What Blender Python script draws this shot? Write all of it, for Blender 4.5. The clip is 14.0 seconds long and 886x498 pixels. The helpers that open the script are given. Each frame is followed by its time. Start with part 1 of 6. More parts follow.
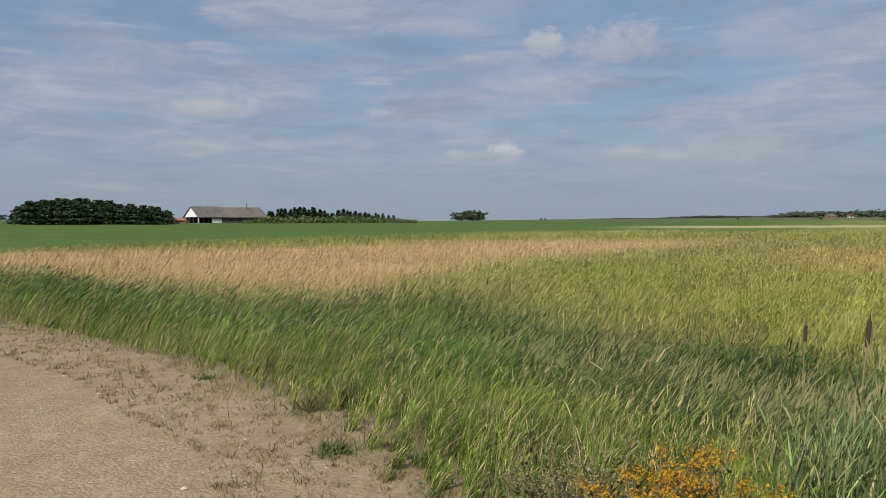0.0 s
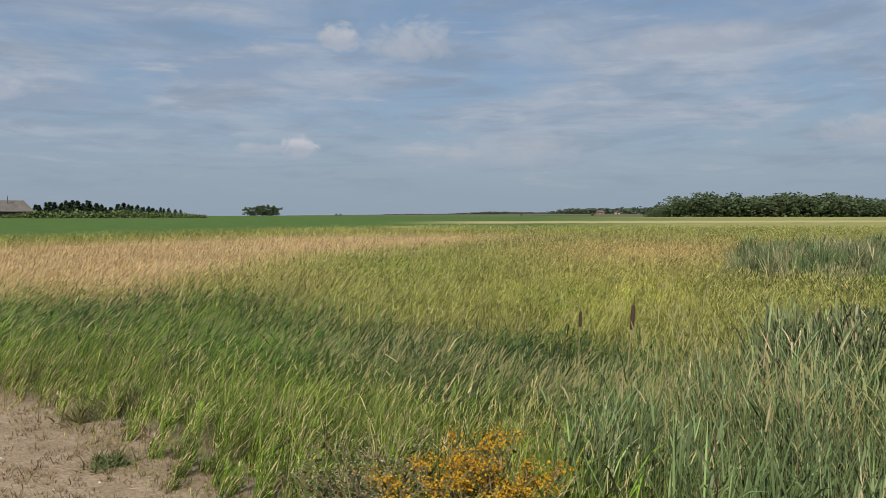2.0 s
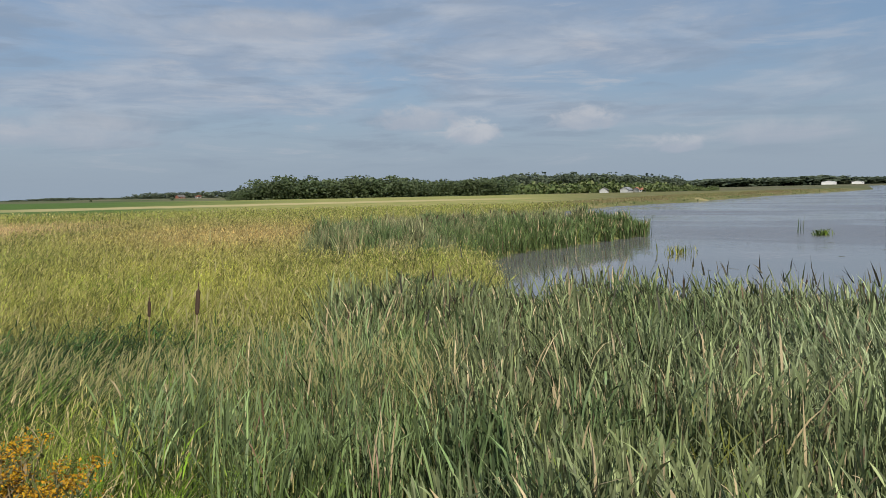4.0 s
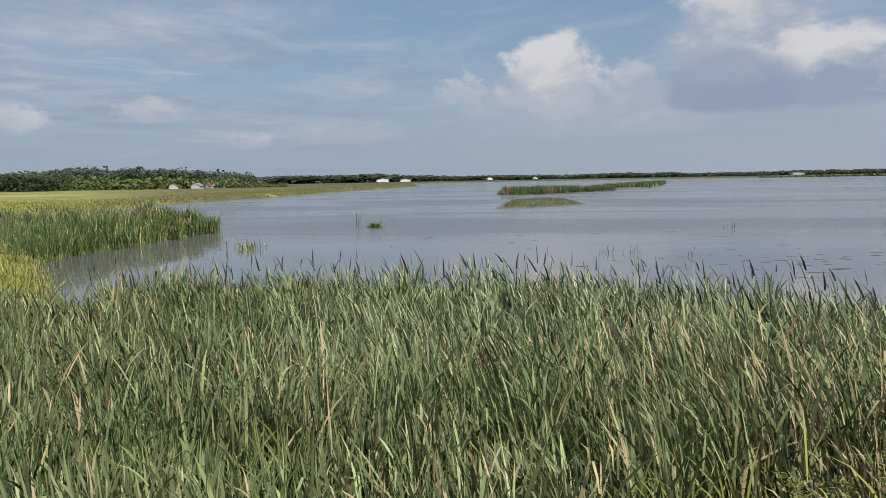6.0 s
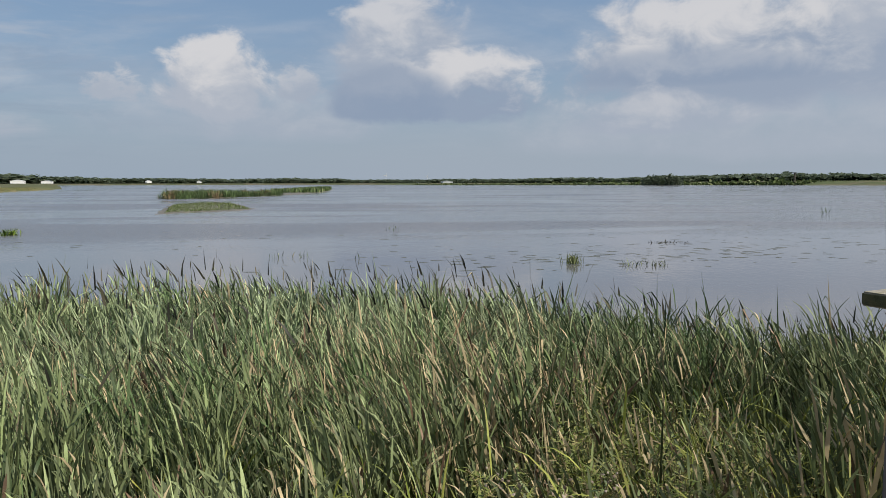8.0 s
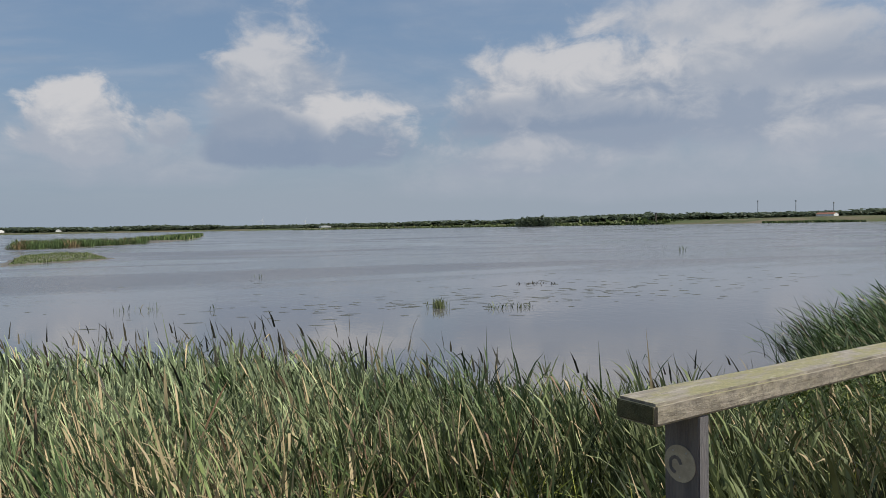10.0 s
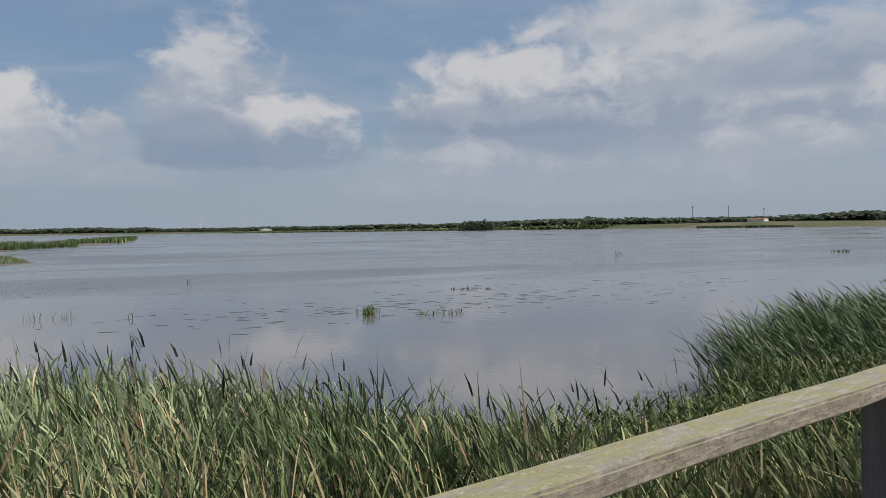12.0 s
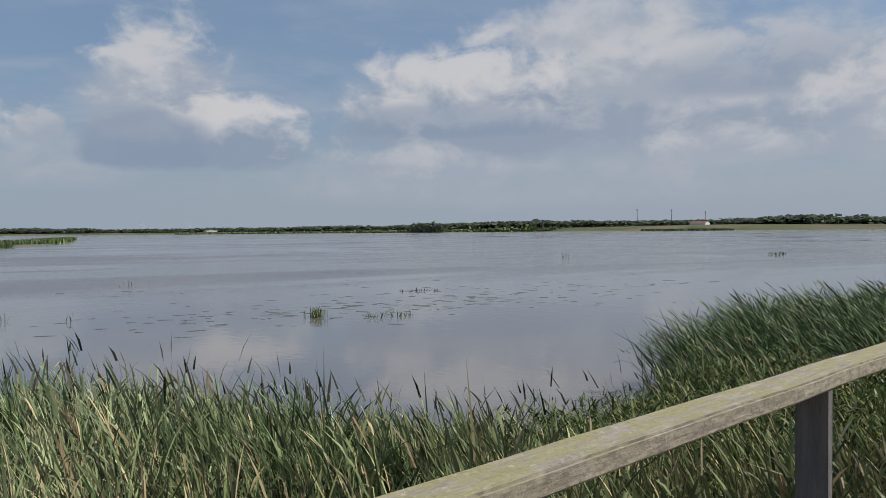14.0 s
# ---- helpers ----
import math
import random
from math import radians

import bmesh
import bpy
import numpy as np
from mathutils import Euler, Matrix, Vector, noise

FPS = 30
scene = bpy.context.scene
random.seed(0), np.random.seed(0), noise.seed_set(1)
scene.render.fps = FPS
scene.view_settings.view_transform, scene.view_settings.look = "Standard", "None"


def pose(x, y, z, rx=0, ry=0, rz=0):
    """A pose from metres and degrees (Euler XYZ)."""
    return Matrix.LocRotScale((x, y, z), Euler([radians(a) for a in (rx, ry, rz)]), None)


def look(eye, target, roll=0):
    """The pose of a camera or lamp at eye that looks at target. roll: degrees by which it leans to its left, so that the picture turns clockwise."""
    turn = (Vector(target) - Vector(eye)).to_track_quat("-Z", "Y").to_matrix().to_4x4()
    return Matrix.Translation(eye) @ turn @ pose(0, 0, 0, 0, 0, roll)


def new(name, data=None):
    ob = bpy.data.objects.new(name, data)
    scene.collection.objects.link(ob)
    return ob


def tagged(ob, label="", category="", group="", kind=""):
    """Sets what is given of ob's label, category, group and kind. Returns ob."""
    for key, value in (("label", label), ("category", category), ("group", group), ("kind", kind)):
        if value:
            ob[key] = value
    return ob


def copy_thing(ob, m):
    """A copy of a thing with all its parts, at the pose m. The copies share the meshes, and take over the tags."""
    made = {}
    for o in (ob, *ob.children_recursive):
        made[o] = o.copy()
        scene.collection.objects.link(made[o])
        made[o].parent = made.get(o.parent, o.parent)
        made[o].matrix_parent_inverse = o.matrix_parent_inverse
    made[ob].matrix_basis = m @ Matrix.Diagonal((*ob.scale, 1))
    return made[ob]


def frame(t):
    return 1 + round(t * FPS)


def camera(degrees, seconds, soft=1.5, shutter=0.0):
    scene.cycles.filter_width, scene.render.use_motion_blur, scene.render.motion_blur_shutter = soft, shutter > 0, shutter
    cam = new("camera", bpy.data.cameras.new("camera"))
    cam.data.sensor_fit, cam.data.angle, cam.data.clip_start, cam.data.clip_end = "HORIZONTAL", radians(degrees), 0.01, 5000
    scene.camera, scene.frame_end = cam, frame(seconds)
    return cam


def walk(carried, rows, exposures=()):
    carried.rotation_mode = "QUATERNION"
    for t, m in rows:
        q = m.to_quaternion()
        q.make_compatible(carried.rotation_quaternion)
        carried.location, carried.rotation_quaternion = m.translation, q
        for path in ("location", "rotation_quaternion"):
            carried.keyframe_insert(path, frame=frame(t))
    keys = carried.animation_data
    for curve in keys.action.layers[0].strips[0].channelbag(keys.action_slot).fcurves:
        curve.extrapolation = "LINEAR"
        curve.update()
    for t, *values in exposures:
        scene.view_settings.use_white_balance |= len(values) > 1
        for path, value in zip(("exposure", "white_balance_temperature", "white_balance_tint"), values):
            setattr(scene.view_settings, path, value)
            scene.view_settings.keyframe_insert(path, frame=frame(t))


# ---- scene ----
cam = camera(60.5, 14.0, soft=0.8)

PATH = [
    (0.0, (-0.000, 0.000, 1.666), (-0.000, 4.997, 1.481), -0.43),
    (0.5, (0.007, 0.014, 1.662), (0.412, 4.994, 1.471), -0.25),
    (1.0, (0.008, 0.033, 1.657), (0.705, 4.981, 1.462), -0.22),
    (1.5, (0.012, 0.037, 1.652), (0.937, 4.946, 1.447), -0.37),
    (2.0, (0.027, 0.061, 1.644), (1.346, 4.879, 1.421), -0.26),
    (2.5, (0.043, 0.069, 1.636), (2.030, 4.651, 1.396), -0.08),
    (2.7, (0.057, 0.064, 1.641), (2.387, 4.480, 1.375), -0.38),
    (4.8, (0.248, -0.366, 1.658), (4.399, 2.395, 1.267), -1.30),
    (5.0, (0.281, -0.397, 1.663), (4.600, 2.092, 1.263), -1.26),
    (5.5, (0.363, -0.409, 1.655), (5.055, 1.264, 1.229), -0.81),
    (6.0, (0.437, -0.349, 1.643), (5.295, 0.745, 1.197), -0.95),
    (6.5, (0.509, -0.277, 1.609), (5.462, 0.224, 1.143), -0.54),
    (7.0, (0.597, -0.227, 1.642), (5.575, -0.279, 1.170), -0.23),
    (7.5, (0.674, -0.235, 1.629), (5.610, -0.873, 1.151), -0.08),
    (7.7, (0.710, -0.240, 1.600), (5.614, -1.092, 1.125), -0.00),
    (9.8, (1.588, -1.290, 1.585), (6.326, -2.874, 1.398), -0.80),
    (10.0, (1.691, -1.400, 1.605), (6.355, -3.197, 1.454), -0.92),
    (10.5, (1.940, -1.690, 1.607), (6.411, -3.925, 1.475), -1.05),
    (11.0, (2.088, -2.116, 1.625), (6.588, -4.291, 1.510), -0.61),
    (11.5, (2.085, -2.200, 1.656), (6.598, -4.347, 1.530), -0.64),
    (12.0, (2.095, -2.196, 1.664), (6.611, -4.339, 1.532), -0.69),
    (12.5, (2.097, -2.175, 1.670), (6.600, -4.343, 1.541), -0.58),
    (13.0, (2.091, -2.174, 1.671), (6.529, -4.474, 1.545), -0.64),
    (13.5, (2.106, -2.202, 1.661), (6.502, -4.582, 1.545), -0.60),
    (14.0, (2.098, -2.210, 1.659), (6.460, -4.652, 1.537), -0.48),
]
walk(cam, [(t, look(eye, target, roll)) for t, eye, target, roll in PATH],
     exposures=[(0.0, -0.04), (2.5, -0.04), (5.0, 0.06), (7.5, 0.08), (9.8, -0.06), (14.0, -0.08)])

rng = np.random.default_rng(7)
random.seed(7)
WATER = -2.4
WIND = 48.0          # degrees clockwise from +y, towards which the wind blows
SUN_AZ, SUN_EL = 208.0, 44.0


# ---------------------------------------------------------------- node helpers
class Nodes:
    """A small writer of node trees."""

    def __init__(self, tree):
        self.t = tree

    def add(self, kind, **props):
        n = self.t.nodes.new(kind)
        for k, v in props.items():
            setattr(n, k, v)
        return n

    def link(self, a, b):
        self.t.links.new(a, b)

    def put(self, socket, v):
        if isinstance(v, bpy.types.NodeSocket):
            self.t.links.new(v, socket)
        else:
            socket.default_value = v

    def math(self, op, a, b=0.0, c=0.0, clamp=False):
        n = self.add("ShaderNodeMath", operation=op, use_clamp=clamp)
        for s, v in zip(n.inputs, (a, b, c)):
            self.put(s, v)
        return n.outputs[0]

    def mix(self, f, a, b, blend="MIX"):
        n = self.add("ShaderNodeMix", data_type="RGBA", blend_type=blend)
        self.put(n.inputs[0], f), self.put(n.inputs[6], a), self.put(n.inputs[7], b)
        return n.outputs[2]

    def noise(self, vec, scale, detail=4.0, rough=0.55, dims="3D", distortion=0.0):
        n = self.add("ShaderNodeTexNoise", noise_dimensions=dims)
        if vec is not None:
            self.link(vec, n.inputs["Vector"])
        n.inputs["Scale"].default_value, n.inputs["Detail"].default_value = scale, detail
        n.inputs["Roughness"].default_value, n.inputs["Distortion"].default_value = rough, distortion
        return n.outputs[0]

    def ramp(self, f, stops, mode="LINEAR"):
        n = self.add("ShaderNodeValToRGB")
        n.color_ramp.interpolation = mode
        el = n.color_ramp.elements
        while len(el) < len(stops):
            el.new(0.5)
        for e, (p, c) in zip(el, stops):
            e.position, e.color = p, (*c, 1)
        self.put(n.inputs[0], f)
        return n.outputs[0]

    def step(self, v, lo, hi, smooth=True):
        n = self.add("ShaderNodeMapRange", interpolation_type="SMOOTHSTEP" if smooth else "LINEAR")
        self.put(n.inputs[0], v)
        n.inputs[1].default_value, n.inputs[2].default_value = lo, hi
        return n.outputs[0]


def material(name):
    m = bpy.data.materials.new(name)
    m.use_nodes = True
    n = Nodes(m.node_tree)
    bsdf = next(x for x in m.node_tree.nodes if x.type == "BSDF_PRINCIPLED")
    return m, n, bsdf


# ---------------------------------------------------------------- sky and sun
world = bpy.data.worlds.new("sky")
scene.world = world
world.use_nodes = True
wn = Nodes(world.node_tree)
for n in list(world.node_tree.nodes):
    world.node_tree.nodes.remove(n)
SKY_STRENGTH = 0.10
sky = wn.add("ShaderNodeTexSky", sky_type="NISHITA", sun_disc=False, sun_elevation=radians(SUN_EL), sun_rotation=radians(SUN_AZ),
             altitude=0.0, air_density=1.0, dust_density=2.0, ozone_density=1.5)
coord = wn.add("ShaderNodeTexCoord").outputs["Generated"]
sep = wn.add("ShaderNodeSeparateXYZ")
wn.link(coord, sep.inputs[0])
dx, dy, dz = sep.outputs
az = wn.math("MULTIPLY", wn.math("ARCTAN2", dx, dy), 57.29578)
elev = wn.math("MULTIPLY", wn.math("ARCSINE", dz), 57.29578)
# flat sheet of high cloud, seen in perspective
over = wn.math("MAXIMUM", wn.math("ADD", dz, 0.09), 0.03)
comb = wn.add("ShaderNodeCombineXYZ")
wn.link(wn.math("DIVIDE", dx, over), comb.inputs[0]), wn.link(wn.math("DIVIDE", dy, over), comb.inputs[1])
sheet_n = wn.noise(comb.outputs[0], 0.75, 7.0, 0.56, distortion=0.5)
cover = wn.step(az, 95.0, 55.0)
sheet = wn.step(wn.math("ADD", sheet_n, wn.math("MULTIPLY", cover, 0.07)), 0.42, 0.68)
veil = wn.noise(comb.outputs[0], 1.6, 6.0, 0.6, distortion=0.7)
# heaped clouds, back to front: azimuth, elevation of the base, half width, height (degrees), softness of the edge, brightness of base and top
CUMULUS = [
    (136, 7.5, 24, 9.0, 1.1, 0.24, 0.66), (132, 8.0, 19, 7.4, 0.7, 0.12, 0.80), (141, 7.4, 15, 7.0, 0.8, 0.18, 0.70), (131, 14.0, 10, 3.0, 0.9, 0.50, 0.76), (88, 4.2, 11, 3.4, 1.1, 0.34, 0.55), (126, 3.0, 22, 3.5, 1.2, 0.38, 0.52),
    (99.0, 8.6, 5.6, 8.4, 0.55, 0.25, 0.86), (121, 7.6, 10.0, 7.6, 0.55, 0.12, 0.92), (134, 10.5, 5.5, 4.2, 0.6, 0.34, 0.78), (143, 10.2, 9.0, 3.0, 0.9, 0.06, 0.28), (120, 7.5, 9.0, 1.9, 0.8, 0.02, 0.24), (103.5, 6.0, 6.6, 4.3, 0.45, 0.06, 0.96),
    (98.2, 5.6, 5.4, 3.4, 0.5, 0.0, 0.12), (118, 4.4, 7.2, 2.6, 0.7, 0.30, 0.70), (140, 5.3, 7.0, 2.3, 0.7, 0.38, 0.74), (91.5, 6.6, 1.8, 2.2, 0.7, 0.30, 0.62),
    (85.5, 6.1, 4.4, 5.0, 0.40, 0.42, 1.00), (78.7, 6.2, 2.2, 1.8, 0.7, 0.40, 0.72), (152, 6.5, 9, 6.5, 0.6, 0.35, 0.85),
    (48.4, 4.2, 2.2, 1.5, 0.8, 0.36, 0.74), (44.0, 5.2, 3.6, 1.5, 0.9, 0.34, 0.66), (56.7, 4.9, 2.8, 1.3, 0.9, 0.36, 0.68), (63.0, 2.9, 2.2, 1.0, 0.9, 0.36, 0.64), (70, 3.4, 4.5, 1.5, 1.1, 0.34, 0.54),
    (4.7, 4.7, 1.5, 1.25, 0.7, 0.42, 0.86), (1.8, 4.8, 2.6, 0.6, 0.9, 0.42, 0.62), (7.7, 12.5, 1.8, 1.5, 0.8, 0.40, 0.74), (13.0, 12.2, 3.6, 2.2, 1.0, 0.36, 0.62), (34, 11.8, 7, 1.6, 1.1, 0.30, 0.60),
    (20.0, 4.2, 8.0, 1.9, 1.2, 0.36, 0.58), (-17.5, 7.9, 4.5, 0.9, 1.1, 0.40, 0.62), (-18.2, 5.2, 3.6, 0.8, 1.1, 0.38, 0.56),
]
cloudco = wn.add("ShaderNodeCombineXYZ")
wn.link(wn.math("MULTIPLY", az, 0.1), cloudco.inputs[0]), wn.link(wn.math("MULTIPLY", elev, 0.15), cloudco.inputs[1])
puff = wn.noise(cloudco.outputs[0], 2.6, 9.0, 0.60, distortion=0.3)
broad = wn.noise(cloudco.outputs[0], 1.1, 4.0, 0.5, distortion=0.2)
bumpy = wn.math("ADD", wn.math("MULTIPLY", wn.math("SUBTRACT", puff, 0.5), 2.0), wn.math("MULTIPLY", wn.math("SUBTRACT", broad, 0.5), 0.9))
small = wn.noise(cloudco.outputs[0], 7.5, 8.0, 0.62, distortion=0.4)
bumpy_s = wn.math("ADD", wn.math("MULTIPLY", wn.math("SUBTRACT", small, 0.5), 2.6), wn.math("MULTIPLY", wn.math("SUBTRACT", puff, 0.5), 1.2))
grainy = wn.math("MULTIPLY", wn.math("SUBTRACT", puff, 0.5), 2.4)
blue = wn.mix(0.5, sky.outputs[0], (2.1, 3.25, 5.0, 1))
haze = wn.math("MULTIPLY", wn.step(elev, 11.0, -1.0), 0.85)
haze_c = wn.mix(wn.step(az, 60.0, 110.0), (3.2, 3.9, 4.75, 1), (3.65, 4.2, 4.9, 1))
shade = wn.mix(haze, blue, haze_c)
sheet_c = wn.mix(wn.step(veil, 0.36, 0.70), (2.95, 3.60, 4.65, 1), (4.5, 4.9, 5.6, 1))
thin = wn.math("MULTIPLY", wn.step(elev, 1.0, 9.0), wn.math("ADD", 0.45, wn.math("MULTIPLY", cover, 0.4)))
shade = wn.mix(wn.math("MULTIPLY", sheet, thin), shade, sheet_c)
# long thin streaks low over the fields
streakco = wn.add("ShaderNodeCombineXYZ")
wn.link(wn.math("MULTIPLY", az, 0.045), streakco.inputs[0]), wn.link(wn.math("MULTIPLY", elev, 0.30), streakco.inputs[1])
streak = wn.noise(streakco.outputs[0], 2.2, 8.0, 0.60, distortion=0.35)
amount = wn.math("MULTIPLY", wn.math("MULTIPLY", cover, wn.step(elev, 0.5, 4.0)), 0.62)
shade = wn.mix(wn.math("MULTIPLY", wn.step(streak, 0.54, 0.72), amount), shade, (4.75, 4.95, 5.45, 1))
shade = wn.mix(wn.math("MULTIPLY", wn.step(streak, 0.50, 0.34), wn.math("MULTIPLY", amount, 0.7)), shade, (2.35, 2.95, 3.85, 1))
for a, e, w, h, soft, lo, hi in CUMULUS:
    u = wn.math("DIVIDE", wn.math("SUBTRACT", az, a), w)
    v = wn.math("DIVIDE", wn.math("SUBTRACT", elev, e), h)
    vv = wn.math("ADD", wn.math("MAXIMUM", v, 0.0), wn.math("MULTIPLY", wn.math("MINIMUM", v, 0.0), 2.4))
    g = wn.math("SUBTRACT", 1.0, wn.math("ADD", wn.math("MULTIPLY", u, u), wn.math("MULTIPLY", vv, vv)))
    m_ = wn.step(wn.math("ADD", g, bumpy if w > 4.0 else bumpy_s), 0.25 - 0.5 * soft, 0.25 + 0.75 * soft)
    f = wn.step(wn.math("ADD", v, grainy), -0.15, 0.75)
    b_ = wn.math("ADD", lo, wn.math("MULTIPLY", f, hi - lo))
    tone = wn.ramp(b_, [(0.0, (2.55, 3.2, 4.3)), (0.5, (4.25, 4.6, 5.25)), (1.0, (6.3, 6.25, 6.4))])
    shade = wn.mix(wn.math("MULTIPLY", m_, min(0.95, 1.15 - 0.42 * soft)), shade, tone)
sky_2 = shade
back = wn.add("ShaderNodeBackground")
wn.link(sky_2, back.inputs[0])
back.inputs[1].default_value = SKY_STRENGTH
wout = wn.add("ShaderNodeOutputWorld")
wn.link(back.outputs[0], wout.inputs[0])

sun_dir = Vector((math.sin(radians(SUN_AZ)) * math.cos(radians(SUN_EL)), math.cos(radians(SUN_AZ)) * math.cos(radians(SUN_EL)), math.sin(radians(SUN_EL))))
sun_data = bpy.data.lights.new("sun", "SUN")
sun_data.energy, sun_data.angle, sun_data.color = 5.0, radians(0.6), (1.0, 0.94, 0.84)
sun = new("sun", sun_data)
sun.matrix_world = look(sun_dir * 300, (0, 0, 0))


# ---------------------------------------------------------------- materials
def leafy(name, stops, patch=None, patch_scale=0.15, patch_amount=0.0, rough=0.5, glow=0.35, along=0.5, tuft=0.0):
    """Leaves whose colour changes from leaf to leaf and, slowly, from place to place."""
    m, n, bsdf = material(name)
    geo = n.add("ShaderNodeNewGeometry")
    col = n.ramp(geo.outputs["Random Per Island"], stops)
    if patch:
        spot = n.step(n.noise(geo.outputs["Position"], patch_scale, 3.0), 0.42, 0.62)
        col = n.mix(n.math("MULTIPLY", spot, patch_amount), col, (*patch, 1))
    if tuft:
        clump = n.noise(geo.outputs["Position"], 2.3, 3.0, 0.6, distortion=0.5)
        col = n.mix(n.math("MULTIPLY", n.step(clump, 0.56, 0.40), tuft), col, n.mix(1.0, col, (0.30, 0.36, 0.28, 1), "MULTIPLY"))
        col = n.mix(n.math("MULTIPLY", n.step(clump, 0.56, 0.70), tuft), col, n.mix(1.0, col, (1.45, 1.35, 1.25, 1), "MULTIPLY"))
    fine = n.noise(geo.outputs["Position"], 9.0, 3.0)
    col = n.mix(n.math("MULTIPLY", n.step(fine, 0.35, 0.75), along), col, n.mix(1.0, col, (0.6, 0.62, 0.5, 1), "MULTIPLY"))
    n.put(bsdf.inputs["Base Color"], col)
    bsdf.inputs["Roughness"].default_value = rough
    bsdf.inputs["Specular IOR Level"].default_value = 0.2
    tr = n.add("ShaderNodeBsdfTranslucent")
    n.put(tr.inputs[0], col)
    mix = n.add("ShaderNodeMixShader")
    mix.inputs[0].default_value = glow
    n.link(bsdf.outputs[0], mix.inputs[1]), n.link(tr.outputs[0], mix.inputs[2])
    out = next(x for x in m.node_tree.nodes if x.type == "OUTPUT_MATERIAL")
    n.link(mix.outputs[0], out.inputs[0])
    return m


def tinted(name, rough=0.5, spec=0.25, glow=0.15):
    """Leaves that carry their own colour, blade by blade, with streaks and blemishes along them."""
    m, n, bsdf = material(name)
    p = n.add("ShaderNodeNewGeometry").outputs["Position"]
    col = n.add("ShaderNodeAttribute", attribute_name="tint").outputs["Color"]
    fine = n.noise(p, 14.0, 3.0)
    col = n.mix(n.math("MULTIPLY", n.step(fine, 0.40, 0.75), 0.4), col, n.mix(1.0, col, (0.70, 0.66, 0.50, 1), "MULTIPLY"))
    n.put(bsdf.inputs["Base Color"], col)
    bsdf.inputs["Roughness"].default_value, bsdf.inputs["Specular IOR Level"].default_value = rough, spec
    tr = n.add("ShaderNodeBsdfTranslucent")
    n.put(tr.inputs[0], col)
    mix = n.add("ShaderNodeMixShader")
    mix.inputs[0].default_value = glow
    n.link(bsdf.outputs[0], mix.inputs[1]), n.link(tr.outputs[0], mix.inputs[2])
    n.link(mix.outputs[0], next(x for x in m.node_tree.nodes if x.type == "OUTPUT_MATERIAL").inputs[0])
    return m


M_GRASS = tinted("grass_leaf", 0.55, 0.2, 0.14)
M_REEDLEAF = tinted("cattail_leaf", 0.5, 0.15, 0.06)
# the near-black first stop puts shade among the leaves into their colour
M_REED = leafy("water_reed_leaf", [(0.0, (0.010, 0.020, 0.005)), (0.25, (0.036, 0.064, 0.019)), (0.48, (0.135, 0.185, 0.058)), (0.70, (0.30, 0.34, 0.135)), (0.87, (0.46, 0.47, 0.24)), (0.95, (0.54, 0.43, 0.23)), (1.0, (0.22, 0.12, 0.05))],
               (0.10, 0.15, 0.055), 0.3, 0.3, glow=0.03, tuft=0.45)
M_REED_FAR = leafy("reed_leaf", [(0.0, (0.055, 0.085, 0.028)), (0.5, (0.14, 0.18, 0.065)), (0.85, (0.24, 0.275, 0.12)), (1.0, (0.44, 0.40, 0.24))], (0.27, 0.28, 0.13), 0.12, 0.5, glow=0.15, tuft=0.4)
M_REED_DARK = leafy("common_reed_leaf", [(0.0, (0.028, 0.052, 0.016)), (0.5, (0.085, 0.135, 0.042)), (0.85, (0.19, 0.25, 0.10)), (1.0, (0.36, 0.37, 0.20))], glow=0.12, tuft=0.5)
# darkest stop is shade between blades, given as leaf colour
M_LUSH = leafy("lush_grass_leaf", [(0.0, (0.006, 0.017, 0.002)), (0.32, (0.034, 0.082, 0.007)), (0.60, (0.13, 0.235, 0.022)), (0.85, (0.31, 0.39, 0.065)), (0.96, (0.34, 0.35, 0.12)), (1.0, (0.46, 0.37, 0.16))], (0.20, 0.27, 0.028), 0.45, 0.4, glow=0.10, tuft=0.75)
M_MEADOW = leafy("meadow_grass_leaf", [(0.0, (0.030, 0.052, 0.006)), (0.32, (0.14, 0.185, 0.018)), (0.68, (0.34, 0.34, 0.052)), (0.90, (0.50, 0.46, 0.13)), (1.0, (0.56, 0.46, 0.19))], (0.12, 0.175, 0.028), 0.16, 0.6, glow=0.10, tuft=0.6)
M_SPIKELEAF = leafy("reed_flower", [(0.0, (0.016, 0.016, 0.010)), (0.6, (0.045, 0.042, 0.026)), (1.0, (0.10, 0.085, 0.05))], glow=0.05)
M_HERBS = leafy("waterside_herb_leaf", [(0.0, (0.015, 0.030, 0.006)), (0.4, (0.055, 0.09, 0.018)), (0.75, (0.13, 0.17, 0.04)), (0.93, (0.24, 0.25, 0.08)), (1.0, (0.26, 0.15, 0.07))], glow=0.08)
M_PINE = leafy("pine_needles", [(0.0, (0.028, 0.052, 0.024)), (0.6, (0.052, 0.085, 0.04)), (1.0, (0.085, 0.12, 0.058))], glow=0.12)
# next three: distance haze put into the leaf colour, most in the third
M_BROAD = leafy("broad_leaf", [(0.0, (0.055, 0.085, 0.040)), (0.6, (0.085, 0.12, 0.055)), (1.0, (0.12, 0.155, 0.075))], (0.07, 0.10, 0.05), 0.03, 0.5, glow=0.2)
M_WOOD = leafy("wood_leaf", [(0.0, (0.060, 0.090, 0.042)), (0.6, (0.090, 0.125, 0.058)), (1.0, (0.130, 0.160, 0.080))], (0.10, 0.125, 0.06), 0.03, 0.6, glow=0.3)
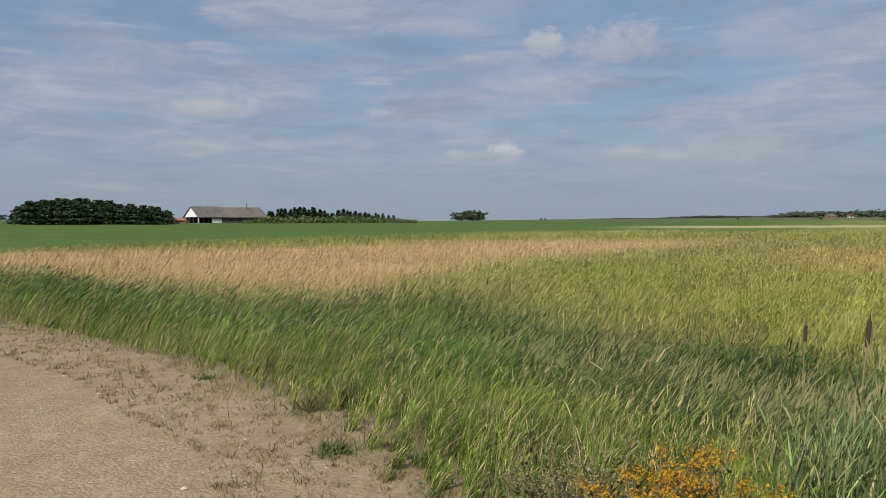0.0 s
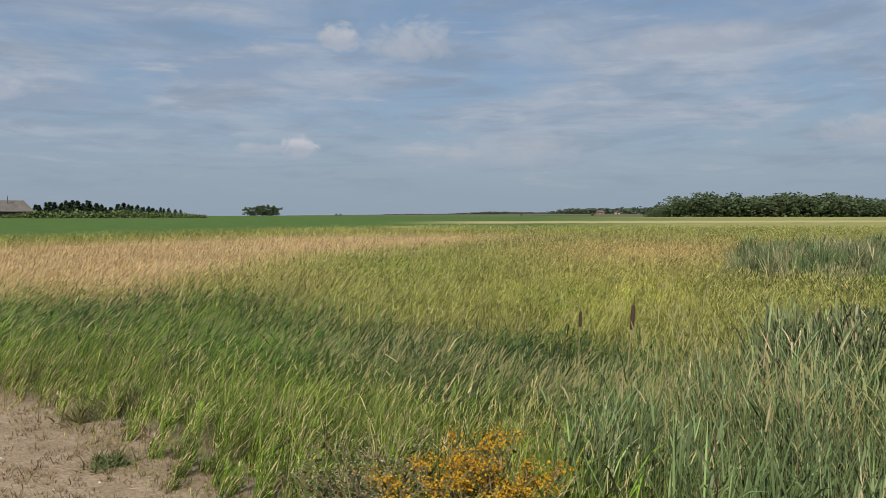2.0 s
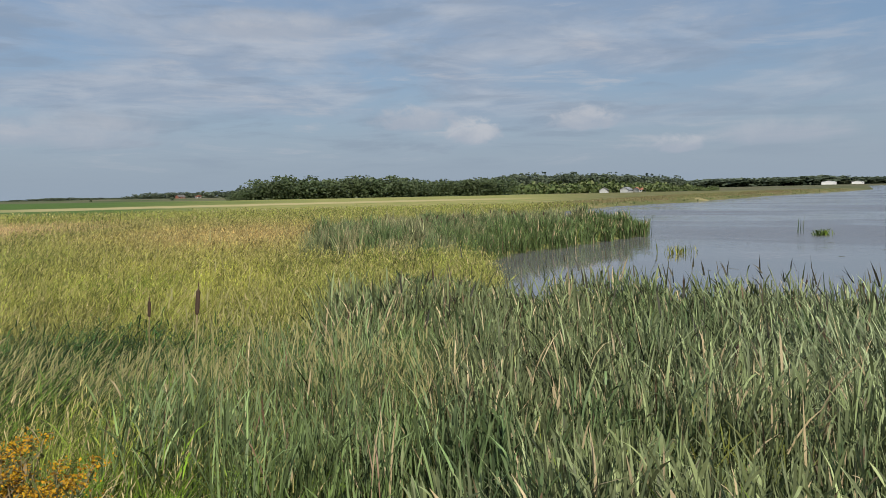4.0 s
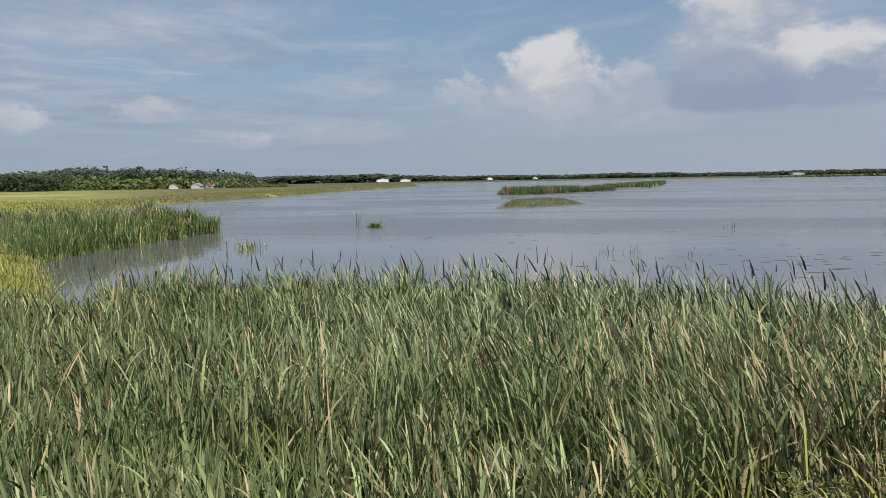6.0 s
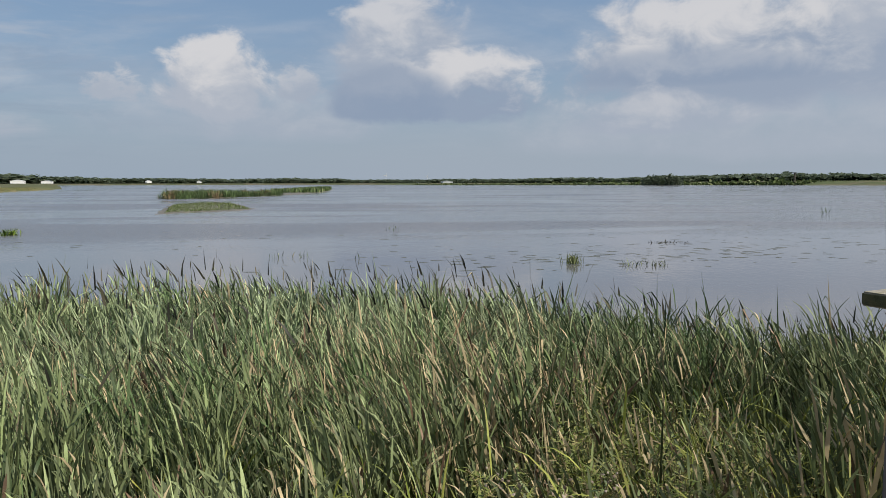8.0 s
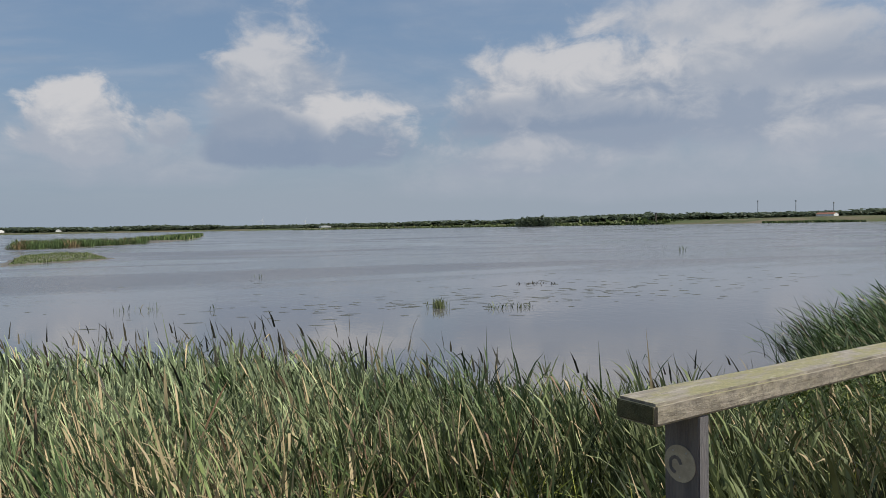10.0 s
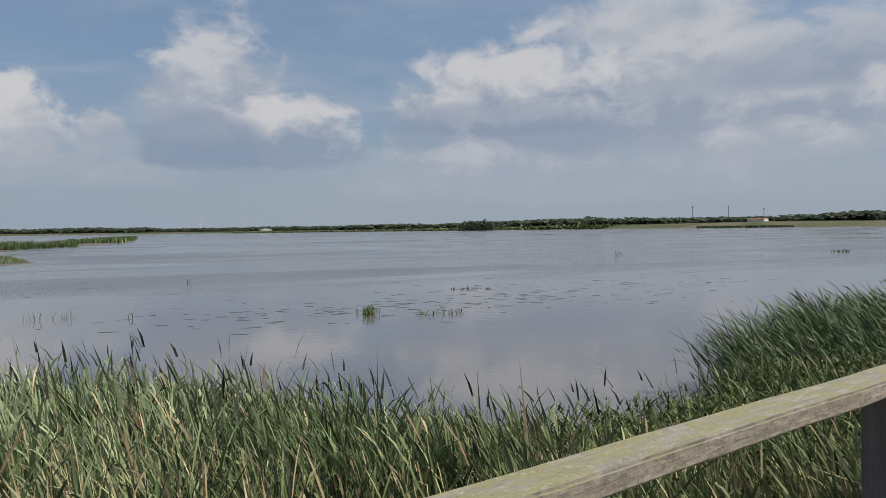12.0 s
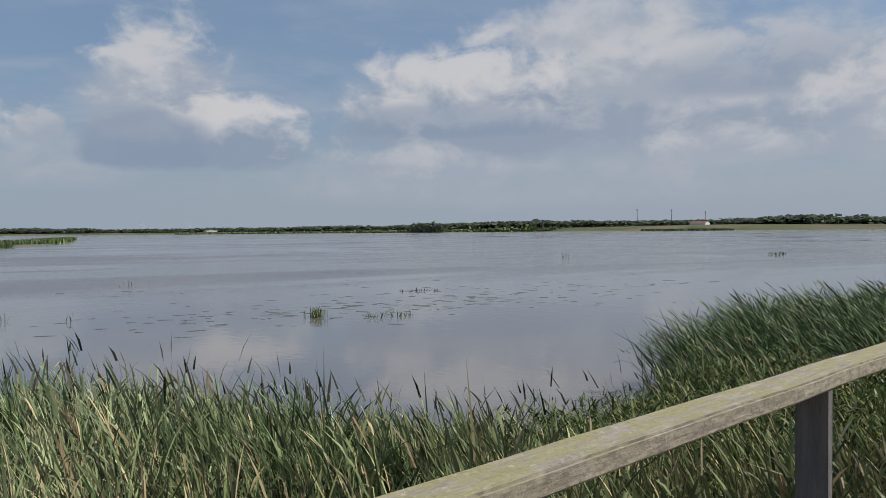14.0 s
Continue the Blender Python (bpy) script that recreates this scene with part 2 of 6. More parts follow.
M_HAZED_LEAF = leafy("hazed_broad_leaf", [(0.0, (0.095, 0.125, 0.080)), (0.6, (0.120, 0.150, 0.098)), (1.0, (0.150, 0.180, 0.118))], (0.11, 0.135, 0.09), 0.02, 0.5, glow=0.40)
M_SCRUB = leafy("scrub_leaf", [(0.0, (0.075, 0.11, 0.035)), (0.6, (0.12, 0.16, 0.055)), (1.0, (0.19, 0.21, 0.09))], glow=0.2)


def ground_material():
    m, n, bsdf = material("field_ground")
    geo = n.add("ShaderNodeNewGeometry")
    p = geo.outputs["Position"]
    s = n.add("ShaderNodeSeparateXYZ")
    n.link(p, s.inputs[0])
    x, y, z = s.outputs
    r = n.math("SQRT", n.math("ADD", n.math("MULTIPLY", x, x), n.math("MULTIPLY", y, y)))
    bear = n.math("MULTIPLY", n.math("ARCTAN2", x, y), 57.29578)
    big = n.noise(p, 0.012, 4.0)
    mid = n.noise(p, 0.12, 5.0)
    fine = n.noise(p, 2.5, 5.0, 0.65)
    mud = n.ramp(fine, [(0.3, (0.020, 0.018, 0.010)), (0.7, (0.055, 0.046, 0.026))])
    meadow = n.ramp(mid, [(0.3, (0.17, 0.20, 0.055)), (0.55, (0.25, 0.245, 0.08)), (0.75, (0.34, 0.275, 0.11))])
    crop = n.ramp(n.math("ADD", n.math("MULTIPLY", mid, 0.6), n.math("MULTIPLY", fine, 0.4)), [(0.3, (0.046, 0.092, 0.016)), (0.7, (0.082, 0.138, 0.028))])
    straw = n.ramp(big, [(0.4, (0.40, 0.32, 0.17)), (0.6, (0.26, 0.24, 0.11))])
    ripe = n.add("ShaderNodeAttribute", attribute_name="ripe").outputs["Fac"]
    meadow = n.mix(ripe, meadow, n.ramp(mid, [(0.3, (0.36, 0.24, 0.12)), (0.7, (0.50, 0.35, 0.19))]))
    near = n.step(r, 16.0, 34.0)
    col = n.mix(near, mud, meadow)
    marsh = n.ramp(mid, [(0.35, (0.085, 0.10, 0.035)), (0.55, (0.13, 0.12, 0.055)), (0.70, (0.19, 0.155, 0.085))])
    col = n.mix(n.math("MULTIPLY", n.math("MULTIPLY", n.step(bear, 50.0, 60.0), n.step(r, 60.0, 110.0)), 0.85), col, marsh)
    # the green crop starts where the meadow ends
    lim = n.math("ADD", 104.0, n.math("MULTIPLY", n.math("ADD", bear, 30.0), 1.55))
    edge = n.math("SUBTRACT", n.math("ADD", r, n.math("MULTIPLY", n.math("SUBTRACT", big, 0.5), 14.0)), lim)
    is_crop = n.math("MULTIPLY", n.step(edge, -1.5, 1.5), n.step(n.math("ADD", bear, n.math("MULTIPLY", n.math("SUBTRACT", big, 0.5), 20.0)), 36.0, 22.0))
    col = n.mix(is_crop, col, crop)
    pale2 = n.math("MULTIPLY", n.step(n.math("ABSOLUTE", n.math("SUBTRACT", edge, 75.0)), 26.0, 16.0), n.math("MULTIPLY", n.step(bear, 10.0, 20.0), n.step(bear, 56.0, 46.0)))
    col = n.mix(n.math("MULTIPLY", pale2, 0.8), col, (0.42, 0.35, 0.18, 1))
    # beyond: stubble, ploughed land and pasture in strips
    strip = n.noise(p, 0.0035, 2.0)
    far_c = n.ramp(strip, [(0.38, (0.070, 0.090, 0.036)), (0.48, (0.135, 0.115, 0.075)), (0.55, (0.058, 0.080, 0.030)), (0.64, (0.15, 0.125, 0.085))])
    col = n.mix(n.math("MULTIPLY", n.step(r, 480.0, 620.0), 0.9), col, far_c)
    # pale fringes of ripe grass along the ditches
    pale = n.math("MULTIPLY", n.step(n.math("ABSOLUTE", n.math("SUBTRACT", edge, -9.0)), 5.0, 2.0), n.step(bear, 4.0, 14.0))
    col = n.mix(n.math("MULTIPLY", pale, 0.8), col, straw)
    n.put(bsdf.inputs["Base Color"], col)
    bsdf.inputs["Roughness"].default_value = 0.95
    bsdf.inputs["Specular IOR Level"].default_value = 0.15
    b = n.add("ShaderNodeBump")
    b.inputs["Strength"].default_value, b.inputs["Distance"].default_value = 0.5, 0.06
    n.link(fine, b.inputs["Height"])
    n.link(b.outputs[0], bsdf.inputs["Normal"])
    return m


def gravel_material():
    m, n, bsdf = material("sandy_gravel")
    geo = n.add("ShaderNodeNewGeometry")
    p = geo.outputs["Position"]
    big = n.noise(p, 0.55, 4.0)
    mid = n.noise(p, 4.0, 5.0, 0.6)
    grit = n.noise(p, 45.0, 4.0, 0.7)
    vor = n.add("ShaderNodeTexVoronoi")
    n.link(p, vor.inputs["Vector"])
    vor.inputs["Scale"].default_value = 38.0
    col = n.ramp(n.math("ADD", n.math("MULTIPLY", big, 0.5), n.math("MULTIPLY", mid, 0.5)), [(0.32, (0.210, 0.148, 0.088)), (0.5, (0.29, 0.216, 0.142)), (0.68, (0.355, 0.275, 0.19))])
    stone = n.ramp(vor.outputs["Color"], [(0.0, (0.55, 0.52, 0.50)), (0.5, (1, 1, 1)), (1.0, (1.5, 1.45, 1.4))])
    col = n.mix(0.45, col, n.mix(1.0, col, stone, "MULTIPLY"))
    col = n.mix(n.math("MULTIPLY", n.step(grit, 0.45, 0.75), 0.4), col, (0.20, 0.15, 0.11, 1))
    n.put(bsdf.inputs["Base Color"], col)
    bsdf.inputs["Roughness"].default_value = 0.92
    bsdf.inputs["Specular IOR Level"].default_value = 0.2
    b = n.add("ShaderNodeBump")
    b.inputs["Strength"].default_value, b.inputs["Distance"].default_value = 0.8, 0.012
    n.link(n.math("ADD", grit, n.math("MULTIPLY", vor.outputs["Distance"], -0.8)), b.inputs["Height"])
    n.link(b.outputs[0], bsdf.inputs["Normal"])
    return m


def water_material():
    m, n, bsdf = material("lake_water")
    geo = n.add("ShaderNodeNewGeometry")
    p = geo.outputs["Position"]
    mp = n.add("ShaderNodeMapping")
    n.link(p, mp.inputs[0])
    mp.inputs["Rotation"].default_value = (0, 0, radians(WIND))
    mp.inputs["Scale"].default_value = (0.55, 1.0, 1.0)
    small = n.noise(mp.outputs[0], 3.2, 3.0, 0.5)
    long = n.noise(mp.outputs[0], 0.55, 3.0, 0.5)
    gust = n.noise(p, 0.022, 4.0, 0.6, distortion=1.0)
    off = n.add("ShaderNodeSeparateXYZ")
    n.link(p, off.inputs[0])
    calm = n.math("MULTIPLY", n.step(gust, 0.34, 0.56), n.math("ADD", 0.10, n.math("MULTIPLY", n.step(off.outputs[0], 28.0, 60.0), 0.90)))
    # ruffled streaks, long across the wind, and one dark patch off the reeds
    mp3 = n.add("ShaderNodeMapping")
    n.link(p, mp3.inputs[0])
    mp3.inputs["Rotation"].default_value, mp3.inputs["Scale"].default_value = (0, 0, radians(-8)), (1.0, 0.22, 1.0)
    streaks = n.noise(mp3.outputs[0], 0.045, 4.0, 0.6, distortion=0.6)
    ex = n.math("DIVIDE", n.math("SUBTRACT", off.outputs[0], 68.0), 13.0)
    ey = n.math("DIVIDE", n.math("SUBTRACT", off.outputs[1], 17.0), 27.0)
    patch = n.step(n.math("ADD", n.math("SUBTRACT", 1.0, n.math("ADD", n.math("MULTIPLY", ex, ex), n.math("MULTIPLY", ey, ey))), n.math("MULTIPLY", n.math("SUBTRACT", streaks, 0.5), 3.6)), -0.3, 1.0)
    rough_w = n.math("MAXIMUM", patch, n.math("MULTIPLY", n.step(streaks, 0.50, 0.60), n.step(off.outputs[0], 45.0, 75.0)))
    calm = n.math("ADD", calm, n.math("MULTIPLY", rough_w, 2.2))
    bsdf.inputs["Base Color"].default_value = (0.134, 0.132, 0.138, 1)
    n.put(bsdf.inputs["Roughness"], n.math("ADD", 0.04, n.math("MULTIPLY", calm, 0.07)))
    bsdf.inputs["IOR"].default_value = 1.333
    b = n.add("ShaderNodeBump")
    n.put(b.inputs["Strength"], n.math("ADD", 0.016, n.math("MULTIPLY", calm, 0.28)))
    b.inputs["Distance"].default_value = 0.12
    n.link(n.math("ADD", small, n.math("MULTIPLY", long, 1.5)), b.inputs["Height"])
    n.link(b.outputs[0], bsdf.inputs["Normal"])
    return m


def plain(name, a, b, scale=3.0, rough=0.8, bump=0.0, stretch=(1, 1, 1), metal=0.0, local=True):
    """Two colours mixed by noise at two scales, with fine relief."""
    m, n, bsdf = material(name)
    co = n.add("ShaderNodeTexCoord").outputs["Object"] if local else n.add("ShaderNodeNewGeometry").outputs["Position"]
    mp = n.add("ShaderNodeMapping")
    n.link(co, mp.inputs[0])
    mp.inputs["Scale"].default_value = stretch
    n1, n2 = n.noise(mp.outputs[0], scale, 5.0), n.noise(mp.outputs[0], scale * 9, 4.0, 0.65)
    f = n.math("ADD", n.math("MULTIPLY", n1, 0.65), n.math("MULTIPLY", n2, 0.35))
    n.put(bsdf.inputs["Base Color"], n.mix(n.step(f, 0.35, 0.65), (*a, 1), (*b, 1)))
    bsdf.inputs["Roughness"].default_value, bsdf.inputs["Metallic"].default_value = rough, metal
    if bump:
        bp = n.add("ShaderNodeBump")
        bp.inputs["Strength"].default_value, bp.inputs["Distance"].default_value = bump, 0.01
        n.link(n2, bp.inputs["Height"])
        n.link(bp.outputs[0], bsdf.inputs["Normal"])
    return m


M_GROUND, M_GRAVEL, M_WATER = ground_material(), gravel_material(), water_material()
M_TRUNK = plain("bark", (0.10, 0.075, 0.05), (0.19, 0.14, 0.10), 2.0, 0.9)
M_STEM = plain("plant_stem", (0.14, 0.13, 0.05), (0.24, 0.18, 0.09), 20, 0.7)
M_SPIKE = plain("seed_spike", (0.030, 0.016, 0.009), (0.065, 0.035, 0.018), 40, 0.9)


# ---------------------------------------------------------------- mesh helpers
def mesh_of(name, verts, faces, mat):
    me = bpy.data.meshes.new(name)
    me.from_pydata(verts, [], faces)
    me.materials.append(mat)
    return me


def mesh_np(name, verts, loops, sizes, mat):
    """A mesh from arrays: vertices, corner indices and the corners of each face."""
    me = bpy.data.meshes.new(name)
    me.vertices.add(len(verts))
    me.vertices.foreach_set("co", np.ascontiguousarray(verts, np.float32).ravel())
    me.loops.add(len(loops))
    me.loops.foreach_set("vertex_index", np.ascontiguousarray(loops, np.int32))
    me.polygons.add(len(sizes))
    starts = np.zeros(len(sizes), np.int32)
    starts[1:] = np.cumsum(sizes)[:-1]
    me.polygons.foreach_set("loop_start", starts)
    me.update(calc_edges=True)
    me.materials.append(mat)
    return me


def part(name, bm, mat, parent=None, label=""):
    """Links a bmesh, or a mesh, as one object under a thing."""
    if isinstance(bm, bmesh.types.BMesh):
        me = bpy.data.meshes.new(name)
        bm.to_mesh(me)
        bm.free()
        me.materials.append(mat)
    else:
        me = bm
    ob = new(name, me)
    if parent is not None:
        ob.parent = parent
    if label:
        ob["label"] = label
    return ob


def thing(name, m, label, category, group="", kind=""):
    ob = new(name)
    ob.empty_display_size = 0.2
    ob.matrix_world = m
    return tagged(ob, label, category, group, kind)


def blades(root, h, w, lean_az, lean, bend, face, segs=3, taper=0.65, kinked=0.0):
    """Blades of grass as arrays: root (N, 3), height, width, direction and angle of the lean, further bend to the tip, facing (degrees);
    kinked: the share of blades that are broken over."""
    n = len(root)
    la = np.radians(lean_az)
    ld = np.stack([np.sin(la), np.cos(la)], -1)
    pos, ang = root.astype(float).copy(), np.radians(lean)
    twist = rng.normal(0, 50, n)
    broken = np.where(rng.uniform(0, 1, n) < kinked, rng.uniform(50, 115, n), 0.0)
    where = rng.uniform(0.45, 0.8, n)
    k = 2 * segs + 1
    out = np.empty((n, k, 3))
    for s in range(segs + 1):
        t = s / segs
        if s:
            m = (s - 0.5) / segs
            a = ang + np.radians(bend) * m ** 1.5 + np.radians(broken) * (m > where)
            pos[:, :2] += (np.sin(a) * h / segs)[:, None] * ld
            pos[:, 2] += np.cos(a) * h / segs
        if s < segs:
            fa = np.radians(face + twist * t)
            side = np.stack([np.cos(fa), -np.sin(fa)], -1)
            half = 0.5 * w * (1.0 if t < taper else max(0.3, 1 - (t - taper) / (1 - taper))) * (0.75 if s == 0 else 1.0)
            out[:, 2 * s] = pos
            out[:, 2 * s + 1] = pos
            out[:, 2 * s, :2] -= half[:, None] * side
            out[:, 2 * s + 1, :2] += half[:, None] * side
        else:
            out[:, 2 * s] = pos
    base = (np.arange(n) * k)[:, None]
    pat, sizes = [], []
    for s in range(segs - 1):
        pat += [2 * s, 2 * s + 1, 2 * s + 3, 2 * s + 2]
        sizes.append(4)
    pat += [2 * segs - 2, 2 * segs - 1, 2 * segs]
    sizes.append(3)
    return out.reshape(-1, 3), (base + np.array(pat)[None]).ravel(), np.tile(sizes, n)


def join_np(parts):
    v, l, s, off = [], [], [], 0
    for a, b, c in parts:
        v.append(a), l.append(b + off), s.append(c)
        off += len(a)
    return np.concatenate(v), np.concatenate(l), np.concatenate(s)


def field(name, arrays, mat, label, category="grass", tint=None):
    """A growth of many blades as one object; tint: a colour for each vertex."""
    me = mesh_np(name, *arrays, mat)
    if tint is not None:
        rgba = np.ones((len(tint), 4), np.float32)
        rgba[:, :3] = tint
        me.attributes.new("tint", "FLOAT_COLOR", "POINT").data.foreach_set("color", rgba.ravel())
    return tagged(new(name, me), label, category, kind="stuff")


# ---------------------------------------------------------------- the plan
BANK = [(-90, 98), (-40, 46), (-7.5, 12.8), (-5.1, 10.8), (-3.1, 9.1), (-1.7, 7.3), (-0.75, 6.3), (-0.3, 5.2), (0.25, 4.3), (1.0, 2.4), (1.7, 0.4),
        (2.6, -2.0), (3.2, -4.6), (4.0, -7.6), (5.4, -13), (8, -24), (12, -60), (14, -200)]
LAKE = [(24, -120), (18.5, -45), (17.2, -27), (16.8, -20), (16.0, -15.8), (12.5, -13.8), (10.6, -10), (10.4, -7), (11.4, -5.2), (13, -3.9), (14.2, -1), (14.3, 4), (14.2, 9.5),
        (17, 13.5), (21, 17), (25, 20.5), (29, 24.5), (31.5, 28.4), (38, 30.6), (45, 32), (53, 32.5), (58.3, 32.6), (60, 35), (58, 40), (66, 50), (82, 64), (112, 81),
        (139, 91), (166, 97), (195, 97.5), (240, 104), (314, 118), (400, 127), (486, 136), (560, 146), (900, 236), (1600, 420), (2000, 250), (2200, 0), (2050, -360),
        (1750, -700), (1500, -1000), (1100, -1060), (950, -1130), (900, -1400), (600, -1500), (100, -1200)]


def inside(poly, x, y):
    hit = np.zeros(len(x), bool)
    for (x0, y0), (x1, y1) in zip(poly, poly[1:] + poly[:1]):
        if y0 != y1:
            hit ^= ((y0 > y) != (y1 > y)) & (x < (x1 - x0) * (y - y0) / (y1 - y0) + x0)
    return hit


def reach(line, x, y, closed=False):
    """Distance to a line of points, and the side: positive to its left hand as it is listed."""
    best, side = np.full(len(x), 1e9), np.zeros(len(x))
    pts = list(zip(line, line[1:])) + ([(line[-1], line[0])] if closed else [])
    for (x0, y0), (x1, y1) in pts:
        ex, ey = x1 - x0, y1 - y0
        t = np.clip(((x - x0) * ex + (y - y0) * ey) / (ex * ex + ey * ey), 0, 1)
        d = np.hypot(x - x0 - t * ex, y - y0 - t * ey)
        c = ex * (y - y0) - ey * (x - x0)
        near = d < best - 1e-9
        best = np.where(near, d, best)
        side = np.where(near, np.sign(c), side)
    return best, side


def bank_distance(x, y):
    d, s = reach(BANK, x, y)
    return d * s


def wobble(x, y, scale, seed=0.0):
    """Cheap smooth variation, about -1 to 1."""
    x, y = x * scale, y * scale
    return (np.sin(x * 1.3 + 2.1 * np.sin(y * 0.7 + seed) + seed) + np.sin(y * 1.7 + 1.7 * np.sin(x * 0.9 - seed) + 2 * seed) + np.sin((x + y) * 2.9 + seed * 3) * 0.6) / 2.6


def ground_z(x, y):
    x, y = np.asarray(x, float), np.asarray(y, float)
    d = bank_distance(x, y)
    z = np.interp(d, [-30, -8, -4.5, 0, 0.8, 2.5, 5, 8, 14], [-1.5, -0.6, 0, 0, -0.2, -0.8, -1.45, -1.7, -1.78])
    r, a = np.hypot(x, y), np.degrees(np.arctan2(x, y))
    crest = np.interp(a, [-180, -60, -30, -20, -10, 0, 10, 20, 30, 45, 60, 180], [2, 3.4, 3.2, 2.4, 2.0, 1.7, 1.2, 0.5, -0.2, -0.6, -1.0, -1.0])
    rise = np.clip((r - 115) / 300, 0, 1) ** 1.2
    z = np.where(d > 8, z + (crest + 1.78) * rise, z)
    hills = np.interp(a, [-180, 0, 15, 25, 32, 48, 56, 64, 80, 110, 125, 140, 150, 180], [0, 0, 4, 8, 6, 1, 6, 1, 2, 3, 8, 14, 10, 5])
    z = z + hills * np.clip((r - 700) / 1500, 0, 1)
    z = z + np.where(d > 3, 0.08 * wobble(x, y, 0.35) * np.clip(r / 20, 0, 1), 0.0)
    dl, _ = reach(LAKE, x, y, True)
    wet = inside(LAKE, x, y)
    return np.where(wet, WATER - 0.25 - 0.25 * np.minimum(dl, 3), np.minimum(z, WATER + 0.10 + 0.30 * dl))


# ground: one sheet to the horizon
azs = np.radians(np.concatenate([np.arange(-36, 154, 0.7), np.arange(154, 324, 4.0)]))
rad = np.concatenate([[0.0], np.geomspace(0.8, 4900, 190)])
A, R = np.meshgrid(azs, rad)
gx, gy = R * np.sin(A), R * np.cos(A)
gz = ground_z(gx.ravel(), gy.ravel())
na, nr = len(azs), len(rad)
ii, jj = np.meshgrid(np.arange(nr - 1), np.arange(na), indexing="ij")
j2 = (jj + 1) % na
quads = np.stack([ii * na + jj, ii * na + j2, (ii + 1) * na + j2, (ii + 1) * na + jj], -1).reshape(-1, 4)
gme = mesh_np("ground", np.stack([gx.ravel(), gy.ravel(), gz], -1), quads.ravel()[::-1], np.full(len(quads), 4), M_GROUND)
DRY = [(-75, 95), (-28, 48.5), (-13.7, 38), (-4.3, 31), (-1.5, 38), (3, 54), (12, 62), (22, 74), (46, 104), (22, 120), (2, 116), (-25, 92), (-51, 90), (-75, 112)]
ripe = gme.attributes.new("ripe", "FLOAT", "POINT")
ripe.data.foreach_set("value", inside(DRY, gx.ravel(), gy.ravel()).astype(np.float32))
gme.polygons.foreach_set("use_smooth", np.ones(len(quads), bool))
tagged(new("ground", gme), "open farmland, meadow and bank sloping to a lake", "ground", kind="structure")

# lake
wv = [(x, y, WATER) for x, y in [(8, -120), (8, 40), (60, 110), (560, 190), (2400, 700), (2600, -300), (2000, -1300), (600, -1700), (60, -1300)]]
tagged(new("water", mesh_of("water", wv, [tuple(range(len(wv)))][::-1], M_WATER)), "wide shallow lake, calm grey water with ripples", "lake", kind="structure")

# track
tl = []
for (x0, y0), (x1, y1) in zip(BANK[:-2], BANK[1:-1]):
    steps = max(2, int(math.hypot(x1 - x0, y1 - y0) / 0.25)) if math.hypot(x0, y0) < 30 else 12
    tl += [(x0 + (x1 - x0) * k / steps, y0 + (y1 - y0) * k / steps) for k in range(steps)]
tv, tf = [], []
for k, (x, y) in enumerate(tl):
    (xa, ya), (xb, yb) = tl[max(0, k - 3)], tl[min(len(tl) - 1, k + 3)]
    n_ = math.hypot(xb - xa, yb - ya)
    nx, ny = (ya - yb) / n_, (xb - xa) / n_
    edge_z = [float(ground_z(np.array([x + nx * q]), np.array([y + ny * q]))[0]) for q in (1.15, 0.75, 0.3)]
    for off, zz in ((1.15, edge_z[0] - 0.10), (0.75, edge_z[1] + 0.03), (0.3, edge_z[2] + 0.04), (0.0, 0.030), (-0.5, 0.022), (-1.4, 0.012), (-2.4, 0.028), (-3.4, 0.014), (-4.4, 0.004)):
        tv.append((x + nx * off, y + ny * off, zz))
    if k:
        for c in range(8):
            a0, b0 = (k - 1) * 9 + c, k * 9 + c
            tf.append((a0, a0 + 1, b0 + 1, b0))
tme = mesh_of("track", tv, tf, M_GRAVEL)
tme.polygons.foreach_set("use_smooth", np.ones(len(tf), bool))
tagged(new("track", tme), "sandy gravel farm track with faint wheel marks", "track", kind="structure")


# ---------------------------------------------------------------- grass and reeds
def polar(n, a0, a1, r0, r1, power=1.0):
    a = np.radians(rng.uniform(a0, a1, n))
    u = rng.uniform(0, 1, n) ** power
    r = r0 * (r1 / r0) ** u
    return r * np.sin(a) + 0.6, r * np.cos(a) - 0.6, r


def scatter(poly, n):
    """Even random points inside a polygon."""
    px, py = np.array(poly).T
    xs, ys = np.empty(0), np.empty(0)
    while len(xs) < n:
        x, y = rng.uniform(px.min(), px.max(), 2 * n), rng.uniform(py.min(), py.max(), 2 * n)
        k = inside(list(poly), x, y)
        xs, ys = np.concatenate([xs, x[k]]), np.concatenate([ys, y[k]])
    return xs[:n], ys[:n]


def rooted(x, y):
    return np.stack([x, y, ground_z(x, y)], -1)


def swayed(n, spread=35):
    return WIND + rng.normal(0, spread, n)


def tufted(x, y, r, cell=0.20, pull=0.70):
    """Draws points together into tufts, larger and looser ones farther off."""
    c = cell * np.maximum(1.0, 2.0 ** np.round(np.log2(np.maximum(r, 1) / 9.0)))
    f = pull * np.clip(1.35 - r / 32, 0.12, 1.0)
    ix, iy = np.floor(x / c), np.floor(y / c)
    h1 = np.abs(np.sin(ix * 127.1 + iy * 311.7) * 43758.55) % 1
    h2 = np.abs(np.sin(ix * 269.5 + iy * 183.3) * 43758.55) % 1
    return x + f * ((ix + h1) * c - x), y + f * ((iy + h2) * c - y), h1, h2


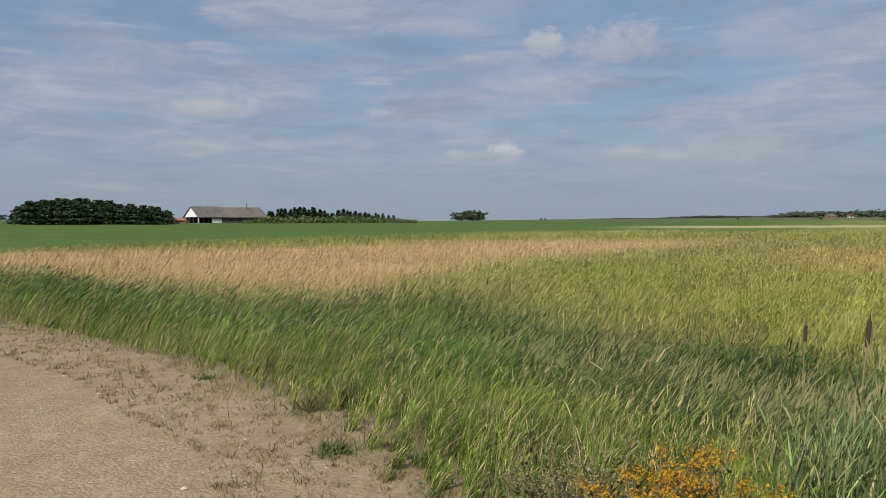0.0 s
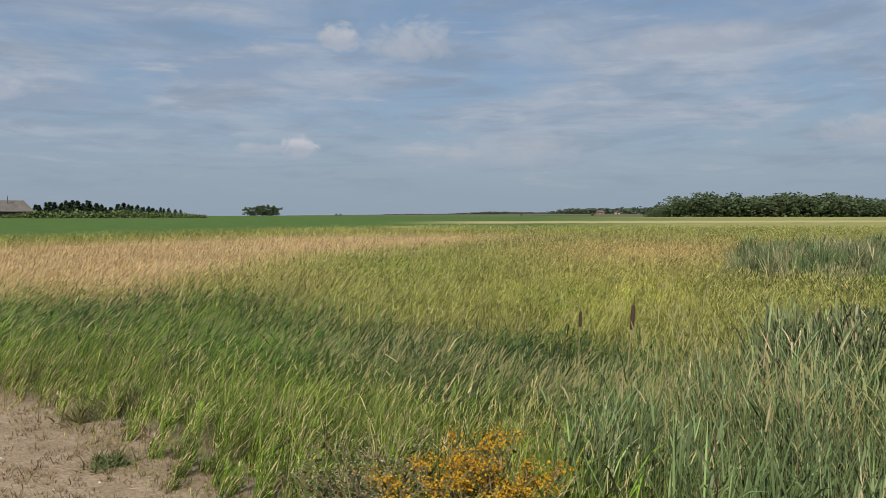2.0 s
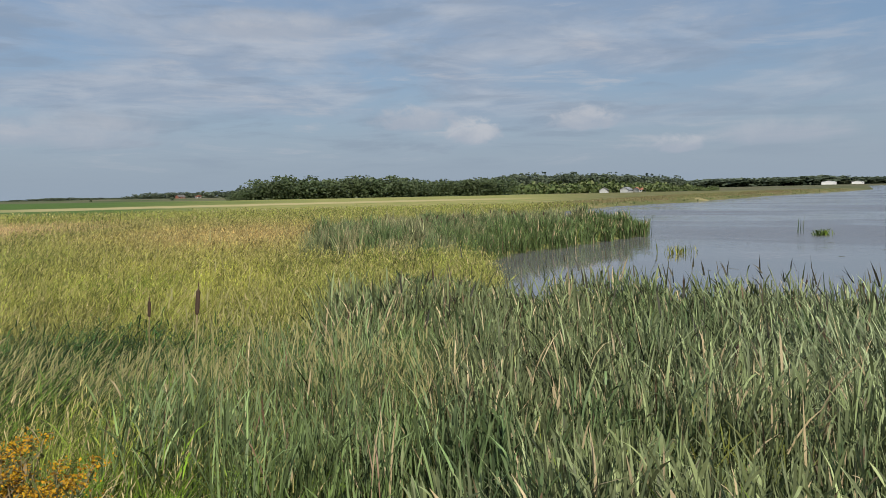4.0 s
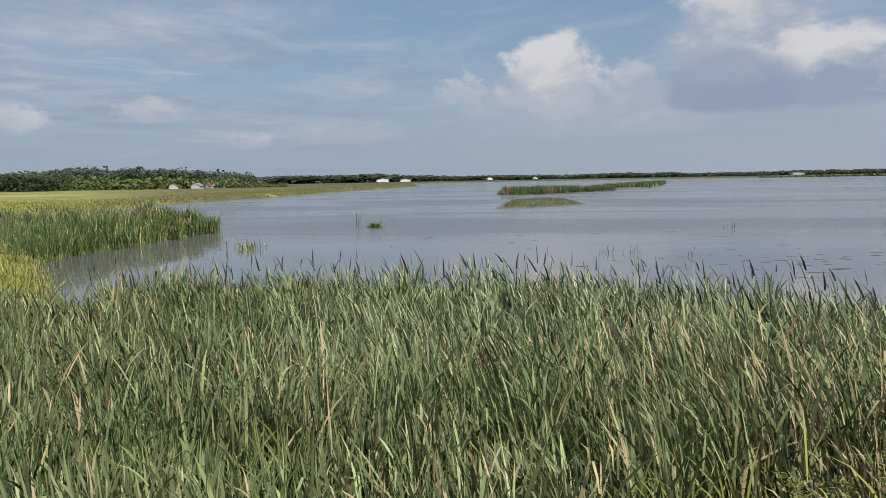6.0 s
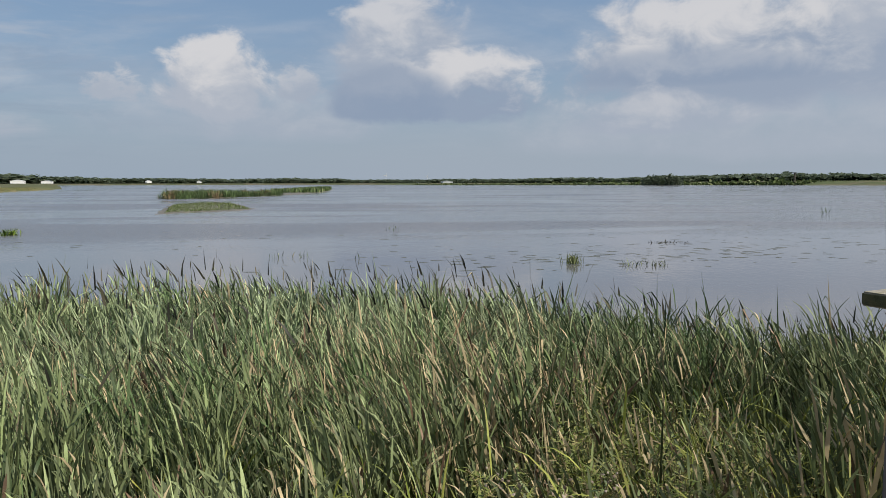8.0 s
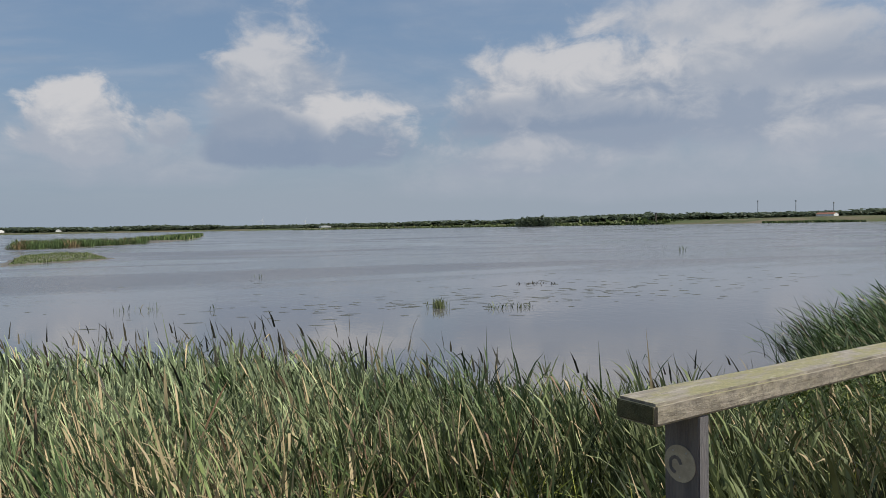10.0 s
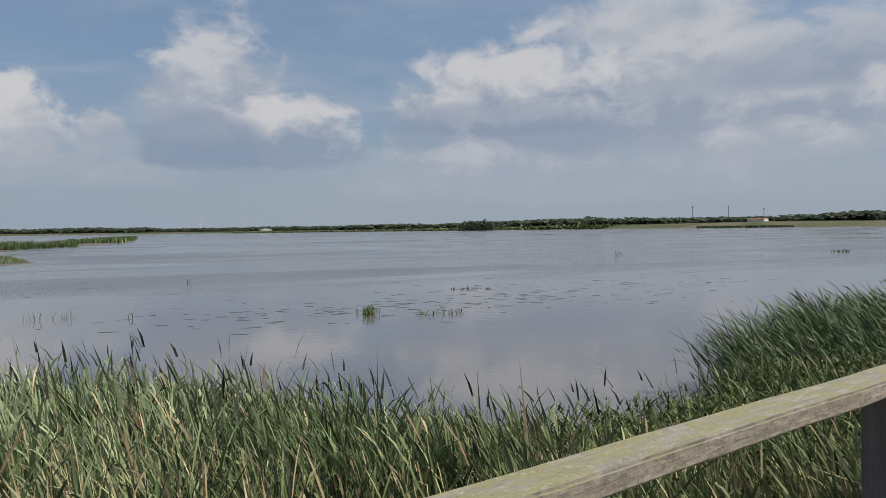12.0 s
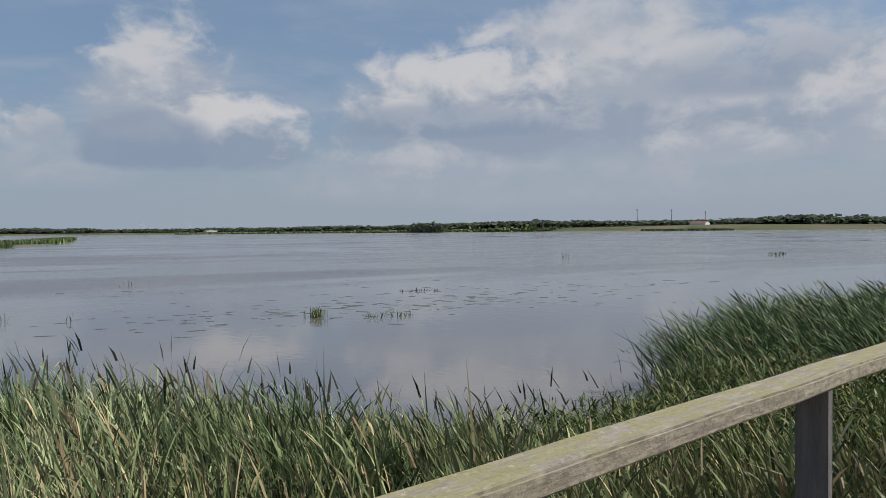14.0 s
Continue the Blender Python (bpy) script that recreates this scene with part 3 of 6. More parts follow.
# stretch of cattails between the bank and the open water
BELT = [(2.0, 4.3), (4.5, 5.5), (7.0, 9.0), (11, 13.5), (15, 16), (17, 13.6), (14.4, 9.5), (14.5, 4), (14.4, -1), (13.1, -4.1), (11.4, -5.4), (10.5, -7), (10.6, -9.5), (12.4, -13.4), (8.4, -14.2), (6.0, -12.0), (4.2, -7.0), (3.9, -3.6), (2.9, -0.6), (2.5, 1.4), (2.15, 2.9)]

# meadow: points at even steps of the view, sorted into kinds of grass
x, y, r = polar(440000, -33.5, 62, 3.6, 170, 0.92)
x, y, t1, t2 = tufted(x, y, r, 0.22, 0.6)
d = bank_distance(x, y)
bear = np.degrees(np.arctan2(x, y))
ok = (d > -0.18 + 0.22 * wobble(x, y, 1.5, 3.0) + 0.12 * wobble(x, y, 4.5, 1.0)) & ~inside(LAKE, x, y) & (r < 104 + (bear + 30) * 1.55 - 2)
x, y, r, d, bear, t1, t2 = (q[ok] for q in (x, y, r, d, bear, t1, t2))
wob = wobble(x, y, 0.22) + 0.5 * wobble(x, y, 0.7, 2.0)
tone_t = np.exp(-0.04 + 0.85 * (t1 - 0.5) + 0.75 * (t2 - 0.5) + 0.26 * wobble(x, y, 3.1, 2.0))
fine_w = wobble(x, y, 0.9, 4.0) + 0.7 * wobble(x, y, 2.3, 1.0)
fleck = 1.0 * wobble(x, y, 0.34, 4.0) + 0.5 * wobble(x, y, 1.1, 1.0) + 0.3 * (t1 - 0.5)
dd, _ = reach(DRY, x, y, True)
dd = np.where(inside(DRY, x, y), dd, -dd)
draw = rng.uniform(0, 1, len(x))
# the ripe field thins out over its edge, in wisps
dry = draw < np.clip(0.62 + (dd + 2.2 * wob + 1.2 * fine_w) / np.interp(r, [10, 40, 90], [9, 8, 12]), 0, 1)
dry &= dd > -9
edge = np.interp(bear, [-36, -10, 5, 18, 30, 45, 70], [14, 15, 14, 12, 9, 8, 7])
lush = ~dry & ((d + 2.2 * wob + 1.6 * fine_w + 3.5 * (draw - 0.5)) < edge)
reedy = lush & inside(BELT, x, y) & (bear > 24 + 5 * wob)
reedy |= (np.hypot(x - 1.05, y - 2.75) < 0.5) | (np.hypot(x - 0.8, y - 2.1) < 0.45)      # room for the ragwort
mead = ~dry & ~lush & ~reedy
lush &= ~reedy
short = lush & (d < 2.3 + 0.6 * wob)
blue_g = lush & ~short & (fleck > 0.10) & (d > 3.0 + 0.5 * wob)
plumed = lush & ~blue_g & ~short & (bear > 2 + 6 * wob) & (d > 2.6 + 0.6 * wob)
main = lush & ~blue_g & ~plumed & ~short


def spot(b0, r0, wb, wr):
    """How much a point belongs to a patch of the meadow about a bearing and a distance."""
    return np.exp(-((bear + 3 * wob - b0) / wb) ** 2 - ((np.log(r) + 0.10 * fine_w - math.log(r0)) / wr) ** 2)


def blend(c, w, to):
    return c + np.clip(w, 0, 1)[:, None] * (np.array(to) - c)


# colour of the growth at each point
hue = np.tile(np.array([0.20, 0.225, 0.052]), (len(x), 1))
hue = blend(hue, 0.75 * spot(27, 27, 9, 0.33), (0.30, 0.285, 0.055))
hue = blend(hue, 0.85 * spot(42, 19, 8, 0.40), (0.22, 0.235, 0.060))
hue = blend(hue, 0.8 * spot(13, 40, 4.5, 0.10), (0.14, 0.21, 0.028))
hue = blend(hue, 0.8 * spot(24, 26, 4.5, 0.10), (0.16, 0.235, 0.03))
hue = blend(hue, 0.9 * spot(31, 60, 9, 0.34), (0.40, 0.27, 0.125))
hue = blend(hue, 0.6 * spot(8, 62, 7, 0.12), (0.14, 0.165, 0.055))
hue = blend(hue, 0.85 * spot(17, 95, 18, 0.20), (0.175, 0.155, 0.062))
hue = blend(hue, 0.7 * spot(3, 34, 6, 0.16), (0.30, 0.25, 0.10))
hue = blend(hue, 0.7 * spot(16, 18, 5, 0.12), (0.30, 0.265, 0.10))
hue = blend(hue, 0.8 * np.clip(0.5 * fine_w - 0.25, 0, 1), (0.125, 0.165, 0.040))
hue = blend(hue, 0.8 * np.clip(-0.5 * fine_w - 0.3, 0, 1), (0.33, 0.285, 0.115))
hue[main] = blend(np.tile(np.array([0.135, 0.215, 0.026]), (main.sum(), 1)), (0.9 * np.clip(fleck + 0.5, 0, 1))[main], (0.062, 0.125, 0.022))
hue[plumed] = blend(np.tile(np.array([0.125, 0.180, 0.040]), (plumed.sum(), 1)), np.clip(0.5 + 0.6 * fine_w, 0, 1)[plumed], (0.085, 0.118, 0.036))
hue[blue_g] = blend(np.tile(np.array([0.050, 0.098, 0.028]), (blue_g.sum(), 1)), np.clip(0.4 * fine_w, 0, 1)[blue_g], (0.085, 0.135, 0.045))
hue[short] = blend(np.tile(np.array([0.150, 0.225, 0.026]), (short.sum(), 1)), np.clip(0.4 + 0.7 * fine_w, 0, 1)[short], (0.23, 0.25, 0.055))
hue[dry] = blend(np.tile(np.array([0.44, 0.325, 0.170]), (dry.sum(), 1)), np.clip(0.35 + 0.5 * wob, 0, 0.8)[dry], (0.39, 0.262, 0.128))
hue[dry] = blend(hue[dry], 0.6 * np.exp(-((dd[dry] + 1.5) / 3.0) ** 2), (0.33, 0.29, 0.085))
limit = 104 + (bear + 30) * 1.55
hue[mead] = blend(hue[mead], (0.85 * np.exp(-((r - limit + 9 + 4 * wob) / 5.0) ** 2) * np.clip((bear - 1) / 5, 0, 1))[mead], (0.52, 0.44, 0.22))
hue[lush] *= np.array([0.56, 0.62, 0.46])
hue[mead] *= np.array([0.80, 0.79, 0.70])
hue[dry] *= np.array([0.78, 0.79, 0.70])
tone_t[dry] = tone_t[dry] ** 0.35
STRAW = np.array([0.50, 0.41, 0.21])


def grow(sel, name, label, h0, h1, w0, lean, bend, keep=1.0, low_near=False, kinked=0.04, stray=22, straw=0.0, leafy_share=0.72, mass=0.45):
    """Grass: whole stalks, and many shorter leaves that leave a stalk in the upper part of the growth."""
    idx = np.where(sel)[0]
    if keep < 1:
        idx = idx[rng.uniform(0, 1, len(idx)) < keep]
    n = len(idx)
    xx, yy, rr = x[idx], y[idx], r[idx]
    root = rooted(xx, yy)
    tall = rng.uniform(h0, h1, n) * (1 + 0.15 * wobble(xx, yy, 0.8, 1.0) + 0.17 * wobble(xx, yy, 2.3, 7.0)) * (1 + (t1[idx] - 0.5) * np.clip(1.3 - rr / 28, 0.10, 0.55))
    if low_near:
        tall *= np.interp(d[idx], [-0.5, 0.0, 0.3, 0.9, 2.0], [0.12, 0.30, 0.52, 0.85, 1.0])
    wide = w0 * np.maximum(1.0, rr / 12.5) * rng.uniform(0.65, 1.35, n)
    la = WIND + 26 * wobble(xx, yy, 0.9, 3.0) + 40 * (t2[idx] - 0.5) + rng.normal(0, stray, n)
    le = np.abs(lean + 9 * wobble(xx, yy, 0.6, 5.0) + rng.normal(0, 8, n))
    leaf = rng.uniform(0, 1, n) < leafy_share
    q = np.where(leaf, rng.uniform(mass, 0.96, n), 0.0)
    a_, l_ = np.radians(la), np.radians(le + 0.3 * bend * q)
    root[:, 0] += np.sin(a_) * np.sin(l_) * q * tall
    root[:, 1] += np.cos(a_) * np.sin(l_) * q * tall
    root[:, 2] += np.cos(l_) * q * tall
    tall = np.where(leaf, rng.uniform(0.16, 0.36, n) * tall, tall)
    la = np.where(leaf, la + rng.normal(0, 34, n), la)
    le = np.where(leaf, le + rng.uniform(8, 48, n), le)
    wide = wide * np.where(leaf, 1.15, 0.75)
    bd = rng.normal(bend, 20, n)
    fc = rng.uniform(0, 180, n)
    own = hue[idx] * (tone_t[idx] * np.exp(rng.normal(-0.16, 0.55, n)))[:, None].clip(0.2, 2.4)
    own = own + (rng.uniform(0, 1, n) < straw)[:, None] * (STRAW * rng.uniform(0.6, 1.1, n)[:, None] - own)
    near = rr < 16
    sets, tints = [], []
    for k, sg in ((near & ~leaf, 3), (near & leaf, 2), (~near & ~leaf, 2), (~near & leaf, 1)):
        if k.any():
            sets.append(blades(root[k], tall[k], wide[k] * (1.4 if sg == 1 else 1.0), la[k], le[k], bd[k], fc[k], sg, 0.6, kinked if sg > 1 else 0.0))
            tints.append(np.repeat(own[k], 2 * sg + 1, 0))
    field(name, join_np(sets), M_GRASS, label, tint=np.concatenate(tints))


def heads(sel, name, label, h0, h1, w0, long, lean, keep, colour, pale=0.8, droop=35):
    """Ripe seed heads that lean with the wind on thin stalks above the leaves."""
    idx = np.where(sel)[0]
    idx = idx[rng.uniform(0, 1, len(idx)) < keep]
    n = len(idx)
    xx, yy, rr = x[idx], y[idx], r[idx]
    root = rooted(xx, yy)
    tall = rng.uniform(h0, h1, n) * (1 + 0.15 * wobble(xx, yy, 0.8, 1.0) + 0.17 * wobble(xx, yy, 2.3, 7.0))
    la = WIND + 20 * wobble(xx, yy, 0.9, 3.0) + rng.normal(0, 16, n)
    le = np.abs(lean + 8 * wobble(xx, yy, 0.6, 5.0) + rng.normal(0, 7, n))
    f = np.maximum(1.0, rr / 11.0)
    stalk = blades(root, tall, 0.005 * f, la, le, rng.uniform(0, 14, n), rng.uniform(0, 180, n), 1, 0.6)
    tip = stalk[0].reshape(n, 3, 3)[:, 2]
    ln = long * rng.uniform(0.7, 1.35, n)
    head = blades(tip - np.stack([np.zeros(n), np.zeros(n), 0.25 * ln], -1), ln, w0 * f * rng.uniform(0.6, 1.4, n), la + rng.normal(0, 14, n), le + rng.uniform(8, droop, n), rng.uniform(5, 40, n), rng.uniform(0, 180, n), 2, 0.35)
    own = np.array(colour) * rng.uniform(0.75, 1.35, n)[:, None]
    own = own + (1 - pale) * (hue[idx] - own)
    field(name, join_np([stalk, head]), M_GRASS, label, tint=np.concatenate([np.repeat(0.5 * (own + hue[idx]), 3, 0), np.repeat(own, 5, 0)]))


grow(main, "bank_grass", "tall lush green grass bent by the wind on the bank", 0.75, 1.1, 0.012, 28, 55, straw=0.05)
grow(short, "edge_grass", "shorter bright grass along the edge of the track", 0.45, 0.80, 0.0062, 16, 45, low_near=True, straw=0.12, leafy_share=0.6, mass=0.2)
grow(short & (d < 1.0), "edge_straw", "short straw-coloured grass at the edge of the track", 0.4, 0.7, 0.005, 25, 40, keep=0.3, low_near=True, straw=0.85)
grow(blue_g, "reed_grass", "dark bluish green reed grass in drifts on the bank", 0.95, 1.25, 0.018, 32, 55, straw=0.02)
grow(plumed, "reed_grass", "green reed grass leaning with the wind", 0.85, 1.15, 0.014, 32, 55, straw=0.06)
grow(mead, "meadow_grass", "yellowish green meadow grass with ripe heads", 0.75, 1.1, 0.0115, 16, 40, stray=35, straw=0.05, mass=0.6)
grow(dry, "dry_grass", "tan dry grass in a ripe meadow", 0.75, 0.95, 0.0065, 14, 40, stray=35, straw=0.10, mass=0.55)
heads(plumed, "grass_plumes", "beige seed plumes leaning above the reed grass", 0.95, 1.25, 0.013, 0.17, 30, 0.24, (0.25, 0.225, 0.10))
heads(blue_g | main, "grass_plumes", "greenish beige plumes leaning above the bank grass", 0.95, 1.25, 0.010, 0.15, 32, 0.10, (0.24, 0.24, 0.09))
heads(mead, "ripe_grass", "pale ripe seed heads leaning over the meadow grass", 0.90, 1.2, 0.012, 0.14, 20, 0.18, (0.36, 0.315, 0.12), 0.55)
heads(dry & (r < 45), "ripe_grass", "tan seed heads leaning over the ripe meadow", 0.85, 1.08, 0.011, 0.14, 18, 0.20, (0.55, 0.39, 0.21), 0.8)
heads(reedy & (r > 4.2) & (bear < 50), "grass_plumes", "beige plumes leaning over the young cattails", 1.15, 1.65, 0.011, 0.17, 22, 0.10, (0.23, 0.205, 0.095))
heads(short & (d > 1.0), "ripe_grass", "thin straw-coloured heads in the grass by the track", 0.6, 0.85, 0.007, 0.10, 22, 0.08, (0.42, 0.36, 0.15))


def reeds(xs, ys, h0, h1, w, leaves, lean=7, bend=30, segs=4, spread=0.05, grow_w=9.0, kinked=0.12, tall_by=None, windy=0.34, off=(4, 34), high=0.42, part_at=(0.25, 0.7)):
    """Reed plants, each a fan of leaves."""
    n = len(xs)
    k = np.repeat(np.arange(n), leaves)
    rx, ry = xs[k] + rng.normal(0, spread, len(k)), ys[k] + rng.normal(0, spread, len(k))
    size = rng.uniform(h0, h1, n) * (1.0 if tall_by is None else tall_by)
    m = len(k)
    tall = size[k] * np.where(rng.uniform(0, 1, m) < 0.45, rng.uniform(0.78, 1.04, m), rng.uniform(0.4, 0.85, m))
    wide = w * np.maximum(1.0, np.hypot(rx - 0.6, ry + 0.6) / grow_w) * rng.uniform(0.5, 1.3, m)
    z = np.maximum(ground_z(rx, ry), WATER - 0.15)
    own = rng.uniform(0, 360, n)[k] + rng.normal(0, 70, m)
    la = np.where(rng.uniform(0, 1, m) < windy, WIND + 35 * wobble(rx, ry, 0.8, 2.0) + rng.normal(0, 25, m), own)
    le = np.abs(lean + 4 * wobble(rx, ry, 0.7, 6.0) + rng.normal(0, 6, m))
    bd = np.abs(rng.normal(bend, 0.7 * bend, m))
    # some leaves part from the stem higher up and stand off
    up = rng.uniform(0, 1, m) < high
    q = np.where(up, rng.uniform(*part_at, m), 0.0) * size[k]
    rx, ry = rx + np.sin(np.radians(la)) * np.sin(np.radians(le)) * q, ry + np.cos(np.radians(la)) * np.sin(np.radians(le)) * q
    tall = np.where(up, (size[k] - q) * rng.uniform(0.45, 0.95, m), tall)
    le = np.where(up, le + rng.uniform(*off, m), le)
    return blades(np.stack([rx, ry, z + q], -1), tall, wide, la, le, bd, rng.uniform(0, 180, m), segs, 0.72, kinked)


def reed_tints(xs, ys, leaves, base, spread, tan, segs):
    """Leaf colours: base and its spread from plant to plant, with a share of tan and reddish leaves."""
    n, m = len(xs), len(xs) * leaves
    plant = base * (1 + spread * rng.normal(0, 1, n))[:, None].clip(0.45, 1.9)
    c = np.repeat(plant, leaves, 0) * np.exp(rng.normal(0.02, 0.36, m)).clip(0.4, 2.0)[:, None]
    pick = rng.uniform(0, 1, m)
    t = np.repeat(tan, leaves)
    c = np.where((pick < t)[:, None], np.array([0.42, 0.34, 0.20]) * rng.uniform(0.6, 1.25, m)[:, None], c)
    c = np.where((pick > 1 - 0.15 * t)[:, None], np.array([0.19, 0.125, 0.080]) * rng.uniform(0.5, 1.3, m)[:, None], c)
    return np.repeat(c, 2 * segs + 1, 0)


HERBS = [(7.2, -6.2), (10.2, -6.4), (10.45, -10), (12.2, -13.4), (9.0, -13.8), (6.6, -11.5), (6.0, -8.0)]
HERBLINE = [(3.1, -0.7), (3.9, -1.6), (4.6, -2.5), (5.1, -3.3)]
# cattails between the bank and the open water
xs, ys = scatter(BELT, 16500)
more_x, more_y = scatter([(1.75, 2.5), (1.7, 4.2), (3.0, 5.6), (5.0, 6.6), (5.6, 4.5), (4.2, 2.0), (2.6, 1.0)], 1100)
xs, ys = np.concatenate([xs, more_x]), np.concatenate([ys, more_y])
xs, ys, h1_, h2_ = tufted(xs, ys, np.full(len(xs), 7.0), 0.42, 0.62)
db = bank_distance(xs, ys)
k = (db > 0.6) & (rng.uniform(0, 1, len(xs)) < np.interp(np.hypot(xs, ys), [0, 6, 14, 22], [1, 1, 0.8, 0.65]) * np.where(h1_ < 0.14, 0.15, 1.0) * np.where(inside(HERBS, xs, ys), 0.30, 1.0) * np.where(reach(HERBLINE, xs, ys)[0] < 0.75, 0.50, 1.0))
xs, ys, db, h1_, h2_ = xs[k], ys[k], db[k], h1_[k], h2_[k]
tall_by = np.interp(db, [0.5, 1.5, 3, 6, 9], [0.52, 0.60, 0.76, 0.96, 1.0]) * np.where((ys < -5.0) & (xs > 5), 0.84, 1.0) * (0.84 + 0.28 * h2_)
tall_by = np.where(ys > 2.4, np.maximum(tall_by, 0.56 + 0.18 * h2_), tall_by) * np.where((ys > 8) & (xs > 9), 0.60, 1.0)
tall_by *= 0.96 * np.where(np.hypot(xs, ys) < 5.0, 0.84, 1.0) * np.where(reach(HERBLINE, xs, ys)[0] < 0.85, 0.74, 1.0)
withered = 0.9 * np.exp(-((xs - 4.3) ** 2 + (ys + 2.1) ** 2) / 0.9) + np.exp(-((xs - 7.6) ** 2 + (ys + 1.0) ** 2) / 1.6) + np.exp(-((xs - 5.6) ** 2 + (ys + 2.2) ** 2) / 1.0) + 0.8 * np.exp(-((xs - 6.4) ** 2 + (ys - 2.0) ** 2) / 0.5) + 0.9 * np.exp(-((xs - 5.2) ** 2 + (ys + 6.6) ** 2) / 1.6) + 0.35 * (wobble(xs, ys, 1.1, 3.0) > 0.45)
thin = rng.uniform(0, 1, len(xs)) < 0.6
young = (ys > 1.2 + 0.4 * wobble(xs, ys, 1.2, 2.0)) & (xs < 7.0) & (np.degrees(np.arctan2(xs, ys)) < 49)
drift = wobble(xs, ys, 0.9, 5.0) + 0.6 * wobble(xs, ys, 2.2, 2.0)
base = np.array([0.112, 0.142, 0.054]) + np.clip(0.5 + 0.5 * drift, 0, 1)[:, None] * np.array([0.065, 0.065, 0.046])
base += (np.interp(db, [3, 7], [0, 1]) * np.clip((5 - ys) / 4, 0, 1))[:, None] * np.array([0.038, 0.048, 0.045])
base = np.where(((h1_ > 0.82) & (drift < 0.3))[:, None], np.array([0.080, 0.120, 0.048]), base)
base = base * (np.where(ys > 3.2, 0.78, 1.0) * np.interp(xs, [4.5, 7.5], [0.90, 1.16]) * np.interp(ys, [-2.8, -1.6], [0.80, 1.0]))[:, None]
base = np.where(young[:, None], np.array([0.080, 0.122, 0.030]) + 0.04 * h2_[:, None], base)
dead = rng.uniform(0, 1, len(xs)) < 0.20 * withered
for sel, name, label, w, tan in ((young & ~dead & thin, "young_cattails", "bluish green young cattail leaves at the foot of the bank", 0.0130, 0.03), (~dead & ~young, "cattail_bed", "dense bed of green cattail leaves with dry tips along the shore", 0.0195, 0.05), (dead, "withered_cattails", "withered pale brown cattail leaves among green ones", 0.017, 0.75)):
    a, b, tan = xs[sel], ys[sel], tan + 0.15 * withered[sel].clip(0, 1)
    kink = 0.08 if name != "withered_cattails" else 0.3
    # a few long leaves, and more short ones that part from the stem at all heights
    long = reeds(a, b, 1.72, 2.30, w, 3, 4, 14, 4, 0.08, 7.0, kink, tall_by[sel], 0.55, (2, 18), 0.3)
    less = reeds(a, b, 1.62, 2.24, 0.76 * w, 6, 4, 30, 3, 0.10, 7.0, kink, tall_by[sel], 0.5, (3, 26), 1.0, (0.42, 0.86))
    field(name, join_np([long, less]), M_REEDLEAF, label, "reeds", np.concatenate([reed_tints(a, b, 3, base[sel], 0.22, tan, 4), reed_tints(a, b, 6, base[sel], 0.22, tan, 3)]))

# fine short grass that thins out over the sandy edge of the track
xs, ys, rr = polar(60000, -36, 26, 3.2, 18, 1.0)
db = bank_distance(xs, ys)
k = (db > -0.42 + 0.2 * wobble(xs, ys, 1.5, 3.0) + 0.12 * wobble(xs, ys, 4.5, 1.0)) & (db < 1.3)
xs, ys, rr, db = xs[k], ys[k], rr[k], db[k]
n = len(xs)
low = np.interp(db, [-0.5, 0.0, 0.5, 1.3], [0.03, 0.10, 0.24, 0.42]) * rng.uniform(0.5, 1.4, n) * (1 + 0.35 * wobble(xs, ys, 2.6, 4.0))
warm = np.clip(0.45 + 0.6 * wobble(xs, ys, 1.7, 2.0) - 0.5 * db + rng.normal(0, 0.3, n), 0, 1)[:, None]
tone = (np.array([0.105, 0.165, 0.022]) + warm * np.array([0.17, 0.07, 0.065])) * np.exp(rng.normal(-0.05, 0.35, n))[:, None]
foot = np.stack([xs, ys, np.maximum(ground_z(xs, ys), np.where(db < 0.1, 0.01, -9))], -1)
field("verge_grass", blades(foot, low, 0.0038 * np.maximum(1, rr / 6) * rng.uniform(0.7, 1.5, n), WIND + rng.normal(0, 70, n), rng.uniform(0, 45, n), rng.uniform(0, 70, n), rng.uniform(0, 180, n), 2, 0.5),
      M_GRASS, "fine short grass and straw along the sandy verge", "grass", np.repeat(tone, 5, 0))

# low grass and herbs between the cattails, nearest the bank
xs, ys = scatter(BELT, 30000)
db = bank_distance(xs, ys)
k = (db > 0.3) & (rng.uniform(0, 1, len(xs)) < np.interp(db, [0.3, 1.0, 3.5, 6.5], [1.0, 1.0, 0.8, 0.1])) & (wobble(xs, ys, 1.3, 8.0) > -0.35)
xs, ys, db = xs[k], ys[k], db[k]
n = len(xs)
low = np.interp(db, [0.3, 1.5, 4.0], [0.35, 0.75, 1.05]) * rng.uniform(0.6, 1.15, n)
warm = np.clip(0.5 + 0.8 * wobble(xs, ys, 0.7, 9.0), 0, 1)[:, None]
tone = (np.array([0.145, 0.215, 0.030]) + warm * np.array([0.10, 0.035, 0.030])) * rng.uniform(0.6, 1.4, n)[:, None]
q = rng.uniform(0.3, 0.9, n)
field("undergrowth", blades(np.stack([xs, ys, ground_z(xs, ys) + q * low], -1), low * rng.uniform(0.25, 0.5, n), rng.uniform(0.008, 0.016, n), rng.uniform(0, 360, n), rng.uniform(10, 65, n), rng.uniform(0, 70, n), rng.uniform(0, 180, n), 3, 0.5),
      M_GRASS, "bright low grass between the cattails by the bank", "grass", np.repeat(tone, 7, 0))

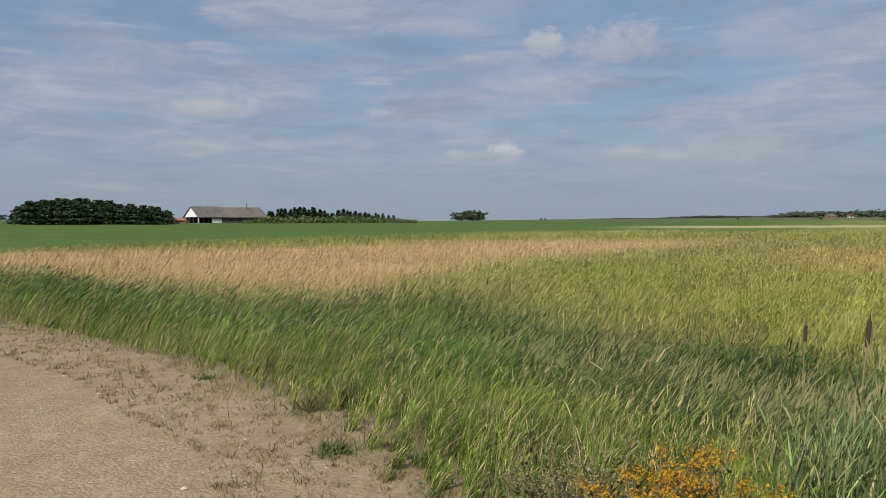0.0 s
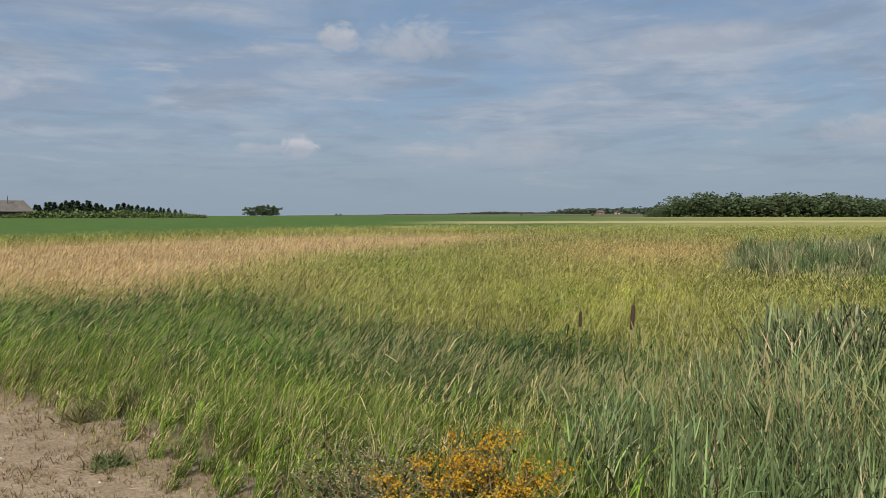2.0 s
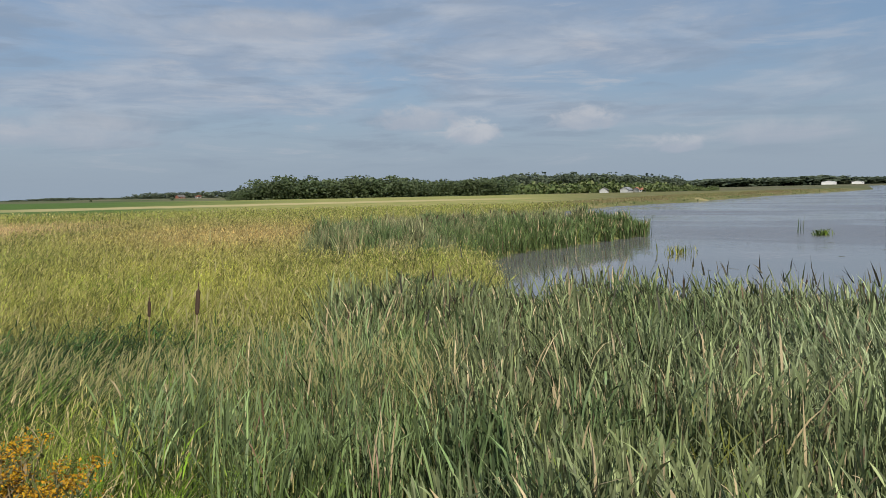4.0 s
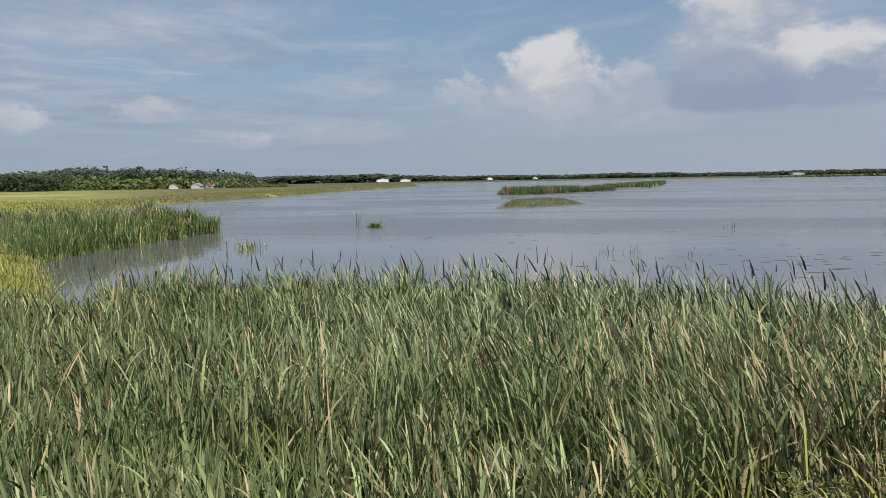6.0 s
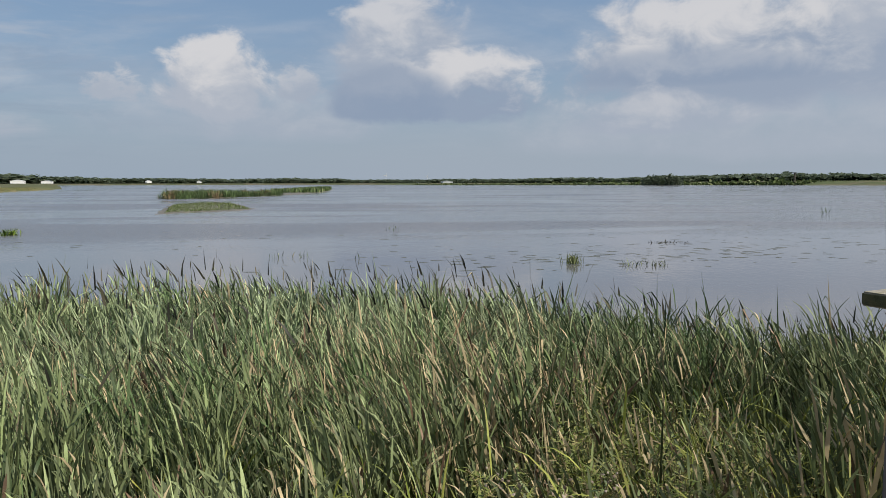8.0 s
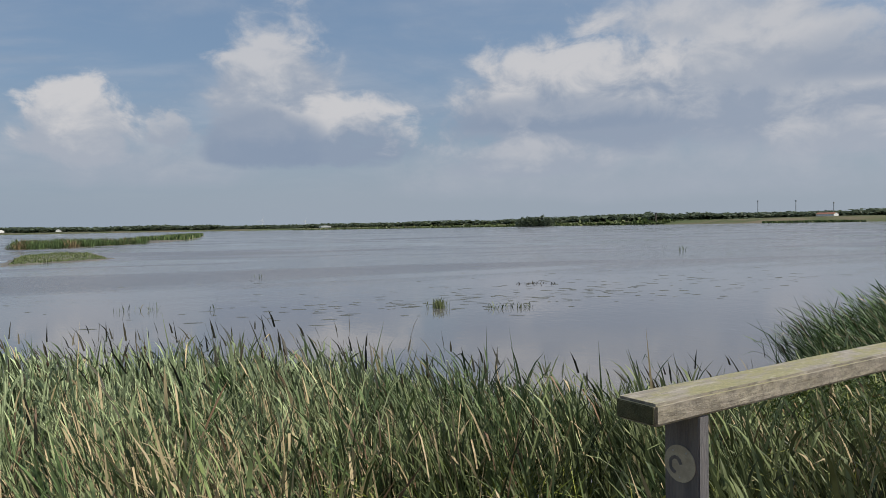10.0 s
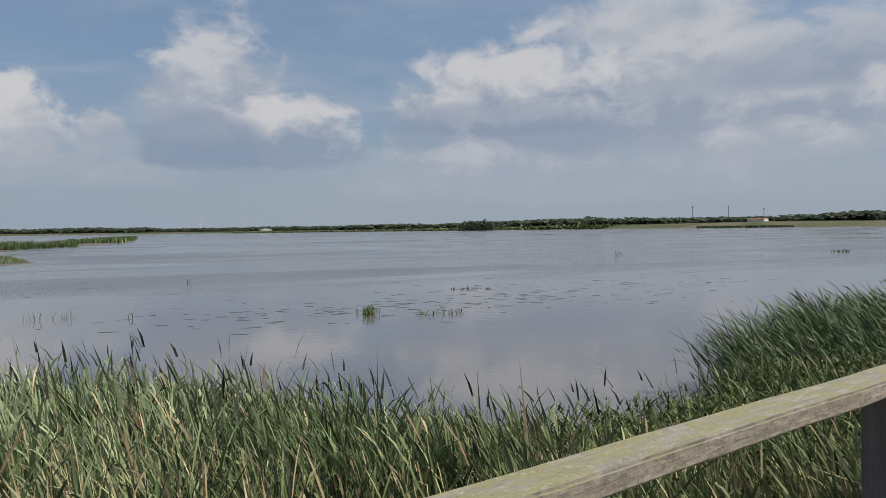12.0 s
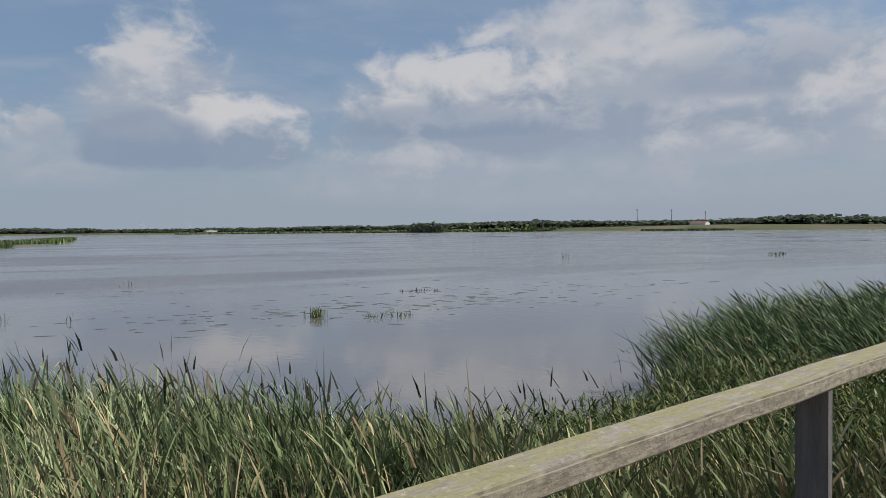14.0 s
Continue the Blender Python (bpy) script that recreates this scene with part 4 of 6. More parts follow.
# dark tapering flower spikes that stand above the leaves
xs, ys = scatter([(4.6, 5.0), (8, 9), (13, 11.5), (14.0, 9), (14.1, 4), (13.9, -1), (12.7, -4.1), (11.2, -5.4), (10.3, -7), (10.4, -9.8), (12.2, -13.2), (9.5, -13.0), (8.6, -8), (7.5, -4), (6, 0)], 1300)
k = (bank_distance(xs, ys) > 3.5 + rng.uniform(0, 4, len(xs))) & (rng.uniform(0, 1, len(xs)) < np.interp(ys, [-2, 2, 5], [1.0, 0.6, 0.25]))
xs, ys = xs[k], ys[k]
n = len(xs)
foot = np.maximum(ground_z(xs, ys), WATER - 0.1)
tall = rng.uniform(1.68, 2.20, n) * np.interp(bank_distance(xs, ys), [3, 6, 9], [0.78, 0.96, 1.0]) * np.where((ys < -5) & (xs > 5), 0.90, 1.0)
la, le = WIND + rng.normal(0, 40, n), np.abs(rng.normal(6, 4, n))
stalk = blades(np.stack([xs, ys, foot], -1), tall, np.full(n, 0.011), la, le, rng.uniform(5, 25, n), rng.uniform(0, 180, n), 3, 0.9)
tips = stalk[0].reshape(n, 7, 3)[:, 6]
spike = blades(tips - np.array([0, 0, 0.02]), rng.uniform(0.16, 0.34, n), rng.uniform(0.022, 0.040, n), la, le + rng.uniform(0, 35, n), rng.uniform(0, 40, n), rng.uniform(0, 180, n), 2, 0.3)
field("reed_spikes", join_np([stalk, spike]), M_SPIKELEAF, "dark purplish flower spikes on reed stalks", "reeds")

# leafy herbs that fill the edge of the cove
xs, ys = scatter(HERBS, 3400)
foot = np.maximum(ground_z(xs, ys), WATER - 0.05)
high = (1.25 + 0.35 * rng.uniform(0, 1, len(xs)) ** 2 + 0.10 * wobble(xs, ys, 1.3, 2.0)) * np.interp(bank_distance(xs, ys), [1, 3, 5], [0.5, 0.75, 1.0])
k = np.repeat(np.arange(len(xs)), 13)
u = rng.uniform(0.30, 1.0, len(k))
m = len(k)
field("waterside_herbs", blades(np.stack([xs[k] + rng.normal(0, 0.02, m), ys[k] + rng.normal(0, 0.02, m), foot[k] + u * high[k]], -1), rng.uniform(0.09, 0.22, m) * (1.3 - 0.5 * u), rng.uniform(0.016, 0.034, m),
      rng.uniform(0, 360, m), rng.uniform(25, 85, m), rng.uniform(0, 50, m), rng.uniform(0, 180, m), 2, 0.4), M_HERBS, "dense low leafy herbs along the edge of the cove", "herbs")

# reed point across the inlet
POINT = [(24, 23.5), (31.5, 27.6), (38, 29.8), (45, 31.2), (53, 31.8), (58.6, 31.9), (61, 35.0), (57, 40), (50, 42), (40, 43), (30, 40), (23, 32)]
xs, ys = scatter(POINT, 7000)
xs, ys, h1_, h2_ = tufted(xs, ys, np.full(len(xs), 7.0), 1.5, 0.62)
dl, _ = reach(LAKE, xs, ys, True)
lump = wobble(xs, ys, 0.35, 2.0)
base = np.array([0.130, 0.150, 0.072]) + np.clip(0.6 * lump, 0, 0.6)[:, None] * np.array([0.18, 0.12, 0.07])
base = np.where((h1_ > 0.6)[:, None], np.array([0.085, 0.125, 0.048]), base)
# waterside plants coloured darker for the shade at the foot of the reeds
base = np.where((dl < 1.6)[:, None], np.array([0.080, 0.118, 0.040]), base)
field("reed_point", reeds(xs, ys, 1.7, 2.3, 0.0085, 6, 7, 22, 2, 0.22, 9.0, 0.0, (0.66 + 0.5 * h2_) * (1 + 0.14 * lump), 0.6), M_REEDLEAF, "green reeds on a point that juts into the lake", "reeds", reed_tints(xs, ys, 6, base, 0.2, np.full(len(xs), 0.06), 2))

# dark reeds beside the cove
COVE = [(12.6, -13.9), (16.2, -15.9), (17.0, -20), (17.4, -27), (18.5, -45), (10, -45), (8.4, -26), (7.2, -18), (8.5, -14)]
xs, ys = scatter(COVE, 6600)
xs, ys, h1_, h2_ = tufted(xs, ys, np.full(len(xs), 7.0), 0.7, 0.5)
base = np.array([0.080, 0.125, 0.045]) + 0.05 * np.clip(wobble(xs, ys, 0.8, 3.0), 0, 1)[:, None]
base = np.where((h1_ > 0.75)[:, None], np.array([0.055, 0.085, 0.036]), base)
field("common_reed", reeds(xs, ys, 1.5, 2.05, 0.0125, 7, 18, 45, 3, 0.14, 9.0, 0.06, 0.82 + 0.30 * h2_, 0.75, (6, 38), 0.6, (0.3, 0.85)), M_REEDLEAF, "dark green reeds bent over the cove by the wind", "reeds", reed_tints(xs, ys, 7, base, 0.25, np.full(len(xs), 0.03), 3))

# ---------------------------------------------------------------- trees and distance
def polar_at(bearing, r):
    return r * math.sin(radians(bearing)), r * math.cos(radians(bearing))


def leaf_cloud(n, shape, size, seed):
    """Small leaf clumps (four-cornered, tilted) spread over a crown of height 1; shape(u, g) gives points."""
    g = np.random.default_rng(seed)
    c = shape(n, g)
    t1 = g.normal(0, 1, (n, 3))
    t1 /= np.linalg.norm(t1, axis=1)[:, None]
    t2 = np.cross(t1, g.normal(0, 1, (n, 3)))
    t2 /= np.linalg.norm(t2, axis=1)[:, None]
    s = size * g.uniform(0.6, 1.4, n)[:, None]
    v = np.stack([c - t1 * s, c - t2 * s * 0.7, c + t1 * s, c + t2 * s * 0.7], 1)
    return v.reshape(-1, 3)


def pine_shape(n, g):
    """Layers of boughs with gaps, wide and flat-topped."""
    layer = g.integers(0, 9, n)
    z = 0.16 + 0.84 * (layer + g.uniform(-0.35, 0.35, n)) / 9
    bough = g.integers(0, 5, n) * 1.2566 + layer * 0.8 + g.normal(0, 0.35, n)
    r = (0.30 * np.clip(1.08 - z, 0.04, 1) ** 0.65) * np.sqrt(g.uniform(0.03, 1, n)) * (0.75 + 0.35 * np.sin(layer * 2.3))
    return np.stack([r * np.cos(bough), r * np.sin(bough), z - 0.10 * r], -1)


def spruce_shape(n, g):
    z = g.uniform(0.06, 1, n) ** 0.85
    a = g.uniform(0, 6.283, n)
    r = 0.20 * (1.02 - z) * (0.55 + 0.45 * ((z * 11) % 1)) * np.sqrt(g.uniform(0.1, 1, n))
    return np.stack([r * np.cos(a), r * np.sin(a), z - 0.15 * r], -1)


def broad_shape(n, g):
    """Several uneven lobes."""
    k = 16
    lc = np.stack([g.normal(0, 0.17, k), g.normal(0, 0.17, k), g.uniform(0.32, 0.84, k)], -1)
    lr = g.uniform(0.10, 0.19, k) * (1.15 - 0.55 * lc[:, 2])
    i = g.integers(0, k, n)
    d = g.normal(0, 1, (n, 3))
    d /= np.linalg.norm(d, axis=1)[:, None]
    p = lc[i] + d * lr[i][:, None] * g.uniform(0.2, 1.15, n)[:, None]
    p[:, 2] = np.maximum(p[:, 2], 0.05)
    return p


def shrub_shape(n, g):
    d = g.normal(0, 1, (n, 3))
    d /= np.linalg.norm(d, axis=1)[:, None]
    d[:, 2] = np.abs(d[:, 2])
    lump = 0.8 + 0.25 * np.sin(4 * np.arctan2(d[:, 1], d[:, 0]))
    return d * np.array([0.75, 0.75, 0.95]) * (lump * g.uniform(0.6, 1.0, n))[:, None]


def canopy_shape(n, g):
    """A full crown that reaches the ground, with an uneven domed top."""
    a, z = g.uniform(0, 6.283, n), g.uniform(0, 1, n) ** 0.8
    r = 0.5 * np.sqrt(np.clip(1.0 - z ** 2.6, 0.02, 1)) * np.sqrt(g.uniform(0.05, 1, n)) * (0.85 + 0.2 * np.sin(3 * a + 5 * z))
    return np.stack([r * np.cos(a), r * np.sin(a), z * (0.93 + 0.07 * np.sin(2 * a + 1))], -1)


def woodland_shape(n, g):
    """A crown among others: a few rounded tops of different heights over a full skirt of leaves."""
    k = 7
    lc = np.stack([g.normal(0, 0.24, k), g.normal(0, 0.24, k), g.uniform(0.25, 0.80, k)], -1)
    i = g.integers(0, k, n)
    d = g.normal(0, 1, (n, 3))
    d /= np.linalg.norm(d, axis=1)[:, None]
    p = lc[i] + d * np.array([0.24, 0.24, 0.19]) * np.cbrt(g.uniform(0.15, 1.0, n))[:, None]
    skirt = g.uniform(0, 1, n) < 0.25
    p[skirt, 2] *= g.uniform(0.0, 0.7, skirt.sum())
    p[:, 2] = np.maximum(p[:, 2], 0.02)
    return p


def quad_mesh(name, v, mat):
    n = len(v) // 4
    return mesh_np(name, v, np.arange(4 * n), np.full(n, 4), mat)


def trunk_bm(h, r0, limbs=5, seed=1):
    g = random.Random(seed)
    bm = bmesh.new()
    bmesh.ops.create_cone(bm, segments=7, radius1=r0, radius2=r0 * 0.25, depth=h, matrix=Matrix.Translation((0, 0, h / 2)), cap_ends=True)
    for _ in range(limbs):
        a, z, ln = g.uniform(0, 6.28), g.uniform(0.35, 0.8) * h, h * g.uniform(0.18, 0.3)
        m = Matrix.Translation((0, 0, z)) @ Matrix.Rotation(a, 4, "Z") @ Matrix.Rotation(radians(55), 4, "Y") @ Matrix.Translation((0, 0, ln / 2))
        bmesh.ops.create_cone(bm, segments=5, radius1=r0 * 0.35, radius2=r0 * 0.1, depth=ln, matrix=m, cap_ends=True)
    return bm


def tree(name, shape, n, size, mat, label, category, seed, trunk=0.018):
    """A tree of height 1 at the origin, to be copied at its true size."""
    ob = thing(name, Matrix.Identity(4), label, category)
    part("trunk", trunk_bm(0.75, trunk, 5, seed), M_TRUNK, ob)
    part("crown", quad_mesh("crown", leaf_cloud(n, shape, size, seed), mat), mat, ob)
    return ob


def plant_tree(proto, bearing, r, h, sink=0.0, wide=1.0, turn=0.0, group=""):
    tx, ty = polar_at(bearing, r)
    tz = float(ground_z(np.array([tx]), np.array([ty]))[0])
    ob = copy_thing(proto, Matrix.Identity(4))
    ob.scale = (h * wide, h * wide, h)
    ob.location = (tx, ty, tz - sink)
    ob.rotation_euler = (0, 0, turn)
    if group:
        ob["group"] = group
    return ob


def discard(ob):
    for o in (*ob.children_recursive, ob):
        bpy.data.objects.remove(o)


tr = random.Random(11)
pines = [tree("pine_tree", pine_shape, 750, 0.036, M_PINE, "dark green pine with a flat uneven crown", "tree", s, 0.02) for s in (1, 2, 3)]
for k in range(58):
    b = -29.5 + 9.9 * (k + tr.uniform(-0.4, 0.4)) / 57
    top = np.interp(b, [-29.6, -28.5, -27, -24, -21, -19.6], [0.6, 1.65, 1.82, 1.55, 1.2, 1.0])
    r = 330 + tr.uniform(-6, 22)
    plant_tree(tr.choice(pines), b + tr.uniform(-0.15, 0.15), r, (1.65 + r * math.tan(radians(top)) - 1.5) * tr.uniform(0.9, 1.16), 0.4, tr.uniform(1.7, 2.4), tr.uniform(0, 6), "pine wood by the barn")
spruces = [tree("spruce_tree", spruce_shape, 300, 0.035, M_PINE, "slim dark spruce in a row behind the hedge", "tree", s) for s in (4, 5)]
for k in range(58):
    b = -13.0 + 9.2 * (k + tr.uniform(-0.9, 0.9)) / 57
    top = np.interp(b, [-13, -11, -8, -5, -3.8], [0.72, 0.95, 0.85, 0.6, 0.42])
    r = 415 + tr.uniform(-5, 10)
    plant_tree(tr.choice(spruces), b, r, (1.65 + r * math.tan(radians(top)) - 1.6) * tr.uniform(0.7, 1.2), 0.3, tr.uniform(2.6, 4.2), tr.uniform(0, 6), "row of spruces")
broads = [tree("broadleaf_tree", broad_shape, 1000, 0.036, M_BROAD, "dense dark green broadleaf tree standing in a field", "tree", s, 0.025) for s in (6, 7, 8)]
for b, top, w in ((0.9, 0.46, 1.3), (1.25, 0.58, 1.3), (1.6, 0.66, 1.3), (1.95, 0.71, 1.35), (2.3, 0.70, 1.3), (2.65, 0.64, 1.3), (3.0, 0.54, 1.3), (1.4, 0.3, 2.0), (2.0, 0.3, 2.0), (2.6, 0.3, 2.0)):
    plant_tree(broads[int(b * 10) % 3], b, 450, 1.22 * (1.65 + 450 * math.tan(radians(top)) - 0.6), 0.9, w * 0.95, b * 5, "clump of trees in the field")
for b, top, r in ((7.35, 0.17, 600), (7.65, 0.16, 604), (-30.1, 0.75, 372), (26.4, 0.16, 640), (21.2, 0.02, 620), (31.3, 0.02, 505), (31.0, -0.02, 500), (118.0, 0.30, 1500)):
    plant_tree(broads[int(abs(b) * 7) % 3], b, r, max(2.5, 1.65 + r * math.tan(radians(top)) - float(ground_z(*[np.array([q]) for q in polar_at(b, r)])[0])), 0.4, 1.25, b)
for p in pines + spruces + broads:
    discard(p)


def woods(name, a0, a1, r, tops, shape, mat, label, n_leaf, size, gap, rows=3, depth=9.0, wide=1.0, seed=1, jag=0.14):
    """A far wood: many crowns along a stretch of bearings, their tops at the given elevations."""
    g = np.random.default_rng(seed)
    protos = [leaf_cloud(n_leaf, shape, size, seed * 10 + i) for i in range(4)]
    out = []
    for row in range(rows):
        rr = r + row * depth
        mid_h = 1.65 + rr * math.tan(radians(float(np.mean(tops[1])))) + 1.0
        count = int(radians(a1 - a0) * rr / max(1.6, min(gap, 0.30 * wide * mid_h)))
        for k in range(count):
            b = a0 + (a1 - a0) * (k + g.uniform(-0.4, 0.4)) / count
            q = rr + g.uniform(-0.5, 0.5) * depth
            x0, y0 = polar_at(b, q)
            z0 = float(ground_z(np.array([x0]), np.array([y0]))[0])
            top = 1.65 + q * math.tan(radians(np.interp(b, *tops)))
            h = max(2.0, 1.12 * (top - z0) * (1 + g.normal(-0.03, jag)))
            a = g.uniform(0, 6.283)
            ww = h * wide * g.uniform(0.8, 1.2)
            p = protos[g.integers(0, 4)]
            c, s = math.cos(a), math.sin(a)
            out.append(np.stack([x0 + ww * (c * p[:, 0] - s * p[:, 1]), y0 + ww * (s * p[:, 0] + c * p[:, 1]), z0 - 0.3 + h * p[:, 2]], -1))
    return tagged(new(name, quad_mesh(name, np.concatenate(out), mat)), label, "woods", kind="stuff")


woods("hedge", -14.6, -1.8, 352, ([-14.6, -13, -8, -5, -3, -1.8], [0.26, 0.42, 0.40, 0.36, 0.22, 0.05]), shrub_shape, M_SCRUB, "pale green scrub hedge along the field edge", 120, 0.14, 3.0, 2, 4, 1.1, 21)
woods("far_wood", 11.0, 24.5, 1350, ([11, 13, 15, 19, 22, 24.5], [0.05, 0.14, 0.10, 0.26, 0.20, 0.16]), woodland_shape, M_HAZED_LEAF, "distant dark woodland on the horizon", 70, 0.12, 7, 2, 20, 2.8, 22, 0.10)
woods("far_wood", 23.5, 31.5, 1180, ([23.5, 25, 27, 29, 31.5], [0.25, 0.42, 0.40, 0.45, 0.55]), woodland_shape, M_HAZED_LEAF, "distant trees round a farm on a rise", 80, 0.12, 7, 2, 18, 2.0, 23)
woods("wood", 30.4, 51.0, 520, ([30.4, 31.5, 33, 35, 38, 40, 41.5, 43, 49, 51], [0.15, 0.65, 1.05, 1.22, 1.18, 1.36, 1.2, 0.98, 0.86, 0.9]), woodland_shape, M_WOOD, "broad dark green wood beyond the meadow", 300, 0.046, 3.4, 3, 8, 1.5, 24, 0.10)
woods("wood", 47.0, 64.0, 760, ([47, 50, 52, 55, 58, 61, 63, 64], [0.8, 1.0, 1.16, 1.14, 1.12, 0.85, 0.66, 0.5]), woodland_shape, M_HAZED_LEAF, "dark mixed wood on a low hill", 230, 0.052, 4.2, 3, 16, 1.6, 25, 0.11)
woods("scrub", 44.0, 66.0, 600, ([44, 50, 56, 60, 64, 66], [0.25, 0.35, 0.42, 0.30, 0.12, 0.02]), shrub_shape, M_SCRUB, "low green scrub in front of the wood", 90, 0.13, 4.5, 3, 14, 1.1, 26, 0.3)
woods("far_wood", 63.0, 95.0, 2350, ([63, 66, 69, 72, 74, 79, 82, 86, 90, 95], [0.40, 0.52, 0.47, 0.50, 0.42, 0.30, 0.33, 0.28, 0.34, 0.29]), woodland_shape, M_HAZED_LEAF, "distant wooded shore under the sky", 50, 0.13, 10, 3, 40, 3.4, 27, 0.10)
woods("far_wood", 94.0, 124.0, 2450, ([94, 98, 104, 106, 111, 115, 118, 121, 124], [0.26, 0.25, 0.31, 0.29, 0.38, 0.36, 0.46, 0.50, 0.56]), woodland_shape, M_HAZED_LEAF, "distant wooded shore under the sky", 50, 0.13, 11, 3, 40, 3.4, 28, 0.12)
woods("far_wood", 122.0, 152.0, 2000, ([122, 125, 130, 134, 139, 141, 145, 148, 152], [0.56, 0.64, 0.60, 0.58, 0.60, 0.66, 0.84, 0.68, 0.62]), woodland_shape, M_HAZED_LEAF, "distant wooded rise behind the lake", 50, 0.13, 7, 3, 40, 3.2, 29, 0.10)
woods("grove", 116.85, 119.45, 1560, ([116.85, 117.55, 118.25, 119.45], [0.38, 0.52, 0.55, 0.42]), canopy_shape, M_HAZED_LEAF, "grove of dark trees on the far shore", 110, 0.08, 7, 2, 10, 1.2, 30, 0.1)
woods("far_scrub", 100.0, 133.0, 1700, ([100, 110, 120, 128, 133], [-0.02, 0.02, 0.12, 0.20, 0.18]), shrub_shape, M_SCRUB, "low scrub along the far shore", 22, 0.26, 14, 1, 20, 1.3, 31, 0.25)


# ---------------------------------------------------------------- buildings far off
M_ROOF = plain("fibre_cement_roof", (0.085, 0.080, 0.076), (0.135, 0.127, 0.12), 0.4, 0.85, 0.2)
M_WHITE = plain("white_paint", (0.72, 0.72, 0.70), (0.82, 0.82, 0.80), 0.5, 0.6)
M_RENDER = plain("pale_render", (0.40, 0.41, 0.40), (0.50, 0.51, 0.49), 0.5, 0.7)
M_BRICK = plain("red_brick", (0.24, 0.095, 0.06), (0.33, 0.15, 0.10), 1.2, 0.9)
M_TIMBER = plain("dark_timber", (0.055, 0.045, 0.04), (0.10, 0.085, 0.07), 2.0, 0.85)
M_STEEL = plain("grey_steel", (0.36, 0.37, 0.38), (0.46, 0.47, 0.48), 2.0, 0.5, metal=0.6)
M_GLASS = plain("dark_window_glass", (0.02, 0.025, 0.03), (0.05, 0.055, 0.06), 1.0, 0.1)


def box_bm(x0, x1, y0, y1, z0, z1, bevel=0.0):
    bm = bmesh.new()
    bmesh.ops.create_cube(bm, size=1.0, matrix=Matrix.LocRotScale(((x0 + x1) / 2, (y0 + y1) / 2, (z0 + z1) / 2), None, (x1 - x0, y1 - y0, z1 - z0)))
    if bevel:
        bmesh.ops.bevel(bm, geom=bm.edges[:], offset=bevel, segments=2, affect="EDGES")
    return bm


def prism_bm(x0, x1, half, z0, rise, t=0.0):
    """A solid with a gable section across y."""
    bm = bmesh.new()
    sec = [(-half, z0), (half, z0), (0, z0 + rise)]
    a = [bm.verts.new((x0, y_, z_)) for y_, z_ in sec]
    b = [bm.verts.new((x1, y_, z_)) for y_, z_ in sec]
    bm.faces.new(a[::-1]), bm.faces.new(b)
    for i in range(3):
        j = (i + 1) % 3
        bm.faces.new((a[i], a[j], b[j], b[i]))
    return bm


def roof_bm(x0, x1, half, z0, rise, t=0.22, over=0.5):
    """Two roof slopes with thickness."""
    bm = bmesh.new()
    for s in (-1, 1):
        k = rise / half
        lo, hi = (s * (half + over), z0 - k * over), (0.0, z0 + rise)
        v = []
        for xx in (x0 - over, x1 + over):
            for dz_ in (0.03, t):
                v += [bm.verts.new((xx, lo[0], lo[1] + dz_)), bm.verts.new((xx, hi[0], hi[1] + dz_))]
        for f in ((0, 1, 3, 2), (4, 6, 7, 5), (0, 2, 6, 4), (2, 3, 7, 6), (0, 4, 5, 1), (1, 5, 7, 3)):
            bm.faces.new([v[i] for i in f])
    bmesh.ops.recalc_face_normals(bm, faces=bm.faces[:])
    return bm


def house(name, bearing, r, turn, length, half, eave, rise, wall, roof, label, windows=4, sink=0.2):
    hx, hy = polar_at(bearing, r)
    hz = float(ground_z(np.array([hx]), np.array([hy]))[0]) - sink
    ob = thing(name, pose(hx, hy, hz, 0, 0, turn), label, "building")
    part("wall", box_bm(-length / 2, length / 2, -half, half, 0, eave), wall, ob)
    for s in (-1, 1):
        g = part("gable", prism_bm(s * length / 2 - 0.15, s * length / 2 + 0.15 * 0.9, half, eave + 0.004, rise), wall, ob)
    part("roof", roof_bm(-length / 2, length / 2, half, eave, rise), roof, ob)
    for k in range(windows):
        wx = -length / 2 + length * (k + 0.5) / windows
        for s in (-1, 1):
            w = part("window", box_bm(wx - 0.6, wx + 0.6, s * half - 0.05, s * half + 0.05, eave * 0.35, eave * 0.8), M_GLASS, ob)
            part("sill", box_bm(wx - 0.7, wx + 0.7, s * half - 0.08, s * half + 0.12, eave * 0.35 - 0.1, eave * 0.35), M_WHITE, w)
    return ob


# the long barn with its open white-gabled front
bx, by = polar_at(-15.9, 366)
bz = float(ground_z(np.array([bx]), np.array([by]))[0]) - 0.3
barn = thing("barn", pose(bx, by, bz, 0, 0, 42), "long grey-roofed barn with a white gable and open front", "barn")
barn.scale = (0.84, 1.0, 1.16)
HALF, EAVE, RISE = 7.6, 2.6, 3.9
part("floor_slab", box_bm(-20, 20, -HALF + 0.1, HALF - 0.1, -0.2, 0.25), M_STEEL, barn)
part("back_wall", box_bm(-20, 20, HALF - 0.3, HALF, 0.25, EAVE), M_BRICK, barn)
# dark boards stand in for the shade inside the open bays
part("side_wall", box_bm(-7.0, 20, -HALF, -HALF + 0.3, 0.25, EAVE), M_TIMBER, barn)
part("white_panel", box_bm(-12.5, -7.0, -HALF, -HALF + 0.3, 0.25, 1.9), M_WHITE, barn)
part("end_wall", box_bm(19.7, 20, -HALF + 0.3, HALF - 0.3, 0.25, EAVE), M_BRICK, barn)
